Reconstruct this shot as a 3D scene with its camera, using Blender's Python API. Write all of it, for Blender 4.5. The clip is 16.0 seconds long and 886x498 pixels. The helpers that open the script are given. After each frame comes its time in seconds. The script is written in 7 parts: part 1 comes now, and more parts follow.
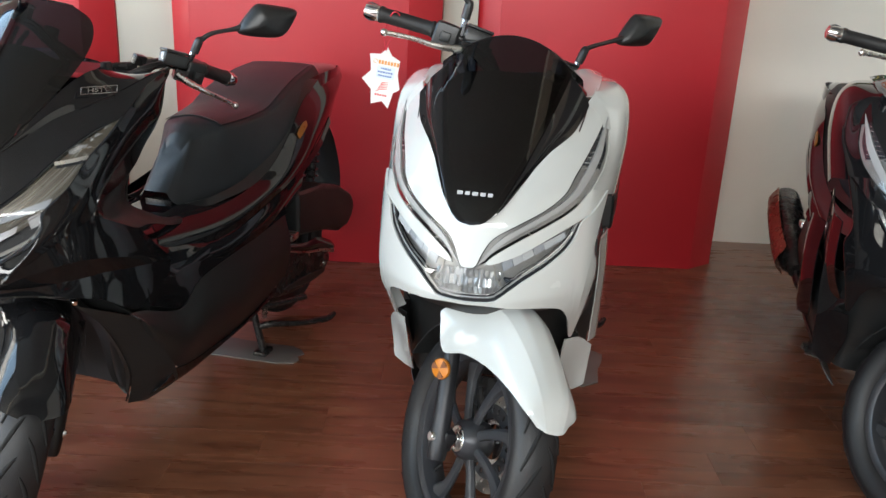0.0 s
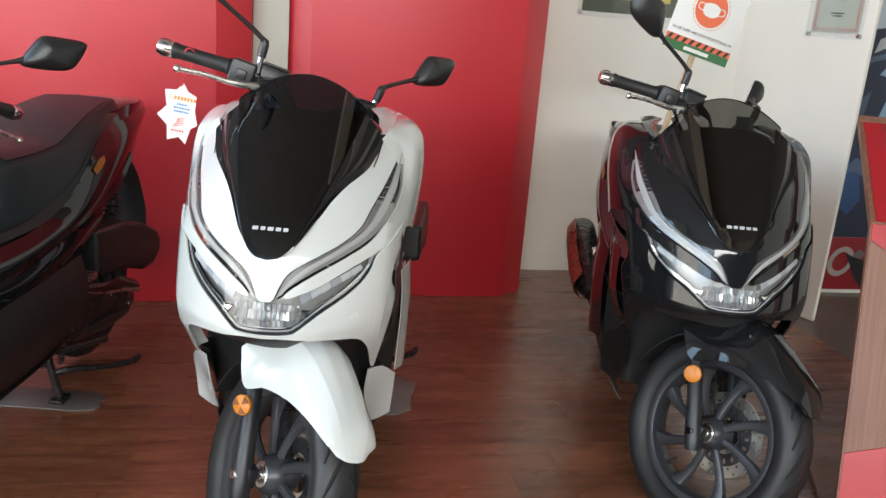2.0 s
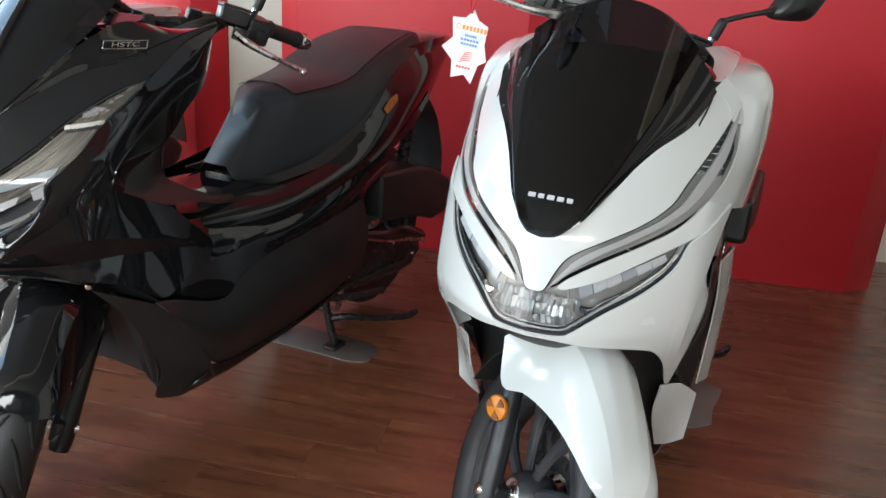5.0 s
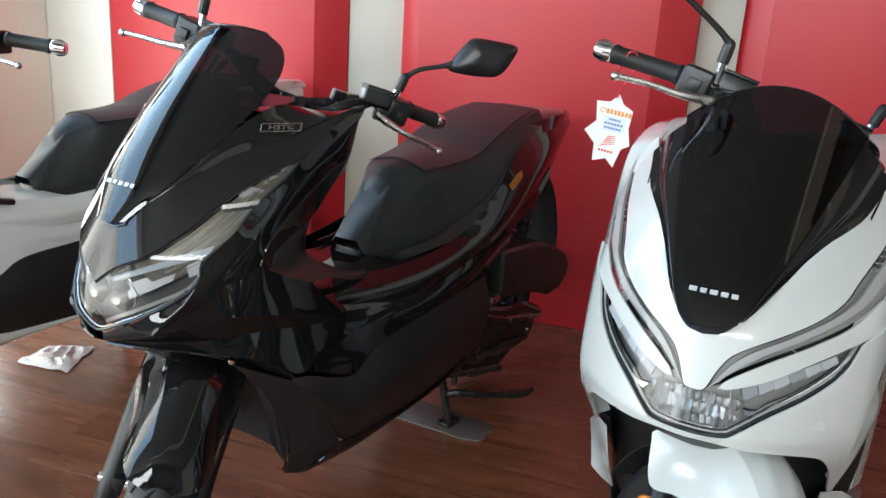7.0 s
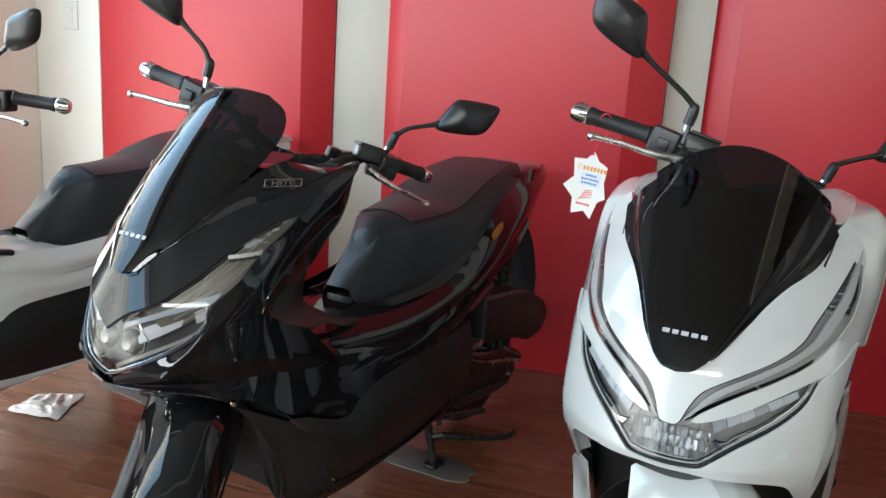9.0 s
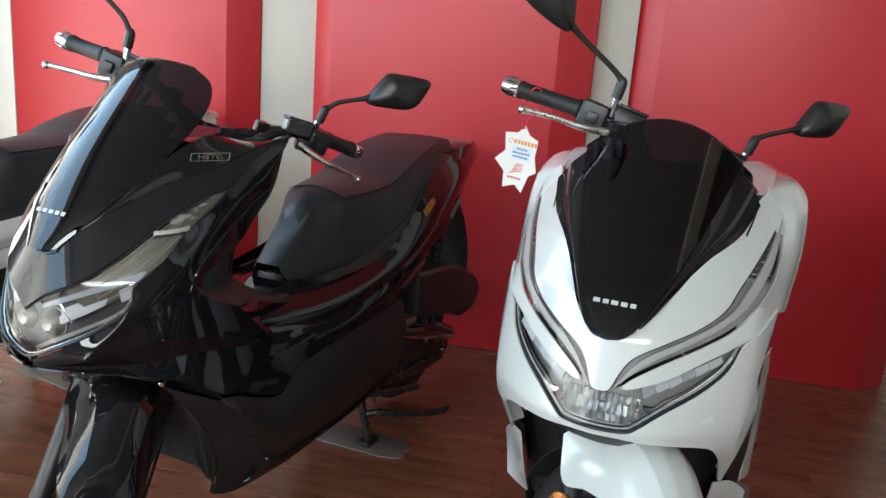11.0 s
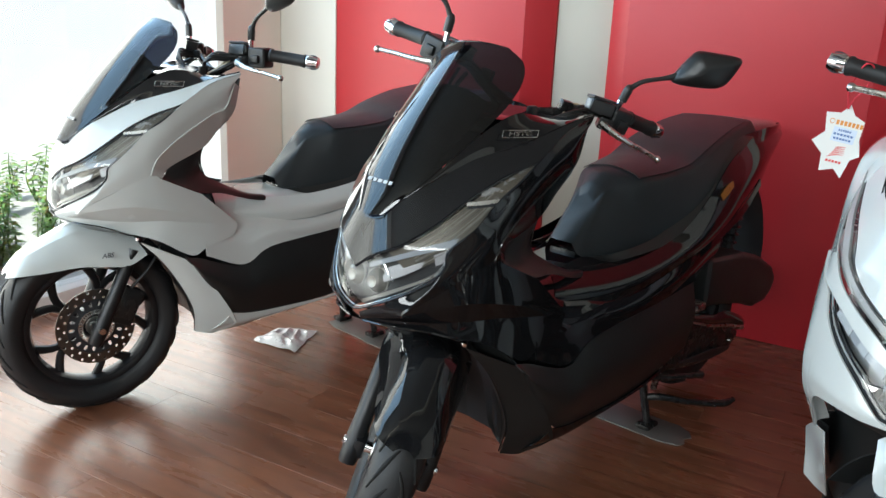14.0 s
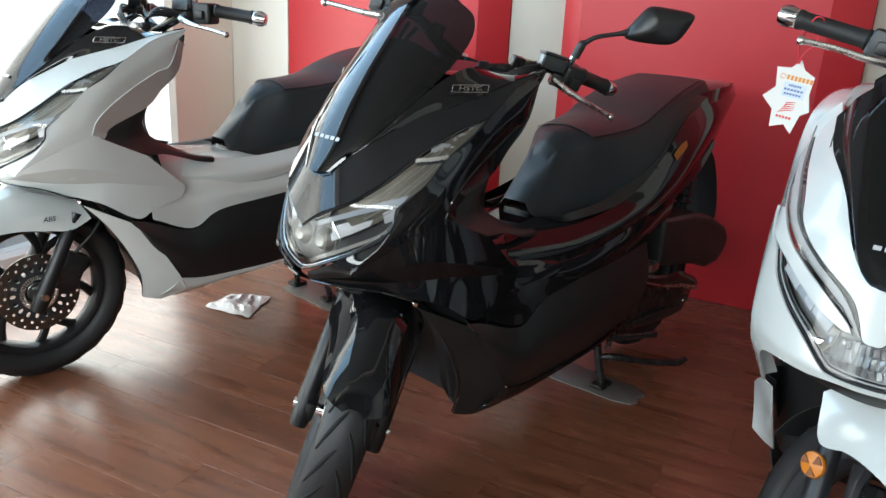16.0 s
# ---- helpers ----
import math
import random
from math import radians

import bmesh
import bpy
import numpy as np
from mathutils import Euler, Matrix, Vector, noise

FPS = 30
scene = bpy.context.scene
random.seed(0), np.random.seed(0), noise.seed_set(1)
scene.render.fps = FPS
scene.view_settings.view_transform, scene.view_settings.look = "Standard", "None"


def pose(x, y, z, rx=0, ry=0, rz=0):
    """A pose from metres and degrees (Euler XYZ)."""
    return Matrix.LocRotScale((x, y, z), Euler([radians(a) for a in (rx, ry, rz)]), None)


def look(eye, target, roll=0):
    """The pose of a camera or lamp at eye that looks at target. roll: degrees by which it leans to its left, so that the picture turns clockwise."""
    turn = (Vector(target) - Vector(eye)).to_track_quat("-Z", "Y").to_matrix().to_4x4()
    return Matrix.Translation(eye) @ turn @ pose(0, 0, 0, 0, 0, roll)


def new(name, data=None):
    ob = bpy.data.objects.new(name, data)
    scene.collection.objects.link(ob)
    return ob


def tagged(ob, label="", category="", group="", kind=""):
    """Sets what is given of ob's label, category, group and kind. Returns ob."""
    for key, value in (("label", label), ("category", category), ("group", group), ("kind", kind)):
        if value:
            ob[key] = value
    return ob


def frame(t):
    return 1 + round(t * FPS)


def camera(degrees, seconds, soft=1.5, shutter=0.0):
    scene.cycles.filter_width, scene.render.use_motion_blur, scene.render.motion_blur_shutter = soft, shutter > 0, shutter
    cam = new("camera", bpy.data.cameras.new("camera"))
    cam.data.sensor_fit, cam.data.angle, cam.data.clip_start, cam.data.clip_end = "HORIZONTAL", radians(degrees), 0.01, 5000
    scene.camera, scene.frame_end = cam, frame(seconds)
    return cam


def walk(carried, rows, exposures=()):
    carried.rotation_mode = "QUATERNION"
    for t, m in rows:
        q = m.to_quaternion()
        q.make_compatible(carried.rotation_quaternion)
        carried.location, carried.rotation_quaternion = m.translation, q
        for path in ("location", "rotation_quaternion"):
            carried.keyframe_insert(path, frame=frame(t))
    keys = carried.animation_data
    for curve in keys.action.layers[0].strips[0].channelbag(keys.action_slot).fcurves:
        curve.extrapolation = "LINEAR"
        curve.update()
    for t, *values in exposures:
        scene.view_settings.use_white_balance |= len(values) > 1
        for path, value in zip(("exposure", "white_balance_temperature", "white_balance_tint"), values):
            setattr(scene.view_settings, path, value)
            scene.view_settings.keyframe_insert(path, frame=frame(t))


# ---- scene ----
cam = camera(56.9, 16.0, soft=1.5)
# seconds, eye x y z in metres, yaw to the left, pitch up, roll, in degrees
ROWS = [
    (0.0, -0.000, 0.000, 1.206, -0.00, -18.59, 2.74),
    (0.5, 0.008, -0.015, 1.212, -4.63, -17.50, 3.47),
    (1.0, 0.035, -0.028, 1.218, -8.15, -16.68, 3.99),
    (1.5, 0.059, -0.044, 1.219, -10.64, -15.99, 4.28),
    (2.0, 0.068, -0.050, 1.222, -12.01, -15.48, 4.72),
    (2.5, 0.067, -0.045, 1.221, -13.09, -15.02, 5.34),
    (3.0, 0.062, -0.042, 1.222, -13.09, -14.85, 3.98),
    (3.5, 0.051, -0.024, 1.212, -11.39, -15.97, 2.89),
    (4.0, 0.081, 0.068, 1.180, -5.84, -17.71, 3.30),
    (4.5, 0.149, 0.201, 1.174, 3.20, -19.35, 3.92),
    (5.0, 0.116, 0.336, 1.158, 10.31, -20.61, 4.01),
    (5.2, 0.071, 0.407, 1.158, 12.20, -20.35, 4.08),
    (7.3, 0.000, 0.304, 1.191, 16.65, -15.95, 3.79),
    (7.5, 0.018, 0.274, 1.197, 15.71, -15.36, 3.89),
    (8.0, 0.019, 0.231, 1.208, 15.76, -13.79, 3.83),
    (8.5, 0.006, 0.224, 1.203, 15.88, -13.11, 3.76),
    (8.7, 0.002, 0.232, 1.208, 15.58, -13.12, 3.76),
    (10.8, -0.007, 0.233, 1.196, 11.01, -13.79, 4.73),
    (11.0, -0.004, 0.234, 1.194, 9.95, -14.17, 4.45),
    (11.5, 0.022, 0.252, 1.192, 4.10, -16.03, 5.31),
    (12.0, 0.042, 0.276, 1.193, 1.41, -17.45, 5.66),
    (12.5, -0.005, 0.245, 1.186, 8.51, -16.45, 4.92),
    (13.0, -0.044, 0.202, 1.183, 18.44, -15.80, 4.22),
    (13.5, -0.049, 0.186, 1.191, 26.25, -16.38, 3.17),
    (14.0, -0.048, 0.179, 1.188, 29.15, -16.56, 2.58),
    (14.5, -0.042, 0.185, 1.183, 28.84, -16.33, 2.68),
    (15.0, -0.036, 0.192, 1.174, 28.95, -17.15, 2.51),
    (15.5, -0.033, 0.211, 1.170, 27.80, -18.15, 2.67),
    (16.0, -0.036, 0.209, 1.159, 26.26, -18.55, 3.05),
]
EXPOSURE = 0.62
walk(cam, [(t, pose(x, y, z, 90 + pitch, 0, yaw) @ pose(0, 0, 0, 0, 0, roll)) for t, x, y, z, yaw, pitch, roll in ROWS],
     exposures=[(t, EXPOSURE + e, k, m) for t, e, k, m in ((0.0, 0.16, 6500, 8), (0.5, 0.26, 6500, 8), (1.5, 0.3, 6500, 8), (2.5, 0.31, 6500, 8), (3.5, 0.4, 6500, 8), (4.0, 0.38, 6500, 8), (4.5, 0.4, 6450, 8),
                                                            (5.0, 0.16, 6350, 7), (7.5, 0.0, 6200, 5), (8.0, -0.1, 6200, 5), (11.0, -0.1, 6250, 5), (11.5, -0.08, 6350, 6), (12.0, 0.26, 6350, 6), (12.5, 0.28, 6250, 5),
                                                            (13.0, 0.08, 6150, 4), (14.0, -0.19, 6100, 3), (14.5, -0.19, 6100, 3), (16.0, -0.08, 6100, 3))])

# ---- daylight ----
world = bpy.data.worlds.new("world")
scene.world = world
world.use_nodes = True
wn = world.node_tree
sky = wn.nodes.new("ShaderNodeTexSky")
sky.sky_type = "NISHITA"
sky.sun_disc = False
sky.sun_elevation, sky.sun_rotation = radians(57.6), radians(157)
wn.nodes["Background"].inputs[1].default_value = 0.15
wn.links.new(sky.outputs[0], wn.nodes["Background"].inputs[0])

sun_data = bpy.data.lights.new("sun", "SUN")
sun_data.energy, sun_data.angle, sun_data.color = 5.0, radians(0.6), (1.0, 0.95, 0.88)
sun = new("sun", sun_data)
sun.matrix_world = look((3, -7, 12), (0, 0, 0))


def window_light(name, eye, target, w, h, watts, color):
    data = bpy.data.lights.new(name, "AREA")
    data.shape, data.size, data.size_y, data.energy, data.color = "RECTANGLE", w, h, watts, color
    ob = new(name, data)
    ob.matrix_world = look(eye, target)
    return ob


# added area lamps for daylight: an unseen glass front, and the side windows
window_light("front_daylight_fill", (-0.3, -3.3, 2.4), (-0.3, 0, 1.7), 4.6, 0.7, 130, (0.95, 0.95, 0.95))
window_light("side_sky_light", (-2.70, -0.2, 2.05), (0, -0.2, 1.9), 6.0, 1.1, 72, (0.5, 0.74, 1.0))
window_light("side_yard_light", (-2.70, -0.2, 0.82), (0, -0.2, 0.9), 6.0, 1.3, 66, (1.0, 0.95, 0.86))

# ---- materials ----
def material(name, color=(0.5, 0.5, 0.5), rough=0.5, metal=0.0, coat=0.0, spec=0.5):
    m = bpy.data.materials.new(name)
    m.use_nodes = True
    b = m.node_tree.nodes["Principled BSDF"]
    b.inputs["Base Color"].default_value = (*color, 1)
    b.inputs["Roughness"].default_value = rough
    b.inputs["Metallic"].default_value = metal
    b.inputs["Coat Weight"].default_value = coat
    b.inputs["Coat Roughness"].default_value = 0.04
    b.inputs["Specular IOR Level"].default_value = spec
    return m


def bsdf(m):
    return m.node_tree.nodes["Principled BSDF"]


def coords(m, scale=(1, 1, 1), out="Object"):
    n = m.node_tree
    tc, mp = n.nodes.new("ShaderNodeTexCoord"), n.nodes.new("ShaderNodeMapping")
    mp.inputs["Scale"].default_value = scale
    n.links.new(tc.outputs[out], mp.inputs["Vector"])
    return mp.outputs["Vector"]


def noise_tex(m, vec, scale, detail=4, rough=0.55, distortion=0.0):
    n = m.node_tree
    t = n.nodes.new("ShaderNodeTexNoise")
    t.inputs["Scale"].default_value, t.inputs["Detail"].default_value = scale, detail
    t.inputs["Roughness"].default_value, t.inputs["Distortion"].default_value = rough, distortion
    n.links.new(vec, t.inputs["Vector"])
    return t.outputs["Fac"]


def ramp(m, fac, stops):
    n = m.node_tree
    r = n.nodes.new("ShaderNodeValToRGB")
    e = r.color_ramp.elements
    while len(e) < len(stops):
        e.new(0.5)
    for k, (p, c) in enumerate(stops):
        e[k].position = p
        e[k].color = (*c, 1) if len(c) == 3 else c
    n.links.new(fac, r.inputs["Fac"])
    return r.outputs["Color"]


def mix(m, fac, a, b, kind="MIX"):
    n = m.node_tree
    x = n.nodes.new("ShaderNodeMix")
    x.data_type, x.blend_type = "RGBA", kind
    for s, v in ((0, fac), (6, a), (7, b)):
        if isinstance(v, (float, int)):
            x.inputs[s].default_value = v
        elif isinstance(v, tuple):
            x.inputs[s].default_value = (*v, 1)
        else:
            n.links.new(v, x.inputs[s])
    return x.outputs[2]


def to_rough(m, fac, lo, hi):
    n = m.node_tree
    r = n.nodes.new("ShaderNodeMapRange")
    r.inputs["To Min"].default_value, r.inputs["To Max"].default_value = lo, hi
    n.links.new(fac, r.inputs["Value"])
    n.links.new(r.outputs[0], bsdf(m).inputs["Roughness"])


def bump(m, height, strength=0.2, dist=0.002):
    n = m.node_tree
    b = n.nodes.new("ShaderNodeBump")
    b.inputs["Strength"].default_value, b.inputs["Distance"].default_value = strength, dist
    n.links.new(height, b.inputs["Height"])
    n.links.new(b.outputs[0], bsdf(m).inputs["Normal"])
    return b


def set_color(m, out):
    m.node_tree.links.new(out, bsdf(m).inputs["Base Color"])


def painted(name, color, rough=0.5, coat=0.0, metal=0.0, vary=0.06, grain=40.0, depth=0.08):
    """Paint or plastic with faint unevenness at two scales."""
    m = material(name, color, rough, metal, coat)
    v = coords(m)
    big, fine = noise_tex(m, v, 1.7, 3), noise_tex(m, v, grain * 6, 3)
    dark = tuple(c * (1 - vary) for c in color)
    lite = tuple(min(1.0, c * (1 + vary)) for c in color)
    set_color(m, ramp(m, big, [(0.3, dark), (0.7, lite)]))
    to_rough(m, noise_tex(m, v, grain, 3), max(0.0, rough - 0.06), min(1.0, rough + 0.06))
    if depth:
        bump(m, fine, depth, 0.0006)
    return m


def plank_material():
    m = material("wood_laminate", (0.2, 0.08, 0.045), 0.3, 0.0, 0.3)
    bsdf(m).inputs["Coat Roughness"].default_value = 0.3
    bsdf(m).inputs["Specular IOR Level"].default_value = 0.8
    n = m.node_tree
    tc = n.nodes.new("ShaderNodeTexCoord")
    info = n.nodes.new("ShaderNodeObjectInfo")
    add = n.nodes.new("ShaderNodeVectorMath")
    add.operation = "MULTIPLY_ADD"
    add.inputs[1].default_value = (1, 1, 1)
    comb = n.nodes.new("ShaderNodeCombineXYZ")
    mul = n.nodes.new("ShaderNodeMath")
    mul.operation = "MULTIPLY"
    mul.inputs[1].default_value = 37.0
    n.links.new(info.outputs["Random"], mul.inputs[0])
    n.links.new(mul.outputs[0], comb.inputs[0])
    n.links.new(mul.outputs[0], comb.inputs[2])
    n.links.new(tc.outputs["Object"], add.inputs[0])
    n.links.new(comb.outputs[0], add.inputs[2])
    mp = n.nodes.new("ShaderNodeMapping")
    mp.inputs["Scale"].default_value = (1.3, 7.0, 1.0)
    n.links.new(add.outputs[0], mp.inputs["Vector"])
    vec = mp.outputs["Vector"]
    rings = n.nodes.new("ShaderNodeTexWave")
    rings.wave_type, rings.bands_direction = "BANDS", "Y"
    rings.inputs["Scale"].default_value, rings.inputs["Distortion"].default_value = 0.5, 14.0
    rings.inputs["Detail"].default_value, rings.inputs["Detail Scale"].default_value = 3.0, 0.9
    n.links.new(vec, rings.inputs["Vector"])
    streak = noise_tex(m, vec, 3.0, 5, 0.6)
    fleck = noise_tex(m, vec, 9.0, 4)
    base = ramp(m, streak, [(0.2, (0.14, 0.053, 0.027)), (0.5, (0.215, 0.086, 0.044)), (0.85, (0.282, 0.125, 0.067))])
    lines = ramp(m, rings.outputs["Fac"], [(0.0, (0.42, 0.38, 0.36)), (0.2, (1, 1, 1)), (1.0, (1, 1, 1))])
    c = mix(m, 0.5, base, lines, "MULTIPLY")
    c = mix(m, 0.22, c, ramp(m, fleck, [(0.35, (0.45, 0.4, 0.38)), (0.55, (1, 1, 1))]), "MULTIPLY")
    tone = ramp(m, info.outputs["Random"], [(0.0, (0.8, 0.8, 0.82)), (1.0, (1.12, 1.08, 1.05))])
    set_color(m, mix(m, 1.0, c, tone, "MULTIPLY"))
    to_rough(m, noise_tex(m, vec, 2.2, 4), 0.2, 0.36)
    bump(m, streak, 0.07, 0.0006)
    return m


def brushed_wood(name, lo, hi, rough=0.45, scale=(9, 9, 0.7)):
    m = material(name, hi, rough)
    v = coords(m, scale)
    s = noise_tex(m, v, 6.0, 6, 0.6, 0.6)
    set_color(m, ramp(m, s, [(0.3, lo), (0.7, hi)]))
    bump(m, s, 0.1, 0.001)
    return m


def glass(name, tint=(1, 1, 1), rough=0.0, ior=1.45):
    m = material(name, tint, rough)
    bsdf(m).inputs["Transmission Weight"].default_value = 1.0
    bsdf(m).inputs["IOR"].default_value = ior
    return m


def thin_tint(name, tint, gloss=0.5):
    """A thin clear or smoked sheet: light passes tinted, with a gloss that grows at glancing angles."""
    m = bpy.data.materials.new(name)
    m.use_nodes = True
    n = m.node_tree
    n.nodes.remove(n.nodes["Principled BSDF"])
    tr, gl, mx, lw = (n.nodes.new(k) for k in ("ShaderNodeBsdfTransparent", "ShaderNodeBsdfGlossy", "ShaderNodeMixShader", "ShaderNodeLayerWeight"))
    pw, mr = n.nodes.new("ShaderNodeMath"), n.nodes.new("ShaderNodeMapRange")
    pw.operation = "POWER"
    pw.inputs[1].default_value = 4.6
    lw.inputs["Blend"].default_value = 0.5
    mr.inputs["To Min"].default_value, mr.inputs["To Max"].default_value = 0.075 * gloss, 0.9
    tr.inputs["Color"].default_value = (*tint, 1)
    gl.inputs["Roughness"].default_value = 0.02
    gl.inputs["Color"].default_value = (1, 1, 1, 1)
    n.links.new(lw.outputs["Facing"], pw.inputs[0])
    n.links.new(pw.outputs[0], mr.inputs["Value"])
    n.links.new(mr.outputs[0], mx.inputs[0])
    n.links.new(tr.outputs[0], mx.inputs[1])
    n.links.new(gl.outputs[0], mx.inputs[2])
    n.links.new(mx.outputs[0], n.nodes["Material Output"].inputs[0])
    return m


RED = painted("red_panel_paint", (0.52, 0.013, 0.023), 0.48, coat=0.45, vary=0.05)
bsdf(RED).inputs["Coat Roughness"].default_value = 0.38
CREAM = painted("cream_wall_paint", (0.82, 0.80, 0.72), 0.75, vary=0.03, depth=0.15)
WHITE_WALL = painted("white_wall_paint", (0.88, 0.85, 0.76), 0.75, vary=0.03, depth=0.15)
BEIGE = painted("beige_pier_paint", (0.88, 0.79, 0.7), 0.7, vary=0.04, depth=0.15)
CEIL = painted("ceiling_paint", (0.27, 0.26, 0.23), 0.85, vary=0.05)
PLANK = plank_material()
GREY_FLOOR = painted("grey_tile", (0.125, 0.095, 0.08), 0.35, vary=0.15)
WINDOW_FRAME = painted("white_window_frame", (0.78, 0.78, 0.76), 0.4, vary=0.03)
PANE = thin_tint("window_pane", (0.97, 0.98, 0.98), 0.4)
STEEL_PLATE = painted("dull_steel_plate", (0.22, 0.215, 0.205), 0.5, metal=0.55, vary=0.5, grain=14)
OUT_GROUND = painted("pale_concrete", (0.55, 0.54, 0.5), 0.9, vary=0.15, depth=0.3)
OUT_WALL = painted("white_rendered_wall", (0.82, 0.82, 0.8), 0.85, vary=0.05, depth=0.3)

# ---- scooter materials ----
def car_paint(name, color, rough=0.22, flake=0.0):
    m = material(name, color, rough, 0.0, 1.0)
    v = coords(m)
    big, fine = noise_tex(m, v, 3.0, 3), noise_tex(m, v, 900.0, 2)
    set_color(m, ramp(m, big, [(0.25, tuple(c * 0.95 for c in color)), (0.75, tuple(min(1, c * 1.04) for c in color))]))
    to_rough(m, noise_tex(m, v, 14.0, 4), max(0.02, rough - 0.05), rough + 0.05)
    bump(m, fine, 0.02 + flake, 0.0002)
    return m


def vinyl(name, color, rough):
    m = material(name, color, rough)
    v = coords(m)
    n = m.node_tree
    vor = n.nodes.new("ShaderNodeTexVoronoi")
    vor.inputs["Scale"].default_value = 420.0
    n.links.new(v, vor.inputs["Vector"])
    set_color(m, ramp(m, noise_tex(m, v, 5.0, 4), [(0.3, tuple(c * 0.8 for c in color)), (0.7, tuple(c * 1.2 for c in color))]))
    to_rough(m, noise_tex(m, v, 9.0, 3), rough - 0.06, rough + 0.08)
    bump(m, vor.outputs["Distance"], 0.25, 0.0006)
    return m


PEARL = car_paint("pearl_white_paint", (0.575, 0.602, 0.585), 0.25, 0.01)
GLOSS_BLACK = car_paint("gloss_black_paint", (0.008, 0.0083, 0.0092), 0.05)
bsdf(GLOSS_BLACK).inputs["Specular IOR Level"].default_value = 0.05
bsdf(GLOSS_BLACK).inputs["Coat Weight"].default_value = 0.8
BLACK_TRIM = car_paint("piano_black_trim", (0.008, 0.008, 0.009), 0.12)
bsdf(BLACK_TRIM).inputs["Specular IOR Level"].default_value = 0.05
MATTE = vinyl("textured_black_plastic", (0.0155, 0.0165, 0.0165), 0.35)
bsdf(MATTE).inputs["Specular IOR Level"].default_value = 0.5
SEAT_VINYL = vinyl("black_seat_vinyl", (0.011, 0.015, 0.0175), 0.5)
bsdf(SEAT_VINYL).inputs["Specular IOR Level"].default_value = 0.5
SEAT_TOP = vinyl("grained_seat_vinyl", (0.026, 0.024, 0.026), 0.5)
RUBBER = vinyl("tyre_rubber", (0.0125, 0.013, 0.014), 0.5)
GROOVE = material("tread_groove", (0.004, 0.004, 0.004), 0.85)
GRIP_RUBBER = vinyl("grip_rubber", (0.012, 0.012, 0.012), 0.55)
RIM_GREY = painted("dark_grey_alloy", (0.045, 0.047, 0.052), 0.35, metal=0.35, vary=0.1)
RIM_BLACK = painted("black_alloy", (0.014, 0.014, 0.016), 0.32, metal=0.3, vary=0.1)
FORK = painted("dark_fork_alloy", (0.027, 0.028, 0.031), 0.4, metal=0.4, vary=0.1)
FORK_BLACK = painted("black_fork_paint", (0.014, 0.014, 0.015), 0.35, metal=0.2, vary=0.1)
CHROME = painted("chrome", (0.82, 0.83, 0.84), 0.1, metal=1.0, vary=0.03, depth=0.0)
SATIN = painted("satin_aluminium", (0.62, 0.62, 0.6), 0.28, metal=1.0, vary=0.08)
DISC_STEEL = painted("brake_disc_steel", (0.5, 0.49, 0.47), 0.3, metal=1.0, vary=0.12)
# disc steel again, the dim surroundings it mirrors put into its colour
DISC_DIM_REFLECTION = painted("disc_steel_dim_reflection", (0.13, 0.11, 0.095), 0.3, metal=0.9, vary=0.15)
REFLECTOR = painted("lamp_reflector", (0.4, 0.4, 0.4), 0.36, metal=1.0, vary=0.25, grain=90, depth=0.6)
LAMP_DARK = material("lamp_bezel", (0.02, 0.022, 0.026), 0.2)
GUIDE = painted("light_guide", (0.34, 0.345, 0.34), 0.25, vary=0.08)
LAMP_GREY = painted("lamp_inner_grey", (0.27, 0.265, 0.25), 0.35, metal=0.3, vary=0.25, grain=60)
LAMP_BROWN = painted("lamp_olive_reflector", (0.125, 0.112, 0.088), 0.3, metal=0.5, vary=0.3, grain=50)
LAMP_MID = painted("lamp_inner_dark", (0.05, 0.05, 0.05), 0.3, metal=0.3, vary=0.3, grain=60)
LAMP_SILVER = painted("lamp_inner_silver", (0.26, 0.25, 0.225), 0.38, metal=0.6, vary=0.2, grain=70)
LAMP_FROST = painted("lamp_frosted_white", (0.44, 0.46, 0.47), 0.2, vary=0.08)
LAMP_CRYSTAL = painted("lamp_crystal", (0.52, 0.53, 0.53), 0.14, metal=0.55, vary=0.2, grain=60)
LAMP_CLEAR = painted("lamp_frosted_insert", (0.3, 0.32, 0.34), 0.22, vary=0.1)
LENS = thin_tint("clear_lens", (0.96, 0.97, 0.98), 0.5)
SMOKE = thin_tint("smoked_screen", (0.026, 0.034, 0.058), 0.62)
SMOKE_LIGHT = thin_tint("light_smoked_screen", (0.16, 0.16, 0.15), 1.0)
AMBER = painted("amber_reflector", (0.52, 0.165, 0.005), 0.4, coat=0.1, vary=0.15)
AMBER_DULL = painted("dull_amber_lens", (0.3, 0.12, 0.02), 0.3, vary=0.2)
AMBER_DARK = painted("amber_prism", (0.17, 0.045, 0.003), 0.5, vary=0.2)
RED_LENS = painted("red_lens", (0.35, 0.01, 0.015), 0.1, coat=1.0)
ENGINE = painted("engine_black", (0.026, 0.025, 0.025), 0.27, metal=0.3, vary=0.2)
COPPER = painted("bronze_heat_shield", (0.42, 0.21, 0.14), 0.28, metal=0.9, vary=0.15)
PAPER = painted("white_card", (0.8, 0.79, 0.75), 0.6, vary=0.03)
PLATE_MAUVE = painted("mauve_plate", (0.26, 0.21, 0.25), 0.4, vary=0.2, grain=120)
INK_WHITE = material("white_lettering", (0.42, 0.43, 0.44), 0.35)
HOSE = painted("pale_amber_hose", (0.5, 0.4, 0.26), 0.35, vary=0.1)
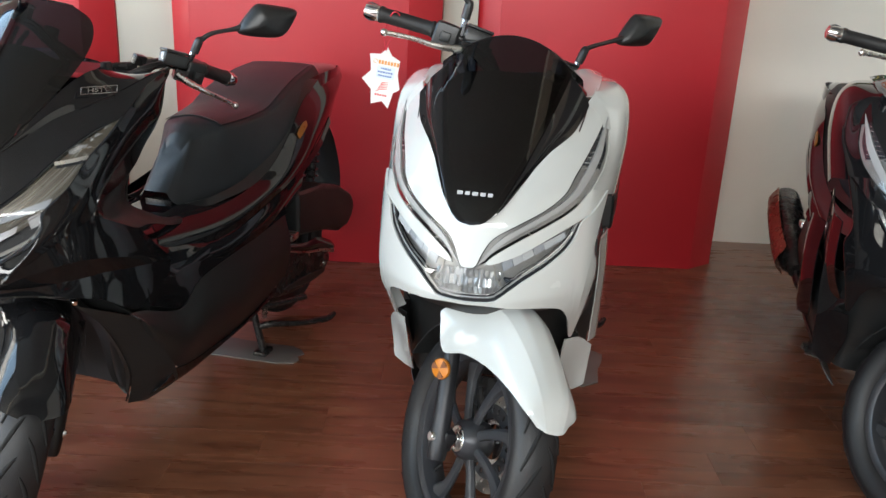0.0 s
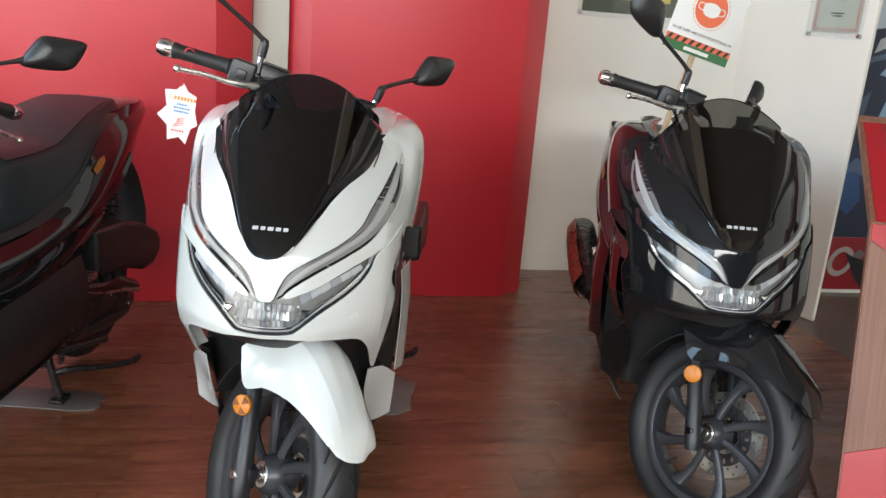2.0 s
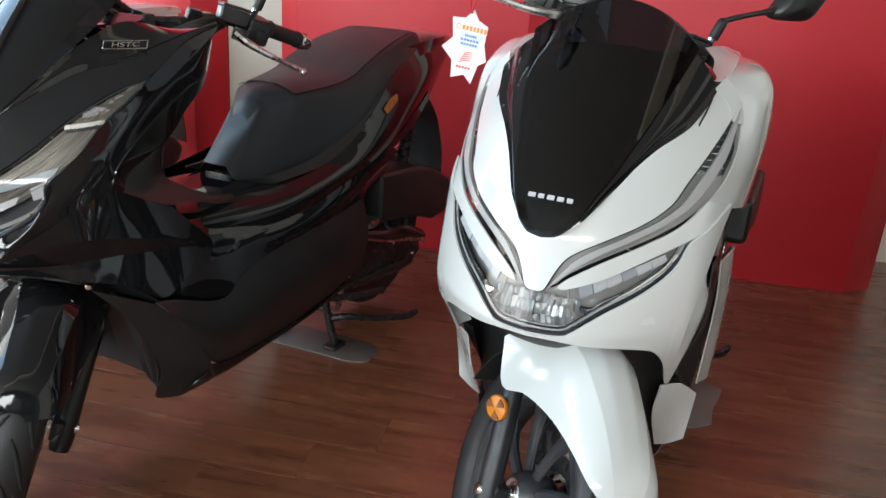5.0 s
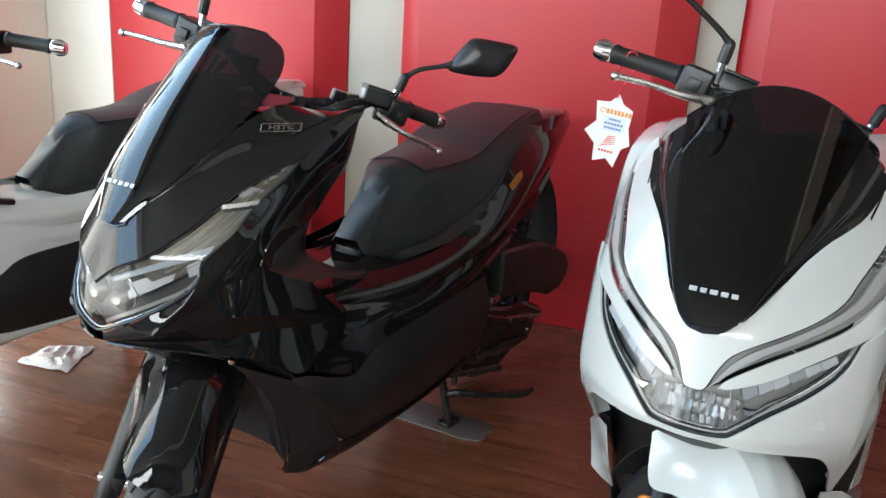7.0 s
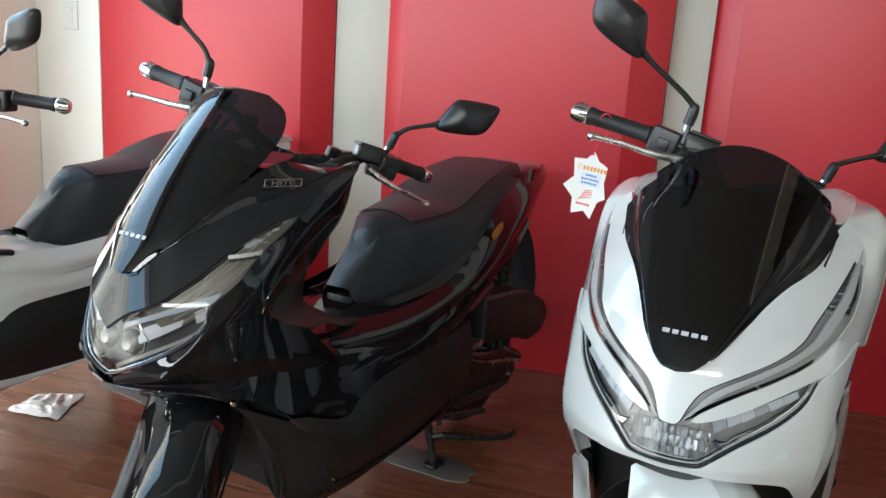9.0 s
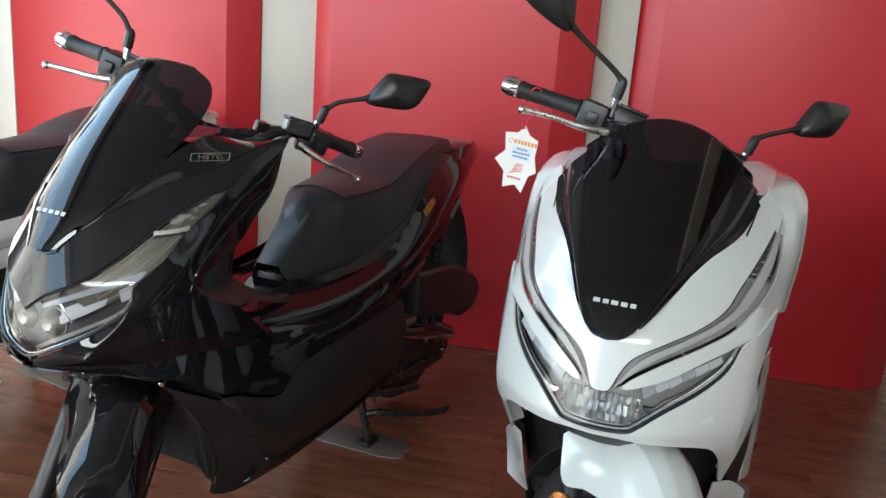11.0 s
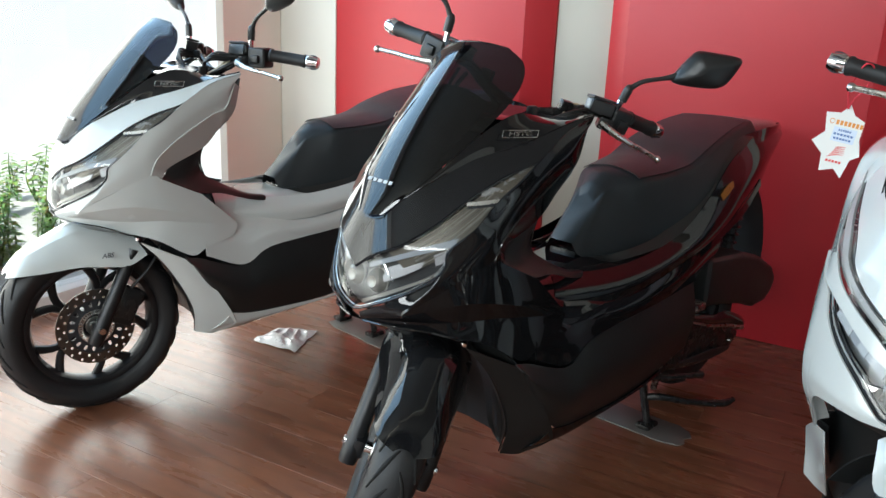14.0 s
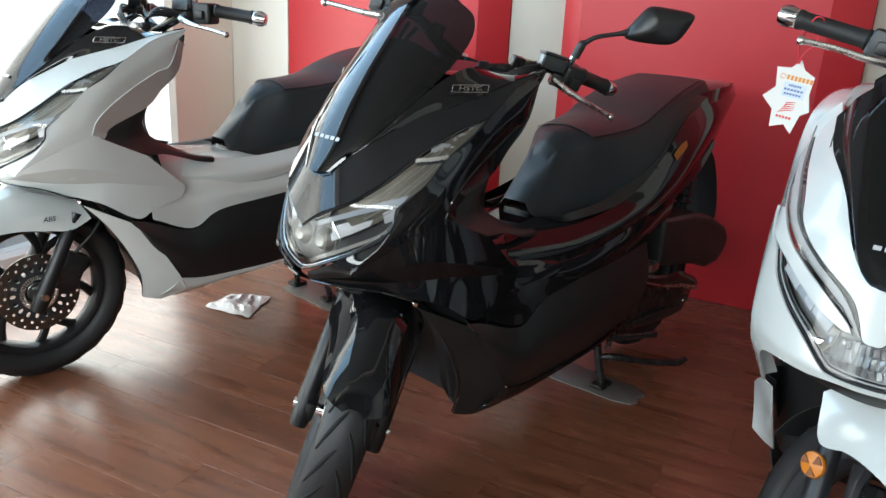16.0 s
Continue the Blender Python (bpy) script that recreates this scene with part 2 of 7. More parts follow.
CABLE = material("cable_black", (0.01, 0.01, 0.01), 0.45)

# ---- building helpers ----
def mesh_object(name, bm, mat, parent=None, smooth=None, label=""):
    me = bpy.data.meshes.new(name)
    if smooth is not None:
        for f in bm.faces:
            f.smooth = True
        lim = radians(smooth)
        for e in bm.edges:
            if len(e.link_faces) == 2 and e.calc_face_angle(0) > lim:
                e.smooth = False
    bm.to_mesh(me)
    bm.free()
    me.materials.append(mat)
    ob = new(name, me)
    if parent is not None:
        ob.parent = parent
    if label:
        ob["label"] = label
    return ob


def part(name, bm, mat, parent, label="", smooth=35):
    return mesh_object(name, bm, mat, parent, smooth, label)


def empty(name, m=None, **tags):
    ob = new(name)
    ob.empty_display_size = 0.1
    if m is not None:
        ob.matrix_world = m
    return tagged(ob, **tags)


def box(x0, x1, y0, y1, z0, z1, bevel=0.0, seg=2, bm=None):
    b = bmesh.new()
    bmesh.ops.create_cube(b, size=1)
    bmesh.ops.scale(b, vec=(x1 - x0, y1 - y0, z1 - z0), verts=b.verts)
    bmesh.ops.translate(b, vec=((x0 + x1) / 2, (y0 + y1) / 2, (z0 + z1) / 2), verts=b.verts)
    if bevel:
        bmesh.ops.bevel(b, geom=b.edges[:], offset=bevel, segments=seg, affect="EDGES", profile=0.6)
    return merge(bm, b)


def merge(bm, other):
    """other's faces added to bm; a missing bm gives other itself."""
    if bm is None:
        return other
    me = bpy.data.meshes.new("tmp")
    other.to_mesh(me)
    other.free()
    bm.from_mesh(me)
    bpy.data.meshes.remove(me)
    return bm


def moved(bm, m):
    bmesh.ops.transform(bm, matrix=m, verts=bm.verts)
    return bm


def prism(outline, z0, z1, bevel=0.0, seg=2, bm=None):
    """An upright prism over an outline of (x, y)."""
    b = bmesh.new()
    lo = [b.verts.new((x, y, z0)) for x, y in outline]
    hi = [b.verts.new((x, y, z1)) for x, y in outline]
    n = len(outline)
    b.faces.new(lo[::-1])
    b.faces.new(hi)
    for i in range(n):
        b.faces.new((lo[i], lo[(i + 1) % n], hi[(i + 1) % n], hi[i]))
    bmesh.ops.recalc_face_normals(b, faces=b.faces)
    if bevel:
        bmesh.ops.bevel(b, geom=b.edges[:], offset=bevel, segments=seg, affect="EDGES", profile=0.6)
    return merge(bm, b)


def catmull(pts, n, closed=False):
    """n points along a smooth line through pts."""
    p = [Vector(q) for q in pts]
    k = len(p)
    out = []
    spans = k if closed else k - 1
    for i in range(n):
        u = i * spans / (n if closed else n - 1)
        s = min(int(u), spans - 1)
        f = u - s
        if closed:
            a, b, c, d = p[(s - 1) % k], p[s % k], p[(s + 1) % k], p[(s + 2) % k]
        else:
            b, c = p[s], p[s + 1]
            a = p[s - 1] if s > 0 else b * 2 - c
            d = p[s + 2] if s + 2 < k else c * 2 - b
        out.append(0.5 * (2 * b + (c - a) * f + (2 * a - 5 * b + 4 * c - d) * f * f + (3 * b - a - 3 * c + d) * f ** 3))
    return out


def tube(pts, radius, sides=10, n=0, bm=None, cap=True):
    """A round bar along pts; radius is a number or one for each of pts."""
    rs = radius if isinstance(radius, (list, tuple)) else [radius] * len(pts)
    if n:
        r4 = catmull([(r, 0, 0) for r in rs], n)
        pts, rs = catmull(pts, n), [q.x for q in r4]
    p = [Vector(q) for q in pts]
    b = bmesh.new()
    rings, side = [], None
    for i, q in enumerate(p):
        d = (p[min(i + 1, len(p) - 1)] - p[max(i - 1, 0)]).normalized()
        if side is None:
            side = d.orthogonal().normalized()
        else:
            side = (side - d * side.dot(d)).normalized()
        up = d.cross(side)
        rings.append([b.verts.new(q + rs[i] * (math.cos(a) * side + math.sin(a) * up)) for a in (2 * math.pi * k / sides for k in range(sides))])
    for r0, r1 in zip(rings, rings[1:]):
        for k in range(sides):
            b.faces.new((r0[k], r0[(k + 1) % sides], r1[(k + 1) % sides], r1[k]))
    if cap:
        b.faces.new(rings[0][::-1])
        b.faces.new(rings[-1])
    bmesh.ops.recalc_face_normals(b, faces=b.faces)
    return merge(bm, b)


def lathe(profile, sides=48, bm=None, axis="x"):
    """A body of revolution about the x axis: profile of (x, radius). axis z: about z."""
    b = bmesh.new()
    rings = []
    for x, r in profile:
        ring = []
        for k in range(sides):
            a = 2 * math.pi * k / sides
            c = (x, r * math.cos(a), r * math.sin(a)) if axis == "x" else (r * math.cos(a), r * math.sin(a), x)
            ring.append(b.verts.new(c))
        rings.append(ring)
    for r0, r1 in zip(rings, rings[1:]):
        for k in range(sides):
            b.faces.new((r0[k], r0[(k + 1) % sides], r1[(k + 1) % sides], r1[k]))
    if profile[0][1] > 1e-5 and profile[0] != profile[-1]:
        b.faces.new(rings[0])
        b.faces.new(rings[-1])
    if profile[0] == profile[-1]:
        bmesh.ops.remove_doubles(b, verts=b.verts, dist=1e-6)
    bmesh.ops.recalc_face_normals(b, faces=b.faces)
    return merge(bm, b)


def surface(rows, nu, nv, thick=0.0, mirror=False, bm=None):
    """A smooth sheet through a grid of points, rows of equal length, with a thickness to its inside."""
    fine_rows = [catmull(r, nv) for r in rows]
    cols = [catmull([fr[j] for fr in fine_rows], nu) for j in range(nv)]
    b = bmesh.new()
    for s in ((1, -1) if mirror else (1,)):
        g = [[b.verts.new((s * cols[j][i].x, cols[j][i].y, cols[j][i].z)) for j in range(nv)] for i in range(nu)]
        for i in range(nu - 1):
            for j in range(nv - 1):
                q = (g[i][j], g[i][j + 1], g[i + 1][j + 1], g[i + 1][j])
                b.faces.new(q if s > 0 else q[::-1])
    bmesh.ops.remove_doubles(b, verts=b.verts, dist=1e-5)
    if thick:
        shell(b, thick)
    return merge(bm, b)


def shell(b, thick):
    """Thickness for an open sheet: each vertex copied inward along its normal, and the rim closed."""
    b.normal_update()
    rim = [e for e in b.edges if len(e.link_faces) == 1]
    rim_pairs = [(e.verts[0], e.verts[1], e.link_faces[0]) for e in rim]
    faces = b.faces[:]
    back = {v: b.verts.new(v.co - v.normal * thick) for v in b.verts[:]}
    for f in faces:
        b.faces.new([back[v] for v in reversed(f.verts)])
    for v0, v1, f in rim_pairs:
        vs = list(f.verts)
        i = vs.index(v0)
        if vs[(i + 1) % len(vs)] is v1:
            v0, v1 = v1, v0
        b.faces.new((v0, v1, back[v1], back[v0]))
    b.normal_update()
    return b

# ---- the room ----
BACK, LEFT, RIGHT, FRONT, HIGH = 3.91, -2.76, 4.6, -3.4, 3.1
FACE_A, FACE_B = 3.345, 3.465


def structure(name, bm, mat, label, category="", smooth=None):
    return tagged(mesh_object(name, bm, mat, None, smooth), label, category or name.split("_")[0], kind="structure")


floor = structure("floor", box(LEFT - 0.3, RIGHT + 0.2, FRONT - 0.3, BACK + 0.3, -0.12, -0.012), GREY_FLOOR, "showroom floor slab under reddish brown laminate planks", "floor")
structure("wall_north", box(-2.36, 2.42, BACK, BACK + 0.15, -0.01, HIGH), WHITE_WALL, "off-white painted back wall behind red display panels", "wall")
structure("wall_corner", prism([(2.376, BACK), (2.58, 3.20), (2.605, 3.215), (2.605, BACK + 0.15), (2.376, BACK + 0.15)], -0.01, HIGH, 0.004), WHITE_WALL, "off-white painted wall pier beside the poster", "wall")
structure("wall_far", box(2.607, RIGHT + 0.2, 3.64, 3.8, -0.01, HIGH), WHITE_WALL, "white wall behind the large poster", "wall")
structure("wall_east", box(RIGHT, RIGHT + 0.15, FRONT, 3.64, -0.01, HIGH), WHITE_WALL, "plain white side wall of the showroom", "wall")
structure("pier_west", prism([(LEFT - 0.045, 2.953), (LEFT, 2.953), (LEFT, 3.337), (LEFT - 0.045, 3.337)], -0.01, HIGH, 0.004), BEIGE, "beige painted window pier at the corner of the room", "wall")
structure("column_west", box(LEFT - 0.2, -2.434, 3.34, BACK + 0.15, -0.01, HIGH, 0.004), CREAM, "cream painted corner column beside the red panels", "column")
structure("ceiling", box(LEFT - 0.3, RIGHT + 0.2, FRONT - 0.3, BACK + 0.2, HIGH, HIGH + 0.12), CEIL, "plain grey showroom ceiling", "ceiling")
# out of view: added to give the pale strip mirrored in the windscreens
for x in (0.72,):
    structure("ceiling_beam", box(x, x + 0.22, FRONT, BACK, HIGH - 0.16, HIGH - 0.001, 0.004), painted("beam_paint", (0.78, 0.7, 0.54), 0.7, vary=0.05), "unseen pale beam under the ceiling, mirrored in the windscreens", "beam")


for x0, x1, face, c0, c1 in ((-2.4325, -1.482, FACE_A, 0.0, 0.102), (-1.048, -0.179, FACE_A, 0.083, 0.131), (0.191, 1.104, FACE_B, 0.09, 0.117)):
    back = BACK - 0.003
    out = [(x0 - c0, back), (x0 - c0, face + 0.05), (x0, face), (x1, face), (x1 + c1, face + 0.09), (x1 + c1, back)]
    if c0 == 0.0:
        out.pop(1)
    root = empty("display_panel", None, label="tall glossy red display panel with chamfered edges", category="display panel", group="red wall panels")
    mid = Vector(((x0 + x1) / 2, back))
    seg = [(Vector(p), Vector(q)) for p, q in zip(out, out[1:])]
    for p, q in seg:
        d = (q - p).normalized()
        inn = Vector((d.y, -d.x))
        if inn.dot(mid - (p + q) / 2) < 0:
            inn = -inn
        name = "front_board" if abs(d.y) < 1e-6 else ("return_board" if abs(d.x) < 1e-6 else "chamfer_board")
        t = 0.016
        if name == "return_board":
            if abs(q.y - face) < 1e-6:
                q = q + Vector((0, 0.018))
            quad = [p, q, q + inn * t, p + inn * t]
        else:
            k = 0.006
            quad = [p, q, q + inn * t - d * k, p + inn * t + d * k]
        part(name, prism([tuple(v) for v in quad], 0.001, 2.7, 0.0012), RED, root)

# ---- scooters ----
# In a scooter's own space x is its left, y runs to its rear from the front axle, z up.
RAKE = radians(26.5)


def steering(deg):
    """The turn of fork and bars about the leaning steering axis."""
    foot = Vector((0, -0.086, 0))
    turn = Matrix.Rotation(radians(deg), 4, Vector((0, math.sin(RAKE), math.cos(RAKE))))
    return Matrix.Translation(foot) @ turn @ Matrix.Translation(-foot)


def lerp_table(z, table):
    for (z0, y0), (z1, y1) in zip(table, table[1:]):
        if z <= z1:
            return y0 + (y1 - y0) * (z - z0) / (z1 - z0)
    return table[-1][1]


NOSE_A = [(0.2, 0.2), (0.35, 0.12), (0.47, 0.04), (0.56, -0.035), (0.60, -0.049), (0.66, -0.036), (0.75, -0.014), (0.80, 0.012), (0.87, 0.07), (0.93, 0.135), (1.1, 0.33)]
NOSE_B = [(0.45, 0.0), (0.58, -0.06), (0.60, -0.075), (0.63, -0.083), (0.742, -0.062), (0.80, -0.030), (0.85, 0.001), (0.93, 0.10), (1.0, 0.18), (1.1, 0.3)]


def front_a(x, z, off=0.0):
    return Vector((x, lerp_table(z, NOSE_A) + 3.0 * x * x + 40 * max(abs(x) - 0.215, 0) ** 2 + off, z))


def front_b(x, z, off=0.0):
    return Vector((x, lerp_table(z, NOSE_B) + 3.2 * x * x + off, z))


def screen_a(x, z, off=0.0):
    return Vector((x, lerp_table(z, [(0.70, -0.038), (0.75, -0.022), (0.80, 0.007), (1.09, 0.325)]) + 2.2 * x * x + off, z))


def strip(f, a, b, n=28, m=7, off=0.0, thick=0.003, s=1, both=False):
    """A panel on the front surface f between two lines of (x, z)."""
    pa, pb = catmull([(x, 0, z) for x, z in a], n), catmull([(x, 0, z) for x, z in b], n)
    bm = bmesh.new()
    for side in ((1, -1) if both else (s,)):
        g = []
        for j in range(m):
            k = j / (m - 1)
            row = []
            for p, q in zip(pa, pb):
                c = f(p.x + (q.x - p.x) * k, p.z + (q.z - p.z) * k, off)
                row.append(bm.verts.new((c.x * side, c.y, c.z)))
            g.append(row)
        for j in range(m - 1):
            for i in range(n - 1):
                q = (g[j][i], g[j][i + 1], g[j + 1][i + 1], g[j + 1][i])
                bm.faces.new(q if side > 0 else q[::-1])
    bmesh.ops.remove_doubles(bm, verts=bm.verts, dist=1e-5)
    bmesh.ops.dissolve_degenerate(bm, edges=bm.edges, dist=1e-6)
    if thick:
        shell(bm, thick)
    return bm


def sheet(rows, nu=14, nv=26, s=1, thick=0.003):
    """A panel through rows of points; s = -1 builds its mirror image."""
    bm = surface([[Vector((p[0] * s, p[1], p[2])) for p in r] for r in rows], nu, nv)
    if s > 0:
        bmesh.ops.reverse_faces(bm, faces=bm.faces)
    if thick:
        shell(bm, thick)
    return bm


def facets(rows, nv=30, s=1, thick=0.003, steps=3):
    """A panel of flat bands between rows of points, which meet in creases; s = -1 builds its mirror image."""
    lines = [catmull(r, nv) for r in rows]
    fine = [lines[0]]
    for a, b in zip(lines, lines[1:]):
        fine += [[p.lerp(q, k / steps) for p, q in zip(a, b)] for k in range(1, steps + 1)]
    bm = bmesh.new()
    g = [[bm.verts.new((p.x * s, p.y, p.z)) for p in row] for row in fine]
    for a, b in zip(g, g[1:]):
        for k in range(nv - 1):
            q = (a[k], a[k + 1], b[k + 1], b[k])
            bm.faces.new(q[::-1] if s > 0 else q)
    bmesh.ops.remove_doubles(bm, verts=bm.verts, dist=1e-5)
    bmesh.ops.dissolve_degenerate(bm, edges=bm.edges, dist=1e-6)
    shell(bm, thick)
    return bm


def swell(a, b, dx, dy=0.0, dz=0.0):
    """The row half way between two rows, pushed outward."""
    return [((p[0] + q[0]) / 2 + dx, (p[1] + q[1]) / 2 + dy, (p[2] + q[2]) / 2 + dz) for p, q in zip(a, b)]


def line_tube(f, line, r, off=0.0, s=1, n=30, both=False):
    bm = None
    for side in ((1, -1) if both else (s,)):
        pts = [f(p.x, p.z, off) for p in catmull([(x, 0, z) for x, z in line], n)]
        bm = tube([(p.x * side, p.y, p.z) for p in pts], r, 6, bm=bm)
    return bm


def letters(word, size, m, mat, parent, name, depth=0.0006, shear=0.0):
    """Raised lettering from the built-in font, laid by m."""
    c = bpy.data.curves.new(name, "FONT")
    c.body, c.size, c.extrude, c.align_x, c.align_y, c.shear = word, size, depth, "CENTER", "CENTER", shear
    tmp = bpy.data.objects.new(name, c)
    me = bpy.data.meshes.new_from_object(tmp)
    bpy.data.objects.remove(tmp)
    me.name = name
    me.materials.clear()
    me.materials.append(mat)
    me.transform(m)
    ob = new(name, me)
    ob.parent = parent
    return ob


def bars(widths, height, gap, m, mat, parent, name):
    """Plain bars in a row that stand for a maker's lettering."""
    total = sum(widths) + gap * (len(widths) - 1)
    x, bm = -total / 2, None
    for w in widths:
        bm = box(x, x + w, -height / 2, height / 2, -0.0004, 0.0006, bm=bm)
        x += w + gap
    return part(name, moved(bm, m), mat, parent, "plain pale maker's mark")


def facing(at, normal, up=(0, 0, 1)):
    z = Vector(normal).normalized()
    x = Vector(up).cross(z).normalized()
    y = z.cross(x)
    m = Matrix((x, y, z)).transposed().to_4x4()
    m.translation = Vector(at)
    return m


def pierced(x, r0, r1, count, hole, phase=0.0, bm=None, thick=0.004):
    """A flat ring across the axle with a row of holes through it; hole: (mid radius, half height, share of the step)."""
    bm = bm or bmesh.new()
    own = bmesh.new()
    rm, hr, share = hole
    step = 2 * math.pi / count
    for k in range(count):
        a = step * (k + phase)
        rim, eye = [], []
        for i in range(8):
            c, sn = math.cos(i * math.pi / 4), math.sin(i * math.pi / 4)
            u, v = (0 if abs(q) < 0.1 else math.copysign(1, q) for q in (c, sn))
            for ring, r, ang in ((rim, (r0 + r1) / 2 + (r1 - r0) / 2 * v, a + step / 2 * u), (eye, rm + hr * sn, a + step / 2 * share * c)):
                ring.append(own.verts.new((x, r * math.cos(ang), r * math.sin(ang))))
        for i in range(8):
            j = (i + 1) % 8
            own.faces.new((rim[i], rim[j], eye[j], eye[i]))
    bmesh.ops.remove_doubles(own, verts=own.verts, dist=1e-5)
    bmesh.ops.recalc_face_normals(own, faces=own.faces)
    shell(own, thick)
    return merge(bm, own)


def build_wheel(root, name, at, radius, width, rim_r, mat, spokes, disc_side, turn, forked):
    """A cast wheel with its tyre and brake disc; at: the axle."""
    m = turn @ Matrix.Translation(at)
    w = width / 2
    rim = lathe([(-w * 0.62, rim_r + 0.004), (-w * 0.66, rim_r - 0.004), (-w * 0.55, rim_r - 0.016), (-w * 0.2, rim_r - 0.024), (w * 0.2, rim_r - 0.024), (w * 0.55, rim_r - 0.016), (w * 0.66, rim_r - 0.004), (w * 0.62, rim_r + 0.004), (-w * 0.62, rim_r + 0.004)], 56)
    rim = lathe([(-0.04, 0.012), (-0.04, 0.03), (-0.03, 0.04), (-0.012, 0.046), (0.012, 0.046), (0.03, 0.04), (0.04, 0.03), (0.04, 0.012), (-0.04, 0.012)], 32, bm=rim)
    wheel = part(name, moved(rim, m), mat, root, "", 40)
    for k in range(spokes):
        both = None
        a = 2 * math.pi * k / spokes
        legs = ((0.0, 0.20),) if spokes > 6 else ((0.03, 0.3), (-0.03, -0.3))
        for a0, a1 in legs:
            pts, rs = [], []
            for t in (0.0, 0.3, 0.6, 0.8, 1.0):
                r = 0.03 + (rim_r - 0.016 - 0.03) * t
                ang = a + a0 + a1 * (t ** 1.7 if spokes > 6 else max(0.0, t - 0.5) / 0.5)
                pts.append((0.012 * (1 - t) * disc_side * -1, r * math.cos(ang), r * math.sin(ang)))
                rs.append(0.0115 + 0.013 * t ** 4 if spokes > 6 else 0.0105 + 0.003 * t ** 2)
            spoke = tube(pts, rs, 8, 11)
            bmesh.ops.scale(spoke, vec=(0.8, 1, 1), verts=spoke.verts)
            both = merge(both, spoke)
        part("spoke", moved(both, m), mat, wheel, "", 40)
    prof = [(-w * 0.62, rim_r), (-w * 0.86, rim_r + 0.012), (-w, rim_r + (radius - rim_r) * 0.5), (-w * 0.86, radius - 0.018), (-w * 0.5, radius - 0.005), (0, radius), (w * 0.5, radius - 0.005), (w * 0.86, radius - 0.018), (w, rim_r + (radius - rim_r) * 0.5), (w * 0.86, rim_r + 0.012), (w * 0.62, rim_r)]
    prof = [(p.x, p.y) for p in catmull([(x, r, 0) for x, r in prof], 31)]
    tyre = part("tyre", moved(lathe(prof + [prof[0]], 80), m), RUBBER, wheel, "black road tyre with curved tread grooves", 60)
    grooves = None
    for k in range(22):
        for sgn in (1, -1):
            a = 2 * math.pi * (k + (0.5 if sgn < 0 else 0)) / 22
            pts = []
            for t in (0.0, 0.33, 0.66, 1.0):
                x = sgn * w * (0.12 + 0.72 * t)
                r = radius - 0.005 * (x / (0.5 * w)) ** 2 * (1.0 if abs(x) < 0.5 * w else 1.05) - 0.0008
                ang = a + 0.34 * t ** 1.3
                pts.append((x, r * math.cos(ang), r * math.sin(ang)))
            grooves = tube(pts, [0.002, 0.0044, 0.0044, 0.0022], 6, 8, bm=grooves)
    tagged(part("tread_groove", moved(grooves, m), GROOVE, wheel, "", 60), kind="stuff")
    dx = 0.05 * disc_side
    if forked:
        disc = pierced(dx, 0.081, 0.096, 20, (0.088, 0.004, 0.3))
        disc = pierced(dx, 0.0958, 0.111, 20, (0.1035, 0.004, 0.25), 0.5, disc)
        part("brake_disc", moved(disc, m), DISC_STEEL if spokes > 6 else DISC_DIM_REFLECTION, wheel, "drilled steel brake disc", 30)
        part("disc_carrier", moved(pierced(dx - 0.001, 0.05, 0.0815, 18, (0.068, 0.008, 0.42)), m), RIM_GREY, wheel, "slotted dark disc carrier", 30)
        part("sensor_ring", moved(pierced(dx + 0.004 * disc_side, 0.038, 0.051, 40, (0.0445, 0.0045, 0.45), 0.0, None, 0.002), m), SATIN, wheel, "finely slotted sensor ring", 30)
        for hs in (1, -1):
            part("hub_seal", moved(lathe([(0.0405 * hs, 0.017), (0.0425 * hs, 0.019), (0.0425 * hs, 0.026), (0.0405 * hs, 0.028)], 28), m), SATIN, wheel)
        part("axle_bolt", moved(tube([(-0.108, 0, 0), (-0.098, 0, 0), (0.098, 0, 0), (0.108, 0, 0)], [0.009, 0.013, 0.013, 0.009], 12), m), CHROME, wheel, "bright axle nut")
    valve = tube([(0.0, (rim_r - 0.02) * 0.5, -(rim_r - 0.02) * 0.866), (0.0, (rim_r - 0.055) * 0.5, -(rim_r - 0.055) * 0.866)], [0.005, 0.003], 8)
    part("valve", moved(valve, m), CABLE, wheel)
    return wheel


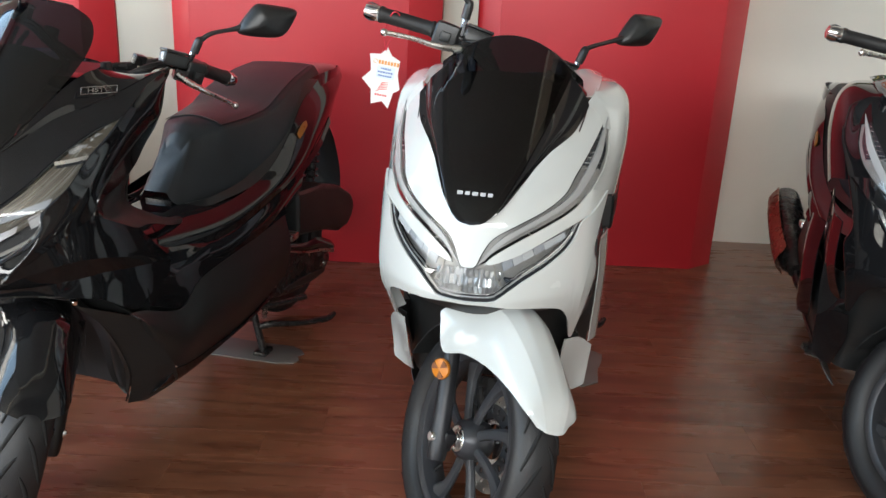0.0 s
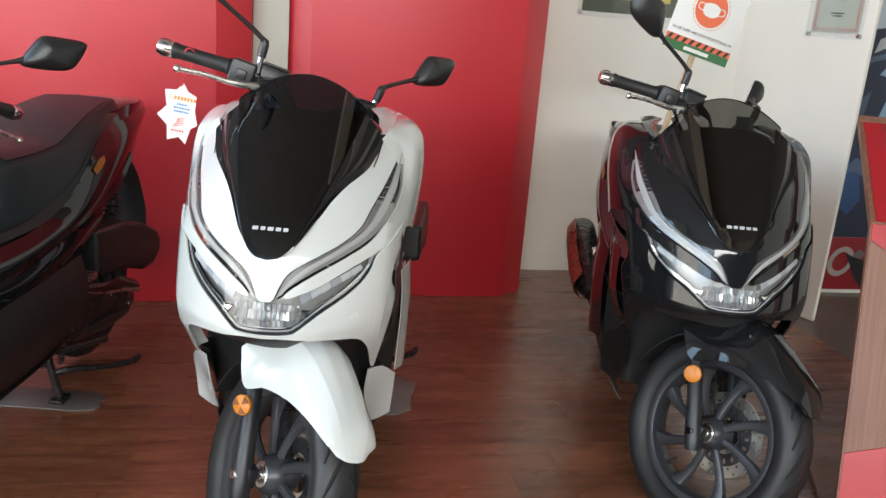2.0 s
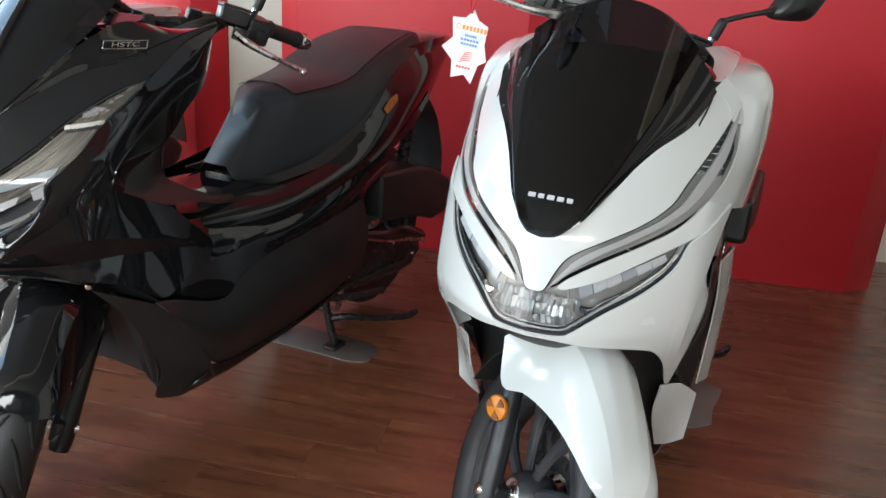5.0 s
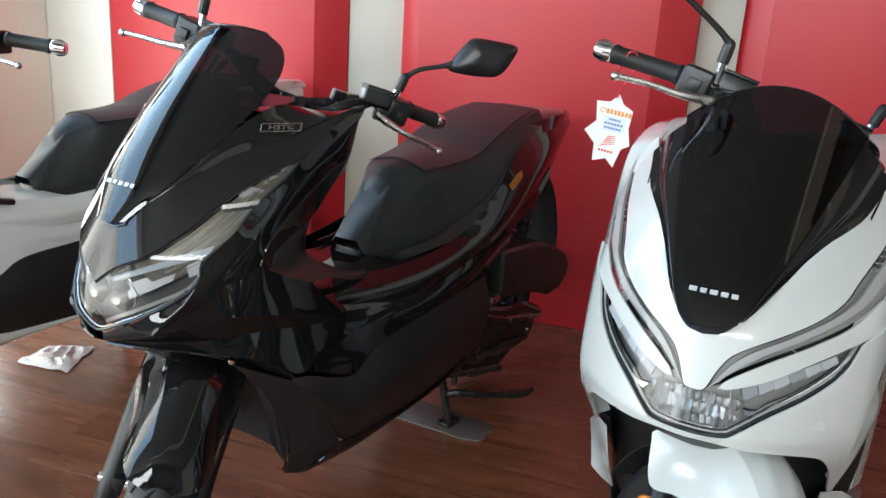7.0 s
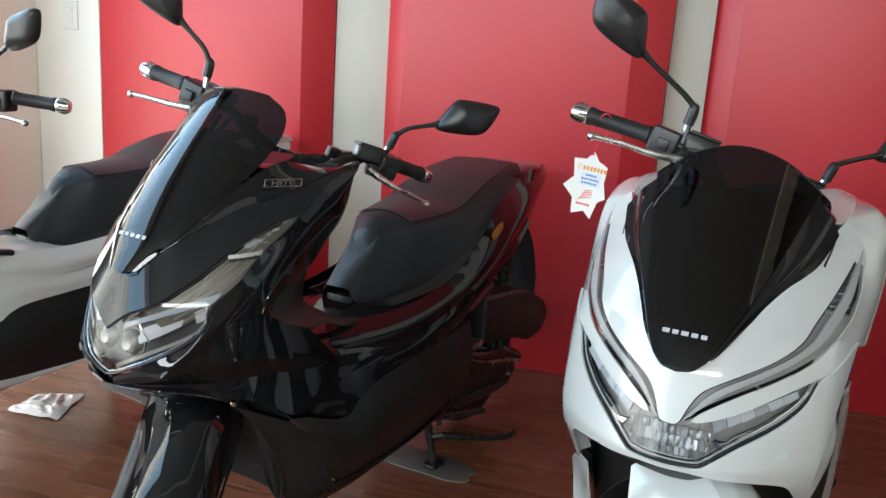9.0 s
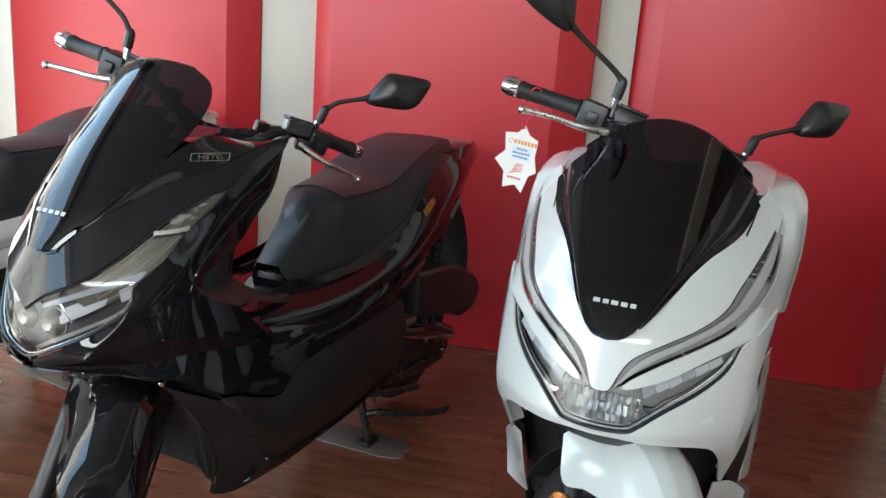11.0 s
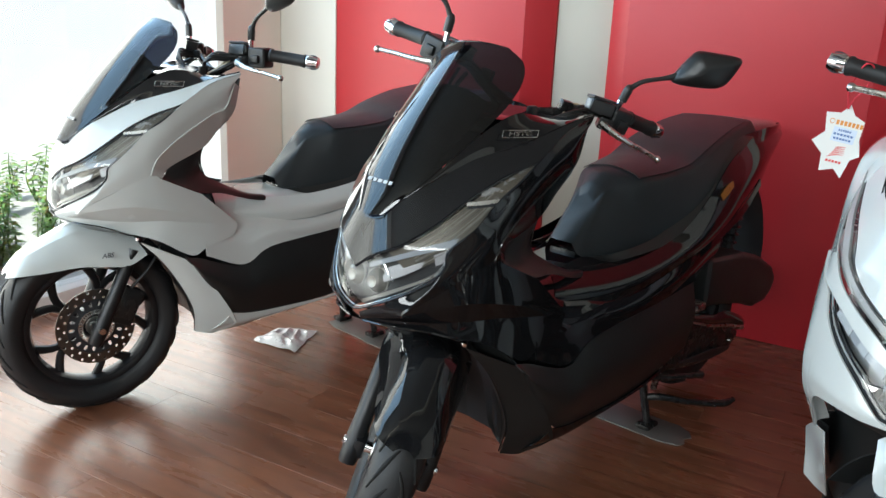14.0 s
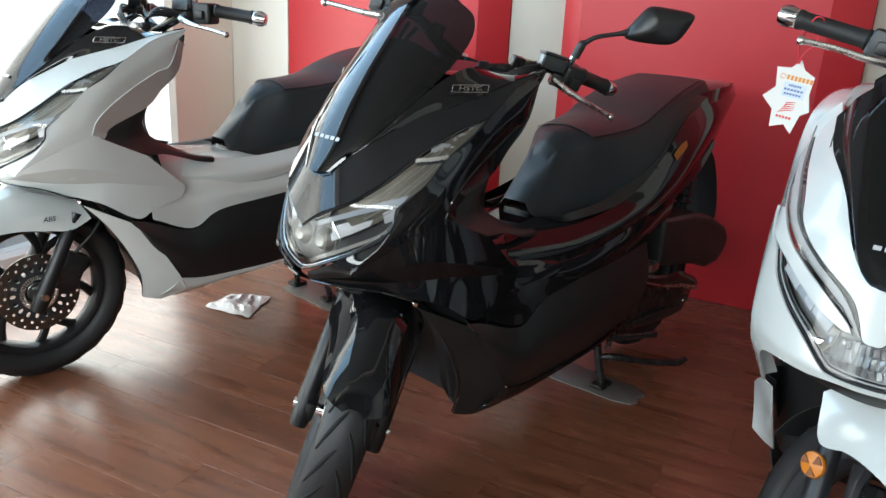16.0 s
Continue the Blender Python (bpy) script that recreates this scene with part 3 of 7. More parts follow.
def build_fork(root, turn, kind, paint):
    up = Vector((0, math.sin(RAKE), math.cos(RAKE)))
    for s in (1, -1):
        base = Vector((0.083 * s, 0.0, 0.255))
        low = base - up * 0.045
        pts = [low, low + up * 0.012, base, base + up * 0.06, base + up * 0.2, base + up * 0.21, base + up * 0.25]
        leg = tube(pts, [0.018, 0.021, 0.022, 0.02, 0.019, 0.015, 0.015], 16)
        leg = merge(leg, box(0.07 * s - 0.012, 0.07 * s + 0.012, -0.022, 0.022, 0.235, 0.28, 0.006))
        if s > 0:
            leg = merge(leg, moved(box(-0.012, 0.012, -0.03, 0.03, -0.05, 0.05, 0.008), Matrix.Translation((0.062, 0.085, 0.30)) @ Matrix.Rotation(-RAKE, 4, "X")))
        ob = part("fork_leg", moved(leg, turn), FORK if kind == "a" else FORK_BLACK, root, "dark grey alloy fork leg" if kind == "a" else "black fork leg")
        if s > 0:
            cal = box(-0.022, 0.022, -0.032, 0.032, -0.048, 0.048, 0.01)
            part("brake_caliper", moved(cal, turn @ Matrix.Translation((0.056, 0.09, 0.315)) @ Matrix.Rotation(-RAKE, 4, "X")), ENGINE, ob, "black brake caliper")
            part("brake_hose", moved(tube([(0.07, 0.10, 0.36), (0.075, 0.16, 0.42), (0.06, 0.2, 0.48), (0.04, 0.22, 0.53)], 0.005, 7, 16), turn), CABLE, ob)
        if kind == "a":
            c = base + up * 0.15 + Vector((0.026 * s, -0.012, 0))
            n = Vector((0.9 * s, -0.44, 0.05)).normalized()
            q = facing(c, n)
            dish = lathe([(-0.004, 0.0), (-0.004, 0.021), (0.001, 0.0225), (0.005, 0.021), (0.0075, 0.012), (0.008, 0.0)], 28, axis="z")
            refl = part("reflector", moved(dish, turn @ q), AMBER, ob, "round amber reflector")
            if paint is PEARL:
                for k in range(3):
                    a0 = radians(120 * k + 62)
                    wedge = [(0.003 * math.cos(a0), 0.003 * math.sin(a0))] + [(0.0195 * math.cos(a0 + radians(v)), 0.0195 * math.sin(a0 + radians(v))) for v in (-24, -8, 8, 24)]
                    part("prism_sector", moved(prism(wedge, 0.003, 0.0085), turn @ q), AMBER_DARK, refl)
            part("reflector_stay", moved(tube([c - n * 0.003, c - n * 0.02], 0.012, 8), turn), MATTE, ob)


def build_fender(root, turn, kind, paint):
    """The front mudguard: a ridge line over the wheel with sides that fall over the tyre."""
    if kind == "a":
        ridge = [(-0.222, 0.428), (-0.186, 0.482), (-0.13, 0.52), (-0.07, 0.55), (0.0, 0.573), (0.07, 0.565), (0.13, 0.53)]
        edge = [(0.034, -0.206, 0.436), (0.06, -0.19, 0.452), (0.07, -0.14, 0.463), (0.08, -0.06, 0.464), (0.092, 0.02, 0.448), (0.103, 0.085, 0.418), (0.11, 0.14, 0.482)]
    else:
        ridge = [(-0.205, 0.44), (-0.172, 0.485), (-0.13, 0.512), (-0.08, 0.537), (-0.03, 0.556), (0.05, 0.548), (0.115, 0.52)]
        edge = [(0.02, -0.212, 0.432), (0.058, -0.192, 0.441), (0.073, -0.12, 0.444), (0.08, -0.04, 0.448), (0.09, 0.03, 0.441), (0.098, 0.09, 0.436), (0.098, 0.145, 0.46)]
    rows = []
    # a rounded crown that turns into a sloping facet and a steep side
    cut = ((0.0, 0.0), (0.18, 0.006), (0.3, 0.034), (0.47, 0.11), (0.53, 0.155), (0.7, 0.38), (0.86, 0.67), (1.0, 1.0))
    for f, g in [(-a, b) for a, b in cut[:0:-1]] + list(cut):
        row = []
        for k, ((y, z), (ex, ey, ez)) in enumerate(zip(ridge, edge)):
            row.append((ex * f * (1.04 if 0.3 < abs(f) < 0.95 else 1.0), y + (ey - y) * g, z + (ez - z) * g))
        rows.append(row)
    bm = surface(rows, 57, 30)
    shell(bm, 0.003)
    ob = part("front_fender", moved(bm, turn), paint, root, "", 40)
    # dark inner guard over the tyre behind it
    arc = []
    for k in range(9):
        a = radians(15 + k * 9)
        arc.append((math.cos(a), math.sin(a)))
    rows = [[(x, 0.268 * c, 0.258 + 0.268 * sn - abs(x) * 0.2) for c, sn in arc] for x in (-0.07, -0.035, 0.0, 0.035, 0.07)]
    bm = surface(rows, 9, 22)
    shell(bm, 0.003)
    part("inner_guard", moved(bm, turn), MATTE, ob)
    if kind == "b":
        letters("ABS", 0.019, turn @ facing((0.0955, 0.035, 0.474), (1, -0.05, 0.3)), LAMP_DARK, ob, "lettering", 0.0006, 0.3)
    return ob


def build_bars(root, turn, kind, folded):
    """Handlebar with grips, levers, switch boxes, master cylinders and mirrors."""
    bar = tube([(-0.225, 0.475, 1.018), (-0.15, 0.435, 1.02), (-0.07, 0.425, 0.985), (0, 0.425, 0.965), (0.07, 0.425, 0.985), (0.15, 0.435, 1.02), (0.225, 0.475, 1.018)], 0.0115, 10, 24)
    bar = tube([(0, 0.41, 0.98), (0, 0.36, 0.86)], 0.022, 12, bm=bar)
    wide = kind == "b"
    out, back = (0.045, 0.013) if wide else (0.0, 0.0)
    if wide:
        bar = tube([(-0.26, 0.487, 1.024), (-0.2, 0.46, 1.018)], 0.0115, 10, bm=bar)
        bar = tube([(0.2, 0.46, 1.018), (0.26, 0.487, 1.024)], 0.0115, 10, bm=bar)
    hb = part("handlebar", moved(bar, turn), ENGINE, root)
    for s in (1, -1):
        inner, outer = Vector((0.205 * s, 0.463, 1.02)), Vector((0.318 * s, 0.528, 1.008))
        if wide:
            inner, outer = Vector((0.248 * s, 0.477, 1.026)), Vector((0.328 * s, 0.547, 1.012))
        d = (outer - inner).normalized()
        g = tube([inner, inner + d * 0.006, inner + d * 0.012, outer - d * 0.012, outer - d * 0.006, outer], [0.017, 0.0195, 0.0165, 0.0165, 0.019, 0.018], 16)
        part("grip", moved(g, turn), GRIP_RUBBER, hb, "ribbed black rubber grip")
        e = tube([outer, outer + d * 0.004, outer + d * 0.02, outer + d * 0.034, outer + d * 0.037], [0.016, 0.0185, 0.018, 0.0155, 0.008], 16)
        end = part("bar_end", moved(e, turn), CHROME, hb, "bright metal bar end weight")
        across, flute = d.cross(Vector((0, 0, 1))).normalized(), None
        for k in range(6):
            a = math.pi * (k + 0.5) / 3
            n = across * math.cos(a) + across.cross(d) * math.sin(a)
            flute = tube([outer + d * 0.007 + n * 0.0172, outer + d * 0.02 + n * 0.0175, outer + d * 0.031 + n * 0.0155], [0.0012, 0.003, 0.0016], 6, 8, bm=flute)
        part("flute", moved(flute, turn), RIM_GREY, end)
        sw = box(-0.028, 0.028, -0.026, 0.026, -0.03, 0.026, 0.01, 3)
        sw = merge(sw, box(-0.012, 0.012, -0.036, -0.02, -0.016, 0.006, 0.004))
        sw = merge(sw, box(-0.02, 0.012, 0.02, 0.034, -0.01, 0.014, 0.004))
        part("switch_box", moved(sw, turn @ Matrix.Translation(((0.182 + 0.9 * out) * s, 0.448 + back, 1.02)) @ Matrix.Rotation(radians(28 * s), 4, "Z")), MATTE, hb)
        mc = box(-0.03, 0.03, -0.018, 0.018, -0.018, 0.012, 0.005)
        mc = merge(mc, box(-0.031, 0.031, -0.019, 0.019, 0.0125, 0.019, 0.003))
        at = turn @ Matrix.Translation(((0.125 + out) * s, 0.412 + back, 1.04)) @ Matrix.Rotation(radians(18 * s), 4, "Z") @ Matrix.Rotation(radians(-12), 4, "X")
        tank = part("brake_reservoir", moved(mc, at), MATTE, hb, "black brake fluid reservoir")
        if wide and s > 0:
            part("reservoir_plate", moved(box(-0.025, 0.022, -0.014, 0.014, 0.0185, 0.0198, 0.0005), at), PLATE_MAUVE, tank, "pale mauve warning plate")
            part("sight_glass", moved(box(-0.0315, -0.0295, -0.012, 0.012, -0.012, 0.01, 0.0008), at), LAMP_FROST, tank, "pale level window")
        if wide:
            lev = tube([(0.186 * s, 0.408, 1.008), (0.214 * s, 0.394, 1.001), (0.262 * s, 0.404, 0.99), (0.306 * s, 0.43, 0.98), (0.344 * s, 0.449, 0.971)], [0.009, 0.0085, 0.0065, 0.0055, 0.0055], 8, 22)
        else:
            lev = tube([(0.15 * s, 0.398, 1.005), (0.18 * s, 0.385, 1.0), (0.225 * s, 0.39, 0.992), (0.275 * s, 0.415, 0.988), (0.325 * s, 0.43, 0.98)], [0.009, 0.0085, 0.0065, 0.0055, 0.0055], 8, 22)
        ball = bmesh.new()
        bmesh.ops.create_uvsphere(ball, u_segments=12, v_segments=8, radius=0.0085)
        moved(ball, Matrix.Translation((0.35 * s, 0.451, 0.969) if wide else (0.331 * s, 0.431, 0.979)))
        part("brake_lever", moved(merge(lev, ball), turn), SATIN, hb, "bare aluminium brake lever")
        part("lever_clamp", moved(box(-0.016, 0.016, -0.02, 0.02, -0.014, 0.014, 0.004), turn @ Matrix.Translation(((0.15 + out) * s, 0.415 + back, 1.008))), ENGINE, hb)
        stem = tube([((0.158 + 1.1 * out) * s, 0.425 + back, 1.03), ((0.163 + 1.1 * out) * s, 0.425 + back, 1.075)], 0.007, 8)
        part("mirror_bolt", moved(stem, turn), CHROME, hb)
        # the left mirror may be folded towards the rider
        fold = Matrix.Translation((0.166 * s, 0.425, 0)) @ Matrix.Rotation(radians(folded if s > 0 else 0), 4, "Z") @ Matrix.Translation((0, 0, 1.07)) @ Matrix.Rotation(radians(9 if s > 0 and folded > 30 else 0), 4, "Y") @ Matrix.Translation((0, 0, -1.07)) @ Matrix.Translation((-0.166 * s, -0.425, 0))
        fold = turn @ fold
        st = tube([(0.163 * s, 0.425, 1.066), (0.166 * s, 0.425, 1.098), (0.172 * s, 0.426, 1.104), (0.2 * s, 0.432, 1.118), (0.27 * s, 0.447, 1.145), (0.305 * s, 0.45, 1.16)], [0.0105, 0.0105, 0.0065, 0.0055, 0.0055, 0.009], 10, 26)
        if wide:
            st = tube([(0.213 * s, 0.438, 1.066), (0.216 * s, 0.439, 1.096), (0.222 * s, 0.44, 1.104), (0.24 * s, 0.442, 1.124), (0.28 * s, 0.447, 1.146), (0.305 * s, 0.45, 1.16)], [0.0105, 0.0105, 0.0065, 0.0055, 0.0055, 0.009], 10, 26)
        mir = part("mirror", moved(st, fold), MATTE, hb, "black mirror on a bent stalk")
        # head: a rounded six-sided dish, its glass to the rear
        outline = [(0.296, 1.15), (0.299, 1.168), (0.31, 1.2), (0.319, 1.22), (0.331, 1.229), (0.36, 1.236), (0.408, 1.245), (0.422, 1.243), (0.426, 1.234), (0.422, 1.205), (0.416, 1.184), (0.405, 1.17), (0.385, 1.16), (0.34, 1.148), (0.306, 1.143)]
        fine = catmull([(x, z, 0) for x, z in outline], 42, True)
        cx, cz = 0.36, 1.195
        hd = bmesh.new()
        rings = []
        for depth, scale in ((0.016, 0.93), (0.013, 0.985), (0.004, 1.0), (-0.008, 0.93), (-0.018, 0.72), (-0.024, 0.4), (-0.026, 0.12)):
            rings.append([hd.verts.new((s * (cx + (p.x - cx) * scale), 0.452 + depth + 0.12 * (abs(p.x) - cx) * 0.4, cz + (p.y - cz) * scale)) for p in fine])
        for r0, r1 in zip(rings, rings[1:]):
            for k in range(42):
                q = (r0[k], r0[(k + 1) % 42], r1[(k + 1) % 42], r1[k])
                hd.faces.new(q)
        hd.faces.new(rings[-1])
        glass_face = [hd.verts.new(v.co) for v in rings[0]]
        hd.faces.new(glass_face)
        bmesh.ops.recalc_face_normals(hd, faces=hd.faces)
        part("mirror_head", moved(hd, fold), MATTE, mir, "", 40)
        gl = bmesh.new()
        gl.faces.new([gl.verts.new((s * (cx + (p.x - cx) * 0.9), 0.4695 + 0.12 * (abs(p.x) - cx) * 0.4, cz + (p.y - cz) * 0.9)) for p in fine])
        part("mirror_glass", moved(gl, fold), CHROME, mir, "mirror glass")
    for s in (1, -1):
        part("cable_clamp", moved(box(-0.014, 0.014, -0.01, 0.01, -0.012, 0.012, 0.003), turn @ Matrix.Translation((0.095 * s, 0.41, 1.015)) @ Matrix.Rotation(radians(25 * s), 4, "Z")), ENGINE, hb)
        loop = None
        for k in range(4):
            q = 0.008 * k
            loop = tube([(s * (0.165 - q), 0.43, 1.012), (s * (0.135 - q), 0.375 - q, 1.03 - q), (s * (0.09 - q), 0.355, 1.005 - q), (s * (0.05 - q), 0.37, 0.955)], 0.0035, 7, 16, bm=loop)
        part("cable_loop", moved(loop, turn), CABLE, hb)
    cab = tube([(-0.14, 0.41, 1.0), (-0.15, 0.36, 0.97), (-0.11, 0.36, 0.93), (-0.05, 0.38, 0.9)], 0.0055, 8, 18)
    cab = tube([(-0.16, 0.43, 1.0), (-0.165, 0.375, 0.955), (-0.12, 0.345, 0.92), (-0.04, 0.37, 0.88)], 0.0045, 8, 18, bm=cab)
    cab = tube([(0.15, 0.42, 1.005), (0.12, 0.37, 0.975), (0.06, 0.37, 0.95), (0.02, 0.39, 0.9)], 0.0055, 8, 18, bm=cab)
    cab = tube([(0.16, 0.43, 1.01), (0.13, 0.41, 0.985), (0.07, 0.4, 0.97), (0.02, 0.4, 0.92)], 0.0045, 8, 18, bm=cab)
    part("control_cable", moved(cab, turn), CABLE, hb)
    if kind == "b":
        for k in range(2):
            hose = tube([(0.09, 0.36, 0.965 + 0.004 * k), (0.105 - 0.01 * k, 0.39, 0.985), (0.12 - 0.012 * k, 0.43, 1.012 + 0.006 * k), (0.15, 0.44, 1.022)], 0.0032, 8, 16)
            part("brake_hose", moved(hose, turn), HOSE, hb, "pale amber brake hose")
        part("meter_knob", box(0.075, 0.093, 0.33, 0.35, 0.958, 0.992, 0.005), MATTE, root)


def build_seat(root):
    # stations: y at the foot, half width, top, foot, how far the section leans back
    st = [(0.606, 0.03, 0.724, 0.63, 0.094), (0.609, 0.043, 0.746, 0.61, 0.11), (0.617, 0.05, 0.757, 0.601, 0.12), (0.64, 0.059, 0.767, 0.594, 0.114), (0.702, 0.08, 0.773, 0.594, 0.074), (0.80, 0.107, 0.779, 0.605, 0.012), (0.91, 0.132, 0.787, 0.645, 0.0), (1.0, 0.147, 0.801, 0.69, 0.0), (1.08, 0.15, 0.833, 0.74, 0.0), (1.2, 0.142, 0.87, 0.8, 0.0), (1.34, 0.125, 0.893, 0.855, 0.0), (1.43, 0.085, 0.89, 0.872, 0.0)]
    rows = []
    half = ((-1.1, 1.03), (-1.11, 0.94), (-1.06, 0.68), (-0.99, 0.36), (-0.945, 0.16), (-0.915, 0.07), (-0.88, 0.035), (-0.82, 0.0), (-0.6, -0.06), (-0.32, -0.1))
    for a, b in half + ((0.0, -0.12),) + tuple((-a, b) for a, b in half[::-1]):
        rows.append([(a * w, y + lean * (1 - max(b, 0)), zt + (zb - zt) * b) for y, w, zt, zb, lean in st])
    bm = surface(rows, 57, 52)
    cap = catmull([r[0] for r in rows], 57)
    bm.faces.new([bm.verts.new(p) for p in cap])
    bmesh.ops.remove_doubles(bm, verts=bm.verts, dist=1e-4)
    bmesh.ops.recalc_face_normals(bm, faces=bm.faces)
    part("seat_hinge", box(-0.04, 0.04, 0.612, 0.655, 0.58, 0.604, 0.004), ENGINE, root)
    seat = part("seat", bm, SEAT_VINYL, root, "black vinyl two-level seat", 50)
    # grained top, laid close on the cushion
    top = []
    for a, b in ((-0.82, 0.0), (-0.6, -0.06), (-0.32, -0.1), (0.0, -0.12), (0.32, -0.1), (0.6, -0.06), (0.82, 0.0)):
        top.append([(a * w, y, zt + (zb - zt) * b + 0.001) for y, w, zt, zb, lean in st[5:11]])
    ins = surface(top, 26, 36)
    shell(ins, 0.002)
    part("seat_insert", ins, SEAT_TOP, seat, "grained vinyl seat top", 50)
    return seat


def build_rear(root, kind, paint):
    """Everything behind the front cowl: tunnel, floor, side covers, tail, engine, rear wheel, stands."""
    fl = [(0.27, 0.655, 0.462), (0.39, 0.622, 0.415), (0.48, 0.605, 0.455), (0.62, 0.592, 0.468), (0.78, 0.592, 0.478), (0.96, 0.6, 0.498)]
    rows = [[(a * 0.2, y, zt + (zs - zt) * b) for y, zt, zs in fl] for a, b in ((-1, 1), (-0.93, 0.62), (-0.7, 0.22), (-0.4, 0.03), (0, 0), (0.4, 0.03), (0.7, 0.22), (0.93, 0.62), (1, 1))]
    bm = surface(rows, 33, 26)
    shell(bm, 0.003)
    part("centre_tunnel", bm, paint, root, "", 40)
    core = prism([(-0.15, 0.34), (0.15, 0.34), (0.16, 0.9), (0.11, 1.12), (-0.11, 1.12), (-0.16, 0.9)], 0.235, 0.57, 0.02)
    part("underframe", core, MATTE, root)
    for s in (1, -1):
        top = [(0.197, 0.205, 0.468), (0.2, 0.25, 0.458), (0.203, 0.39, 0.41), (0.205, 0.48, 0.455), (0.205, 0.72, 0.477), (0.195, 0.96, 0.5)]
        bot = [(0.195, 0.235, 0.43), (0.198, 0.29, 0.345), (0.2, 0.375, 0.258), (0.2, 0.5, 0.25), (0.195, 0.72, 0.25), (0.175, 1.0, 0.28)]
        part("floor_side_cover", sheet([top, swell(top, bot, 0.02), bot], 12, 30, s), MATTE, root, "matte black floor side cover")
        a = [(0.205, 0.345, 0.268) if kind == "b" else (0.205, 0.35, 0.275), (0.206, 0.42, 0.255), (0.203, 0.55, 0.25), (0.2, 0.72, 0.25), (0.185, 0.9, 0.262)]
        b = [(0.14, 0.29, 0.198) if kind == "b" else (0.172, 0.275, 0.2), (0.172, 0.38, 0.207 if kind == "b" else 0.212), (0.18, 0.5, 0.22), (0.178, 0.72, 0.236), (0.16, 0.9, 0.235)]
        low = MATTE if kind == "a" else paint
        part("lower_rail", sheet([a, swell(a, b, 0.012), b], 8, 22, s), low, root)
        t = [(0.115, 0.42, 0.6), (0.16, 0.65, 0.595), (0.175, 0.88, 0.632), (0.178, 1.03, 0.72), (0.168, 1.15, 0.805), (0.14, 1.35, 0.86), (0.1, 1.55, 0.872), (0.068, 1.66, 0.866)]
        b = [(0.15, 0.36, 0.54), (0.192, 0.63, 0.525), (0.2, 0.92, 0.572), (0.192, 1.1, 0.602), (0.178, 1.24, 0.645), (0.15, 1.4, 0.705), (0.105, 1.56, 0.755), (0.075, 1.66, 0.79)]
        part("rear_cowl", sheet([t, swell(t, b, 0.018), b], 14, 40, s), paint, root, "", 40)
        t2 = [(0.165, 0.36 if kind == "b" else 0.44, 0.55), (0.19, 0.63, 0.52), (0.197, 0.92, 0.567), (0.185, 1.12, 0.598)]
        b2 = [(0.183, 0.37, 0.475) if kind == "b" else (0.2, 0.49, 0.458), (0.203, 0.63, 0.47), (0.2, 0.86, 0.487), (0.17, 1.1, 0.51)]
        part("lower_rear_cowl", sheet([t2, swell(t2, b2, 0.006), b2], 9, 24, s), paint if kind == "b" else BLACK_TRIM, root, "", 40)
        sk0 = [(0.09, 0.6, 0.606), (0.11, 0.7, 0.604), (0.135, 0.85, 0.63), (0.145, 1.0, 0.71), (0.142, 1.1, 0.79), (0.13, 1.22, 0.86), (0.11, 1.36, 0.885)]
        sk1 = [(0.1, 0.65, 0.588), (0.12, 0.7, 0.585), (0.17, 0.88, 0.622), (0.176, 1.03, 0.71), (0.17, 1.15, 0.794), (0.155, 1.27, 0.845), (0.136, 1.36, 0.862)]
        part("seat_skirt", sheet([sk0, sk1], 4, 26, s), MATTE, root, "matte black skirt under the seat")
        rib = sheet([[(0.2, 0.97, 0.58), (0.196, 1.1, 0.622), (0.186, 1.24, 0.67), (0.16, 1.38, 0.725)], [(0.205, 0.97, 0.565), (0.2, 1.1, 0.602), (0.19, 1.24, 0.648), (0.165, 1.38, 0.705)]], 4, 20, s)
        part("cowl_crease", rib, BLACK_TRIM, root)
        ind = sheet([[(0.183, 1.065, 0.722), (0.18, 1.1, 0.742), (0.176, 1.14, 0.752)], [(0.187, 1.075, 0.706), (0.185, 1.11, 0.722), (0.18, 1.145, 0.738)]], 4, 10, s)
        part("rear_indicator", moved(ind, Matrix.Translation((0.009 * s, 0, 0))), AMBER_DULL, root, "small amber rear indicator")
        gp0 = [(0.13, 1.22, 0.856), (0.142, 1.38, 0.874), (0.118, 1.56, 0.876), (0.062, 1.66, 0.866)]
        gp1 = [(0.15, 1.24, 0.82), (0.15, 1.38, 0.84), (0.118, 1.55, 0.848), (0.07, 1.66, 0.845)]
        part("tail_side", sheet([gp0, gp1], 5, 18, s), paint, root, "", 30)
        part("pillion_peg", box(0.15 if s > 0 else -0.205, 0.205 if s > 0 else -0.15, 0.99, 1.04, 0.435 - 0.04 * (kind == "b"), 0.458 - 0.04 * (kind == "b"), 0.006), SATIN, root)
        sh = tube([(0.105 * s, 1.30, 0.33), (0.105 * s, 1.36, 0.62)], 0.018, 10)
        for k in range(9):
            c = Vector((0.105 * s, 1.315 + 0.0055 * k, 0.40 + 0.0242 * k))
            sh = merge(sh, moved(lathe([(-0.004, 0.020), (0, 0.028), (0.004, 0.020), (-0.004, 0.020)], 14, axis="z"), Matrix.Translation(c)))
        part("rear_shock", sh, ENGINE, root, "black coil spring shock absorber")
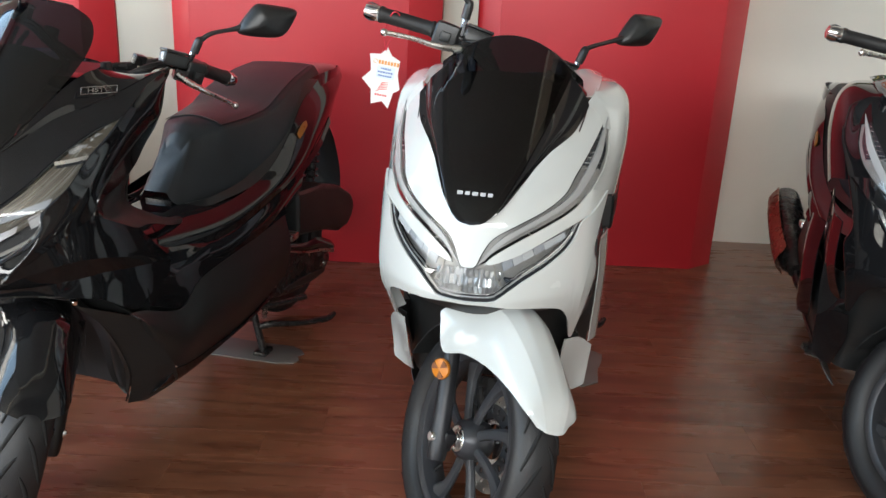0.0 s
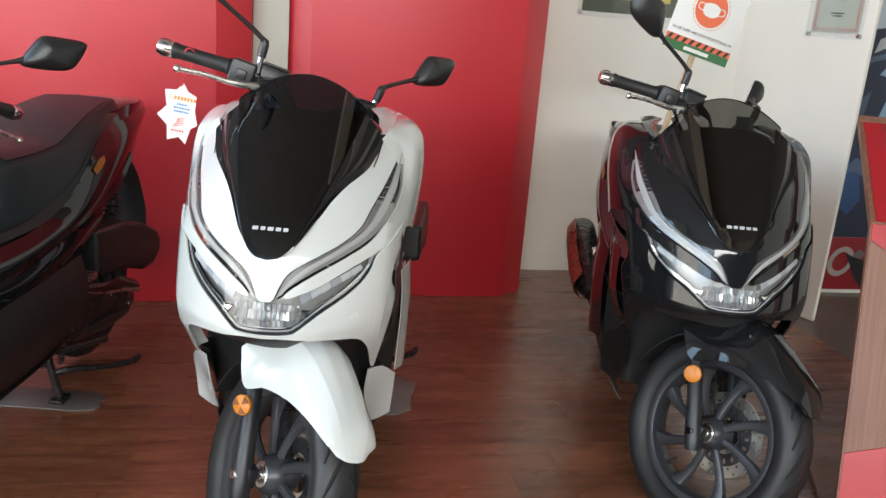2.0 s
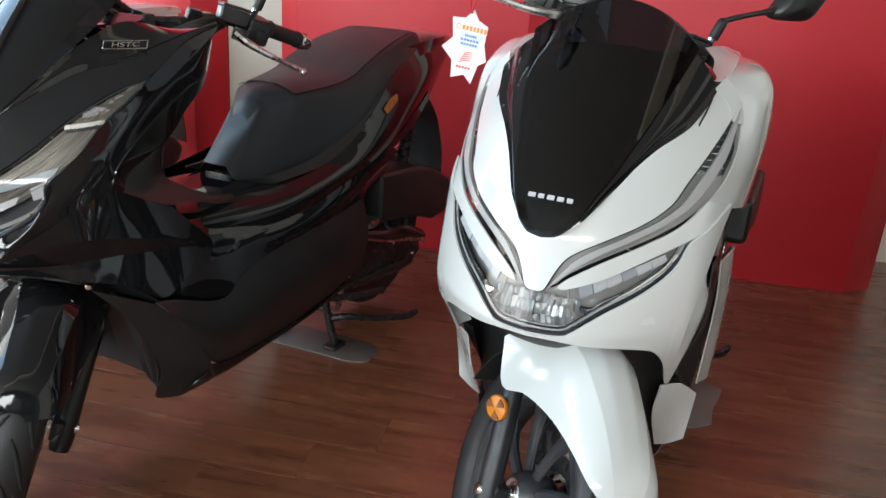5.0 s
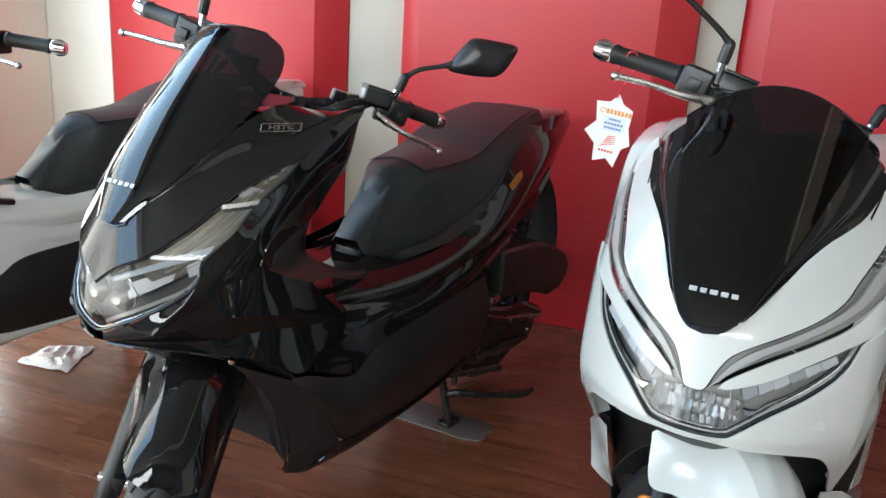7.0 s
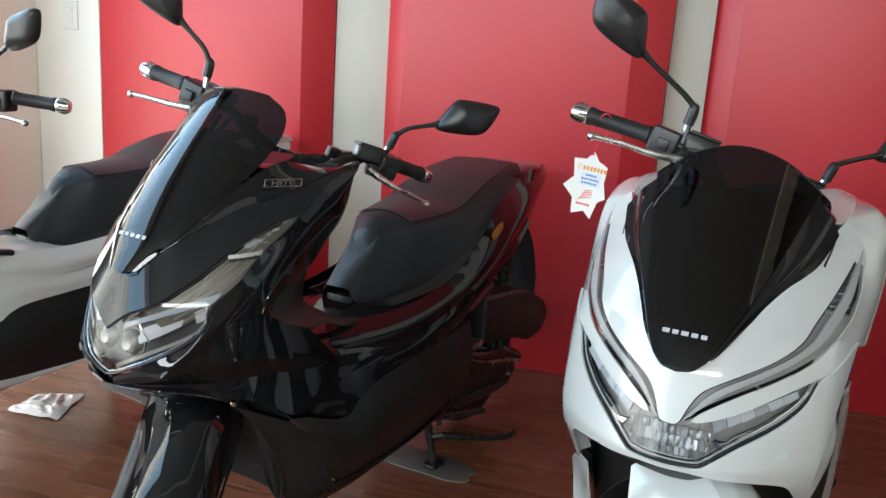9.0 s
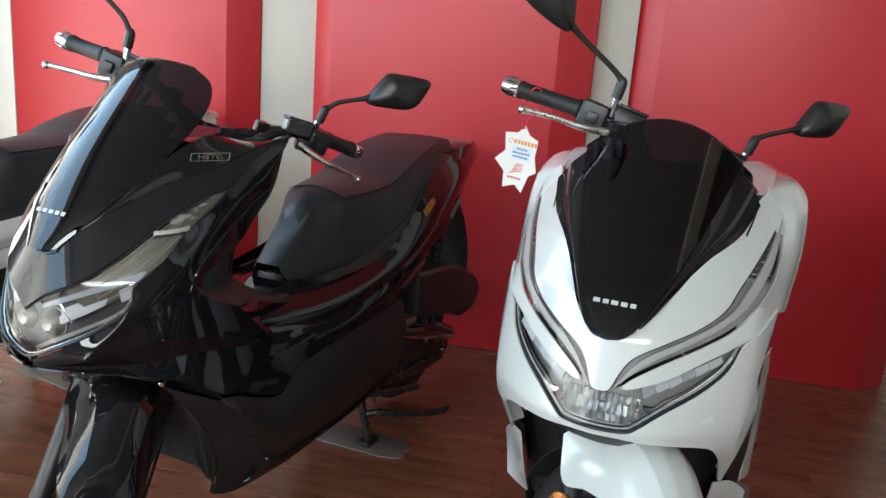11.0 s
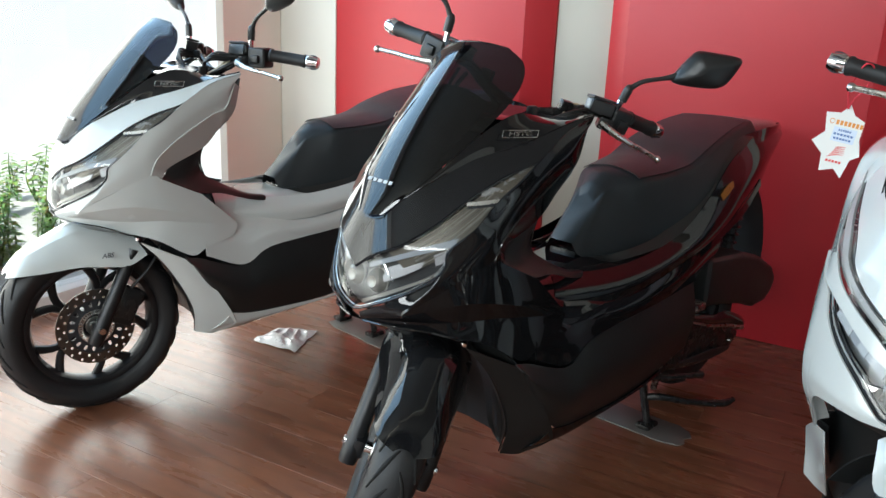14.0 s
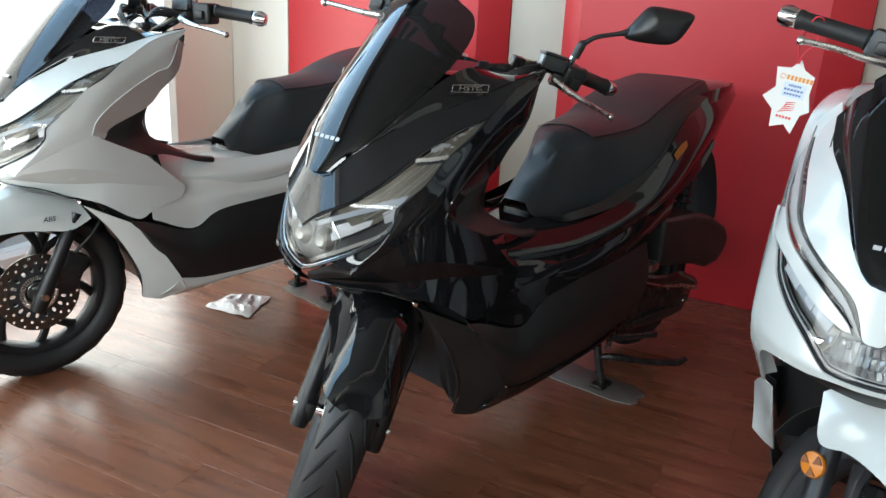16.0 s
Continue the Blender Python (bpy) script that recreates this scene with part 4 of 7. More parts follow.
    tail = sheet([[(-0.138, 1.36, 0.85), (-0.1, 1.36, 0.876), (0, 1.36, 0.882), (0.1, 1.36, 0.876), (0.138, 1.36, 0.85)], [(-0.118, 1.54, 0.852), (-0.09, 1.54, 0.876), (0, 1.54, 0.88), (0.09, 1.54, 0.876), (0.118, 1.54, 0.852)], [(-0.07, 1.69, 0.845), (-0.055, 1.69, 0.862), (0, 1.7, 0.866), (0.055, 1.69, 0.862), (0.07, 1.69, 0.845)]], 14, 12)
    part("tail_cover", tail, paint, root)
    tl = sheet([[(-0.1, 1.56, 0.8), (-0.05, 1.675, 0.835), (0, 1.69, 0.84), (0.05, 1.675, 0.835), (0.1, 1.56, 0.8)], [(-0.095, 1.57, 0.765), (-0.05, 1.665, 0.785), (0, 1.68, 0.785), (0.05, 1.665, 0.785), (0.095, 1.57, 0.765)]], 6, 20)
    part("tail_lamp", tl, RED_LENS, root, "red tail lamp lens")
    rf = sheet([[(-0.07, 1.48, 0.72), (0, 1.49, 0.735), (0.07, 1.48, 0.72)], [(-0.075, 1.6, 0.62), (0, 1.61, 0.635), (0.075, 1.6, 0.62)], [(-0.08, 1.66, 0.48), (0, 1.675, 0.485), (0.08, 1.66, 0.48)], [(-0.075, 1.68, 0.36), (0, 1.69, 0.36), (0.075, 1.68, 0.36)]], 18, 10)
    part("rear_fender", rf, MATTE, root)
    build_wheel(root, "rear_wheel", Vector((0, 1.313, 0.285)), 0.26, 0.126, 0.182, RIM_GREY if kind == "a" else RIM_BLACK, 8 if kind == "a" else 5, -1, Matrix.Identity(4), False)
    # belt case on the left
    out = [(0.88, 0.30), (0.95, 0.385), (1.06, 0.425), (1.2, 0.41), (1.34, 0.37), (1.42, 0.30), (1.40, 0.225), (1.3, 0.195), (1.12, 0.195), (0.95, 0.22)]
    mid, dots = 0.305, ((0.93, 0.25), (1.0, 0.4), (1.2, 0.405), (1.38, 0.26), (1.15, 0.205))
    if kind == "b":
        out = [(0.86, 0.30), (0.93, 0.368), (1.06, 0.348), (1.2, 0.318), (1.33, 0.272), (1.40, 0.225), (1.385, 0.19), (1.3, 0.165), (1.12, 0.18), (0.95, 0.215)]
        mid, dots = 0.26, ((0.95, 0.26), (1.0, 0.325), (1.2, 0.285), (1.33, 0.21))
    fine = catmull([(y, z, 0) for y, z in out], 48, True)
    bc = bmesh.new()
    rings = []
    for x, k in ((0.075, 0.9), (0.085, 1.0), (0.135, 1.0), (0.155, 0.95), (0.163, 0.84), (0.165, 0.6)):
        rings.append([bc.verts.new((x, 1.14 + (p.x - 1.14) * k, mid + (p.y - mid) * k)) for p in fine])
    for r0, r1 in zip(rings, rings[1:]):
        for k in range(48):
            bc.faces.new((r0[k], r0[(k + 1) % 48], r1[(k + 1) % 48], r1[k]))
    bc.faces.new(rings[-1])
    bmesh.ops.recalc_face_normals(bc, faces=bc.faces)
    case = part("belt_case", bc, ENGINE, root, "black drive belt case", 40)
    for y, z in dots:
        part("bolt", tube([(0.155, y, z), (0.166, y, z)], 0.006, 8), SATIN, case)
    box_b = [(1.08, 0.53), (1.30, 0.51), (1.42, 0.478), (1.53, 0.424), (1.567, 0.38), (1.545, 0.332), (1.5, 0.306), (1.42, 0.304), (1.36, 0.33), (1.26, 0.352), (1.08, 0.385)]
    ab = prism(box_b if kind == "b" else [(1.06, 0.57), (1.44, 0.575), (1.53, 0.545), (1.57, 0.485), (1.555, 0.43), (1.5, 0.395), (1.42, 0.39), (1.37, 0.43), (1.06, 0.445)], 0.05, 0.25 if kind == "a" else 0.185, 0.022, 3)
    moved(ab, Matrix(((0, 0, 1, 0), (1, 0, 0, 0), (0, 1, 0, 0), (0, 0, 0, 1))))
    part("air_cleaner", ab, MATTE, root, "black air cleaner box")
    if kind == "b":
        hi = [(0.166, 0.915, 0.404), (0.182, 1.12, 0.352), (0.184, 1.22, 0.342), (0.178, 1.35, 0.292), (0.165, 1.40, 0.262)]
        lo = [(0.166, 0.912, 0.392), (0.187, 1.12, 0.327), (0.188, 1.22, 0.304), (0.184, 1.35, 0.262), (0.168, 1.402, 0.246)]
        blade = sheet([hi, swell(hi, lo, 0.006), lo], 5, 24, 1)
        shell(blade, 0.004)
        part("case_fin", blade, BLACK_TRIM, case, "gloss black fin over the belt case")
        part("case_trim", tube([(0.168, 0.925, 0.385), (0.184, 1.12, 0.32), (0.185, 1.25, 0.288), (0.178, 1.36, 0.252), (0.162, 1.402, 0.238)], [0.002, 0.004, 0.006, 0.009, 0.004], 8, 24), SATIN, case)
        hi = [(0.168, 1.0, 0.23), (0.174, 1.08, 0.23), (0.176, 1.17, 0.226), (0.172, 1.26, 0.208), (0.162, 1.34, 0.188)]
        lo = [(0.163, 1.01, 0.222), (0.166, 1.08, 0.206), (0.166, 1.17, 0.19), (0.162, 1.26, 0.178), (0.158, 1.34, 0.174)]
        band = sheet([hi, lo], 4, 20, 1)
        shell(band, 0.003)
        part("case_band", band, RIM_GREY, case, "grey metal edge of the belt case")
    else:
        part("case_trim", tube([(0.17, 0.98, 0.437), (0.175, 1.12, 0.445), (0.172, 1.3, 0.43), (0.16, 1.42, 0.4)], [0.004, 0.007, 0.007, 0.003], 8, 20), SATIN, case)
    part("engine_block", box(-0.1, 0.09, 0.85, 1.2, 0.2, 0.42, 0.03, 3), ENGINE, root)
    # exhaust on the right
    mf = tube([(-0.06, 0.86, 0.215), (-0.13, 0.96, 0.2), (-0.165, 1.05, 0.22), (-0.17, 1.1, 0.245)], 0.017, 10, 20)
    mf = tube([(-0.17, 1.09, 0.25), (-0.175, 1.14, 0.268), (-0.18, 1.22, 0.295), (-0.185, 1.45, 0.365), (-0.186, 1.56, 0.4), (-0.186, 1.6, 0.412)], [0.03, 0.052, 0.06, 0.062, 0.055, 0.03], 20, bm=mf)
    mu = part("muffler", mf, ENGINE, root, "black exhaust silencer")
    hs = sheet([[(0.215, 1.12, 0.225), (0.225, 1.25, 0.258), (0.23, 1.42, 0.305), (0.225, 1.54, 0.345)], [(0.246, 1.11, 0.27), (0.254, 1.24, 0.305), (0.256, 1.42, 0.36), (0.248, 1.55, 0.395)], [(0.215, 1.12, 0.33), (0.224, 1.24, 0.362), (0.226, 1.42, 0.42), (0.218, 1.54, 0.45)]], 10, 18, -1)
    part("heat_shield", hs, COPPER, mu, "bronze tinted heat shield")
    # centre stand, down on its two feet, with its tread lever
    cs = None
    for s in (1, -1):
        cs = tube([(0.07 * s, 0.95, 0.235), (0.085 * s, 0.965, 0.12), (0.1 * s, 0.98, 0.02)], 0.012, 8, 10, bm=cs)
        cs = merge(cs, box(0.1 * s - 0.022, 0.1 * s + 0.022, 0.95, 1.01, 0.0045, 0.018, 0.004))
    cs = tube([(-0.085, 0.965, 0.13), (0.085, 0.965, 0.13)], 0.01, 8, bm=cs)
    cs = tube([(0.088, 0.97, 0.1), (0.13, 1.0, 0.105), (0.18, 1.06, 0.09), (0.24, 1.16, 0.075), (0.258, 1.2, 0.083)], [0.011, 0.011, 0.009, 0.012, 0.008], 8, 18, bm=cs)
    stand = part("centre_stand", cs, ENGINE, root, "black centre stand resting on its feet")
    sp = None
    for k in range(14):
        sp = merge(sp, moved(lathe([(-0.002, 0.006), (0, 0.0095), (0.002, 0.006), (-0.002, 0.006)], 10, axis="z"), Matrix.Translation((0.105, 0.985 + 0.002 * k, 0.13 + 0.0055 * k))))
    part("stand_spring", sp, SATIN, stand, "bright coil spring")
    ss = tube([(0.13, 0.82, 0.23), (0.17, 0.9, 0.215), (0.2, 1.0, 0.2), (0.21, 1.06, 0.19)], [0.011, 0.01, 0.009, 0.012], 8, 14)
    part("side_stand", ss, ENGINE, root, "folded black side stand")


def build_shield(root, kind, paint):
    """The leg shield's inside, the meter and what lies under the bars."""
    rows = []
    for x in (-0.19, -0.12, 0.0, 0.12, 0.19):
        c = 0.02 * (1 - (x / 0.19) ** 2)
        if kind == "b":
            rows.append([(x * 0.96, 0.402 + c, 0.965), (x * 0.9, 0.384 + c, 0.869), (x * 0.87, 0.335 + c, 0.819), (x * 0.85, 0.291 + c, 0.773), (x * 0.8, 0.286 + c, 0.726), (x * 0.75, 0.3 + c, 0.69), (x * 0.75, 0.33 + c, 0.6), (x * 0.75, 0.34, 0.5)])
            continue
        rows.append([(x, 0.405 + c, 0.955), (x, 0.40 + c, 0.9), (x * 0.98, 0.345 + c, 0.82), (x * 0.95, 0.285 + c, 0.72), (x * 0.92, 0.27 + c, 0.62), (x * 0.9, 0.3, 0.5)])
    bm = surface(rows, 17, 22)
    shell(bm, 0.003)
    part("leg_shield", bm, MATTE, root, "matte black inner leg shield")
    if kind == "a":
        part("glove_box_lid", moved(box(-0.06, 0.06, -0.004, 0.004, -0.06, 0.06, 0.004), Matrix.Translation((0.09, 0.385, 0.84)) @ Matrix.Rotation(radians(-30), 4, "X")), BLACK_TRIM, root)
    m = prism([(-0.1, 0.24), (0.1, 0.24), (0.085, 0.37), (-0.085, 0.37)], 0.92, 0.97, 0.012)
    meter = part("meter", m, BLACK_TRIM, root, "black instrument binnacle")
    part("meter_glass", moved(box(-0.075, 0.075, -0.04, 0.04, -0.002, 0.002), Matrix.Translation((0, 0.315, 0.974)) @ Matrix.Rotation(radians(14), 4, "X")), LAMP_DARK, meter)
    part("inner_cowl", sheet([[(-0.15, 0.2, 0.9), (0, 0.13, 0.88), (0.15, 0.2, 0.9)], [(-0.15, 0.3, 0.935), (0, 0.25, 0.93), (0.15, 0.3, 0.935)], [(-0.17, 0.41, 0.935), (0, 0.42, 0.935), (0.17, 0.41, 0.935)]], 12, 14), MATTE, root)

# outlines on the front, as (x, z)
A_SCREEN = [(0, 0.749), (0.027, 0.757), (0.047, 0.772), (0.066, 0.796), (0.09, 0.829), (0.123, 0.869), (0.146, 0.889), (0.168, 0.910), (0.182, 0.94)]
A_PANE = [(0, 0.749), (0.025, 0.753), (0.043, 0.768), (0.052, 0.785), (0.062, 0.808), (0.08, 0.842), (0.094, 0.878), (0.108, 0.912), (0.122, 0.95), (0.134, 0.985), (0.1445, 1.0185)]
A_DRL_TOP = [(0, 0.662), (0.009, 0.6625), (0.017, 0.669), (0.028, 0.696), (0.046, 0.722), (0.09, 0.748), (0.133, 0.770), (0.166, 0.796), (0.18, 0.825), (0.196, 0.858), (0.209, 0.888), (0.222, 0.925)]
A_DRL_LOW = [(0.030, 0.672), (0.046, 0.690), (0.092, 0.719), (0.149, 0.748), (0.188, 0.772), (0.214, 0.800), (0.229, 0.828), (0.233, 0.865), (0.224, 0.927)]
A_LAMP_TOP = [(0, 0.657), (0.018, 0.659), (0.034, 0.667), (0.05, 0.668), (0.098, 0.687), (0.155, 0.717), (0.197, 0.739)]
A_LAMP_LOW = [(0, 0.600), (0.03, 0.6005), (0.052, 0.6025), (0.064, 0.609), (0.103, 0.639), (0.148, 0.668), (0.176, 0.692), (0.190, 0.712), (0.199, 0.735)]
B_LAMP_LOW = [(0, 0.605), (0.023, 0.611), (0.06, 0.628), (0.09, 0.643), (0.12, 0.662), (0.148, 0.687), (0.16, 0.712), (0.161, 0.742)]
B_DRL_LOW = [(0.161, 0.742), (0.187, 0.787), (0.198, 0.832), (0.208, 0.862), (0.213, 0.903)]
B_TOP = [(0, 0.690), (0.042, 0.722), (0.093, 0.749), (0.131, 0.790), (0.157, 0.831), (0.175, 0.858), (0.190, 0.880), (0.213, 0.903)]


def resample(line, n):
    return [(p.x, p.z) for p in catmull([(x, 0, z) for x, z in line], n)]


def lamp_bowl(bm, f, x, z, r, off):
    c = f(x, z, off)
    b = lathe([(0.0, 0.002), (0.004, r * 0.45), (-0.006, r * 0.8), (-0.016, r), (-0.018, r * 1.06), (-0.014, r * 1.08)], 20, axis="z")
    return merge(bm, moved(b, facing(c, (x * 1.5, -1, 0.1))))


def build_front_a(root, paint, screen_mat):
    f = front_a
    # centre cowl between the screen and the running lights
    part("front_cowl", strip(f, A_DRL_TOP, A_SCREEN + [(0.186, 0.962)], 40, 14, 0.0, 0.004, both=True), paint, root, "", 40)
    out = [(0.246, 0.785), (0.225, 0.757), (0.205, 0.744), (0.155, 0.7195), (0.098, 0.6895), (0.05, 0.6715), (0.036, 0.671)]
    under = [(0.216, 0.799), (0.19, 0.768), (0.15, 0.744), (0.093, 0.715), (0.047, 0.686), (0.031, 0.668)]
    low_top = [(0, 0.597), (0.03, 0.5975), (0.053, 0.5995), (0.066, 0.606), (0.105, 0.636), (0.15, 0.665), (0.179, 0.69), (0.193, 0.711), (0.203, 0.739), (0.222, 0.7555), (0.244, 0.784)]
    low_bot = [(0, 0.591), (0.03, 0.5915), (0.055, 0.589), (0.085, 0.584), (0.12, 0.58), (0.158, 0.573), (0.18, 0.563), (0.19, 0.54), (0.194, 0.51), (0.195, 0.465), (0.201, 0.46)]
    for s in (1, -1):
        part("side_cowl", strip(f, under, out, 34, 10, 0.0, 0.004, s), paint, root, "", 40)
        lc = part("lower_cowl", strip(f, low_top, low_bot, 40, 14, 0.0, 0.004, s), paint, root, "", 40)
        # the cowl's return along the flank
        tall = (0.0, 0.22, 0.43, 0.54, 0.63, 0.74, 1.0)
        e0 = [f(0.201 + 0.043 * k, 0.46 + 0.324 * k, 0.0) for k in tall]
        e1 = [f(x, 0.46 + 0.324 * k, 0.0) for x, k in zip((0.205, 0.223, 0.238, 0.2405, 0.235, 0.235, 0.249), tall)]
        e2 = [p + Vector((-0.002, 0.016, 0.002)) for p in e1]
        e3 = [p + Vector((-0.014, 0.035, 0.004)) for p in e1]
        rows = [[tuple(p) for p in e] for e in (e0, e1, e2, e3)]
        part("flank_return", sheet(rows, 16, 26, s), paint, lc, "", 40)
        # shoulder: from the running light's outer edge round to the rider's side, closed over the light's tip
        ra = [tuple(f(x, z)) for x, z in ((0.216, 0.797), (0.232, 0.826), (0.2375, 0.862), (0.234, 0.898), (0.227, 0.93), (0.207, 0.946), (0.188, 0.962))]
        rb = [(0.25, 0.235, 0.772), (0.26, 0.29, 0.822), (0.264, 0.315, 0.86), (0.261, 0.325, 0.903), (0.252, 0.335, 0.943), (0.226, 0.335, 0.966), (0.192, 0.325, 0.978)]
        rc = [(0.262, 0.34, 0.752), (0.27, 0.39, 0.82), (0.273, 0.41, 0.868), (0.271, 0.42, 0.918), (0.262, 0.425, 0.958), (0.236, 0.42, 0.984), (0.19, 0.40, 0.99)]
        rd = [(0.254, 0.43, 0.72), (0.262, 0.50, 0.82), (0.264, 0.52, 0.87), (0.26, 0.53, 0.92), (0.248, 0.53, 0.958), (0.222, 0.52, 0.984), (0.175, 0.5, 0.99)]
        sh = part("shoulder", sheet([ra, rb, rc, rd], 22, 34, s), paint, root, "", 40)
        part("shoulder_tip", strip(f, [(0.214, 0.912), (0.206, 0.933), (0.18, 0.956)], [(0.236, 0.9), (0.226, 0.938), (0.192, 0.974)], 10, 5, 0.005, 0.003, s), paint, sh)
        lip = [[(0.165, 0.30, 0.962), (0.186, 0.305, 0.966), (0.2, 0.33, 0.975)], [(0.16, 0.40, 0.985), (0.18, 0.40, 0.992), (0.2, 0.405, 0.994)], [(0.13, 0.48, 1.0), (0.16, 0.49, 1.004), (0.19, 0.5, 0.996)]]
        part("shoulder_lip", sheet(lip, 12, 12, s), paint, sh, "", 40)
        gar = [[(0.176, 0.20, 0.905), (0.184, 0.25, 0.94), (0.184, 0.30, 0.962), (0.165, 0.36, 0.975)], [(0.165, 0.235, 0.92), (0.165, 0.28, 0.95), (0.16, 0.33, 0.975), (0.14, 0.39, 0.985)]]
        part("screen_garnish", sheet(gar, 6, 18, s), BLACK_TRIM, root)
        dr = part("running_light", strip(f, resample(A_DRL_TOP[1:], 14), resample(A_DRL_LOW, 14), 36, 6, 0.018, 0.003, s), LAMP_GREY, root, "clear daytime running light strip")
        mid_hi = [(a[0] * 0.72 + b[0] * 0.28, a[1] * 0.72 + b[1] * 0.28) for a, b in zip(resample(A_DRL_TOP[1:], 14), resample(A_DRL_LOW, 14))]
        mid_lo = [(a[0] * 0.38 + b[0] * 0.62, a[1] * 0.38 + b[1] * 0.62) for a, b in zip(resample(A_DRL_TOP[1:], 14), resample(A_DRL_LOW, 14))]
        part("light_guide", strip(f, mid_hi, mid_lo, 36, 4, 0.008, 0.006, s), GUIDE, dr, "pale light guide bar")
        part("lens", strip(f, resample(A_DRL_TOP[1:], 14), resample(A_DRL_LOW, 14), 36, 6, 0.002, 0.0, s), LENS, dr, "clear lens")
        part("bezel", line_tube(f, A_DRL_TOP, 0.0022, 0.003, s, 40), LAMP_DARK, dr)
        ind = [(0.186, 0.845), (0.2, 0.875), (0.216, 0.915)]
        part("indicator_grid", strip(f, ind, [(0.223, 0.83), (0.229, 0.865), (0.222, 0.918)], 14, 5, 0.012, 0.003, s), LAMP_DARK, dr)
        for k in range(9):
            t = k / 8
            part("grid_bar", line_tube(f, [(0.187 + 0.029 * t, 0.84 + 0.07 * t), (0.224 - 0.002 * t, 0.832 + 0.083 * t)], 0.0013, 0.008, s, 5), SATIN, dr)
        # lower fin and the dark duct above it
        fin = [[(0.19, 0.19, 0.437), (0.222, 0.225, 0.432), (0.247, 0.275, 0.396)], [(0.183, 0.205, 0.365), (0.214, 0.25, 0.36), (0.243, 0.285, 0.345)], [(0.187, 0.285, 0.256), (0.212, 0.29, 0.265), (0.238, 0.29, 0.284)]]
        part("lower_fin", sheet(fin, 12, 12, s), paint, root, "", 40)
        duct = [[(0.04, 0.16, 0.56), (0.13, 0.19, 0.55), (0.195, 0.24, 0.53), (0.24, 0.345, 0.52)], [(0.04, 0.22, 0.42), (0.13, 0.24, 0.42), (0.185, 0.27, 0.42), (0.235, 0.35, 0.42)], [(0.03, 0.27, 0.25), (0.12, 0.28, 0.25), (0.172, 0.29, 0.255), (0.215, 0.36, 0.27)]]
        part("duct_panel", sheet(duct, 14, 16, s), MATTE, root, "matte black inner fairing")
        flank = [[(0.235, 0.26, 0.66), (0.238, 0.36, 0.66), (0.23, 0.46, 0.7)], [(0.234, 0.245, 0.54), (0.236, 0.36, 0.52), (0.222, 0.5, 0.545)], [(0.19, 0.28, 0.43), (0.213, 0.36, 0.4), (0.205, 0.5, 0.39)]]
        part("flank_panel", sheet(flank, 14, 14, s), MATTE if s > 0 else (paint if paint is not PEARL else MATTE), root)
        bl = [[(0.236, 0.44, 0.605), (0.25, 0.54, 0.605), (0.238, 0.66, 0.57), (0.215, 0.78, 0.5)], [(0.24, 0.46, 0.5), (0.254, 0.56, 0.5), (0.242, 0.66, 0.49), (0.218, 0.78, 0.48)], [(0.234, 0.44, 0.33), (0.25, 0.54, 0.31), (0.238, 0.64, 0.32), (0.21, 0.76, 0.36)]]
        part("flank_fairing", sheet(bl, 12, 20, s), paint, root, "", 40)
    # headlamp
    house = part("headlamp", strip(f, A_LAMP_TOP, A_LAMP_LOW, 40, 8, 0.032, 0.003, both=True), LAMP_GREY, root, "clear twin headlamp with chrome reflectors")
    # crystal centre: two tiers of upright prisms, the lower one swept under
    fac = bmesh.new()
    rng = random.Random(5)
    for tier in range(3):
        for k in range(14):
            x0, x1 = -0.07 + k * 0.01, -0.07 + (k + 1) * 0.01
            xm = (x0 + x1) / 2 + rng.uniform(-0.002, 0.002)
            tip, tilt, lift = rng.uniform(-0.003, 0.003), rng.uniform(-0.006, 0.006), rng.uniform(-0.002, 0.002)
            quad = []
            for x, d in ((x0, 0.017 + lift), (xm, 0.0095 + tip), (x1, 0.017 - lift)):
                top, foot = 0.656 - 0.12 * max(abs(x) - 0.025, 0), 0.604 + 0.12 * max(abs(x) - 0.045, 0)
                z0, z1 = foot + (top - foot) * (0.0, 0.36, 0.7)[tier], foot + (top - foot) * (0.34, 0.68, 1.0)[tier]
                sweep = (0.013, 0.004, 0.002)[tier]
                quad.append([fac.verts.new(f(x, z0, d + sweep + tilt)), fac.verts.new(f(x, z1, d + 0.002 - tilt))])
            for a, b in zip(quad, quad[1:]):
                fac.faces.new((a[0], b[0], b[1], a[1]))
    shell(fac, 0.001)
    tagged(part("crystal_facet", fac, LAMP_CRYSTAL, house, "faceted chrome lamp centre", None), kind="stuff")
    for s in (1, -1):
        for k in range(6):
            a0, a1 = k / 6, (k + 0.99) / 6
            x0, x1 = 0.062 + 0.108 * a0, 0.062 + 0.108 * a1
            z0, z1 = 0.672 + 0.050 * a0, 0.672 + 0.050 * a1
            part("lamp_segment", strip(f, [(x0, z0), ((x0 + x1) / 2, (z0 + z1) / 2), (x1, z1)], [(x0 + 0.006, z0 - 0.017 + 0.005 * a0), ((x0 + x1) / 2 + 0.006, (z0 + z1) / 2 - 0.016 + 0.005 * a0), (x1 + 0.005, z1 - 0.015 + 0.005 * a1)], 5, 4, 0.013 + 0.0015 * (k % 2), 0.004, s), LAMP_FROST if k % 3 else LAMP_CLEAR, house)
        tick = [(0.068, 0.642), (0.086, 0.64), (0.1, 0.652), (0.13, 0.669), (0.165, 0.697), (0.184, 0.722)]
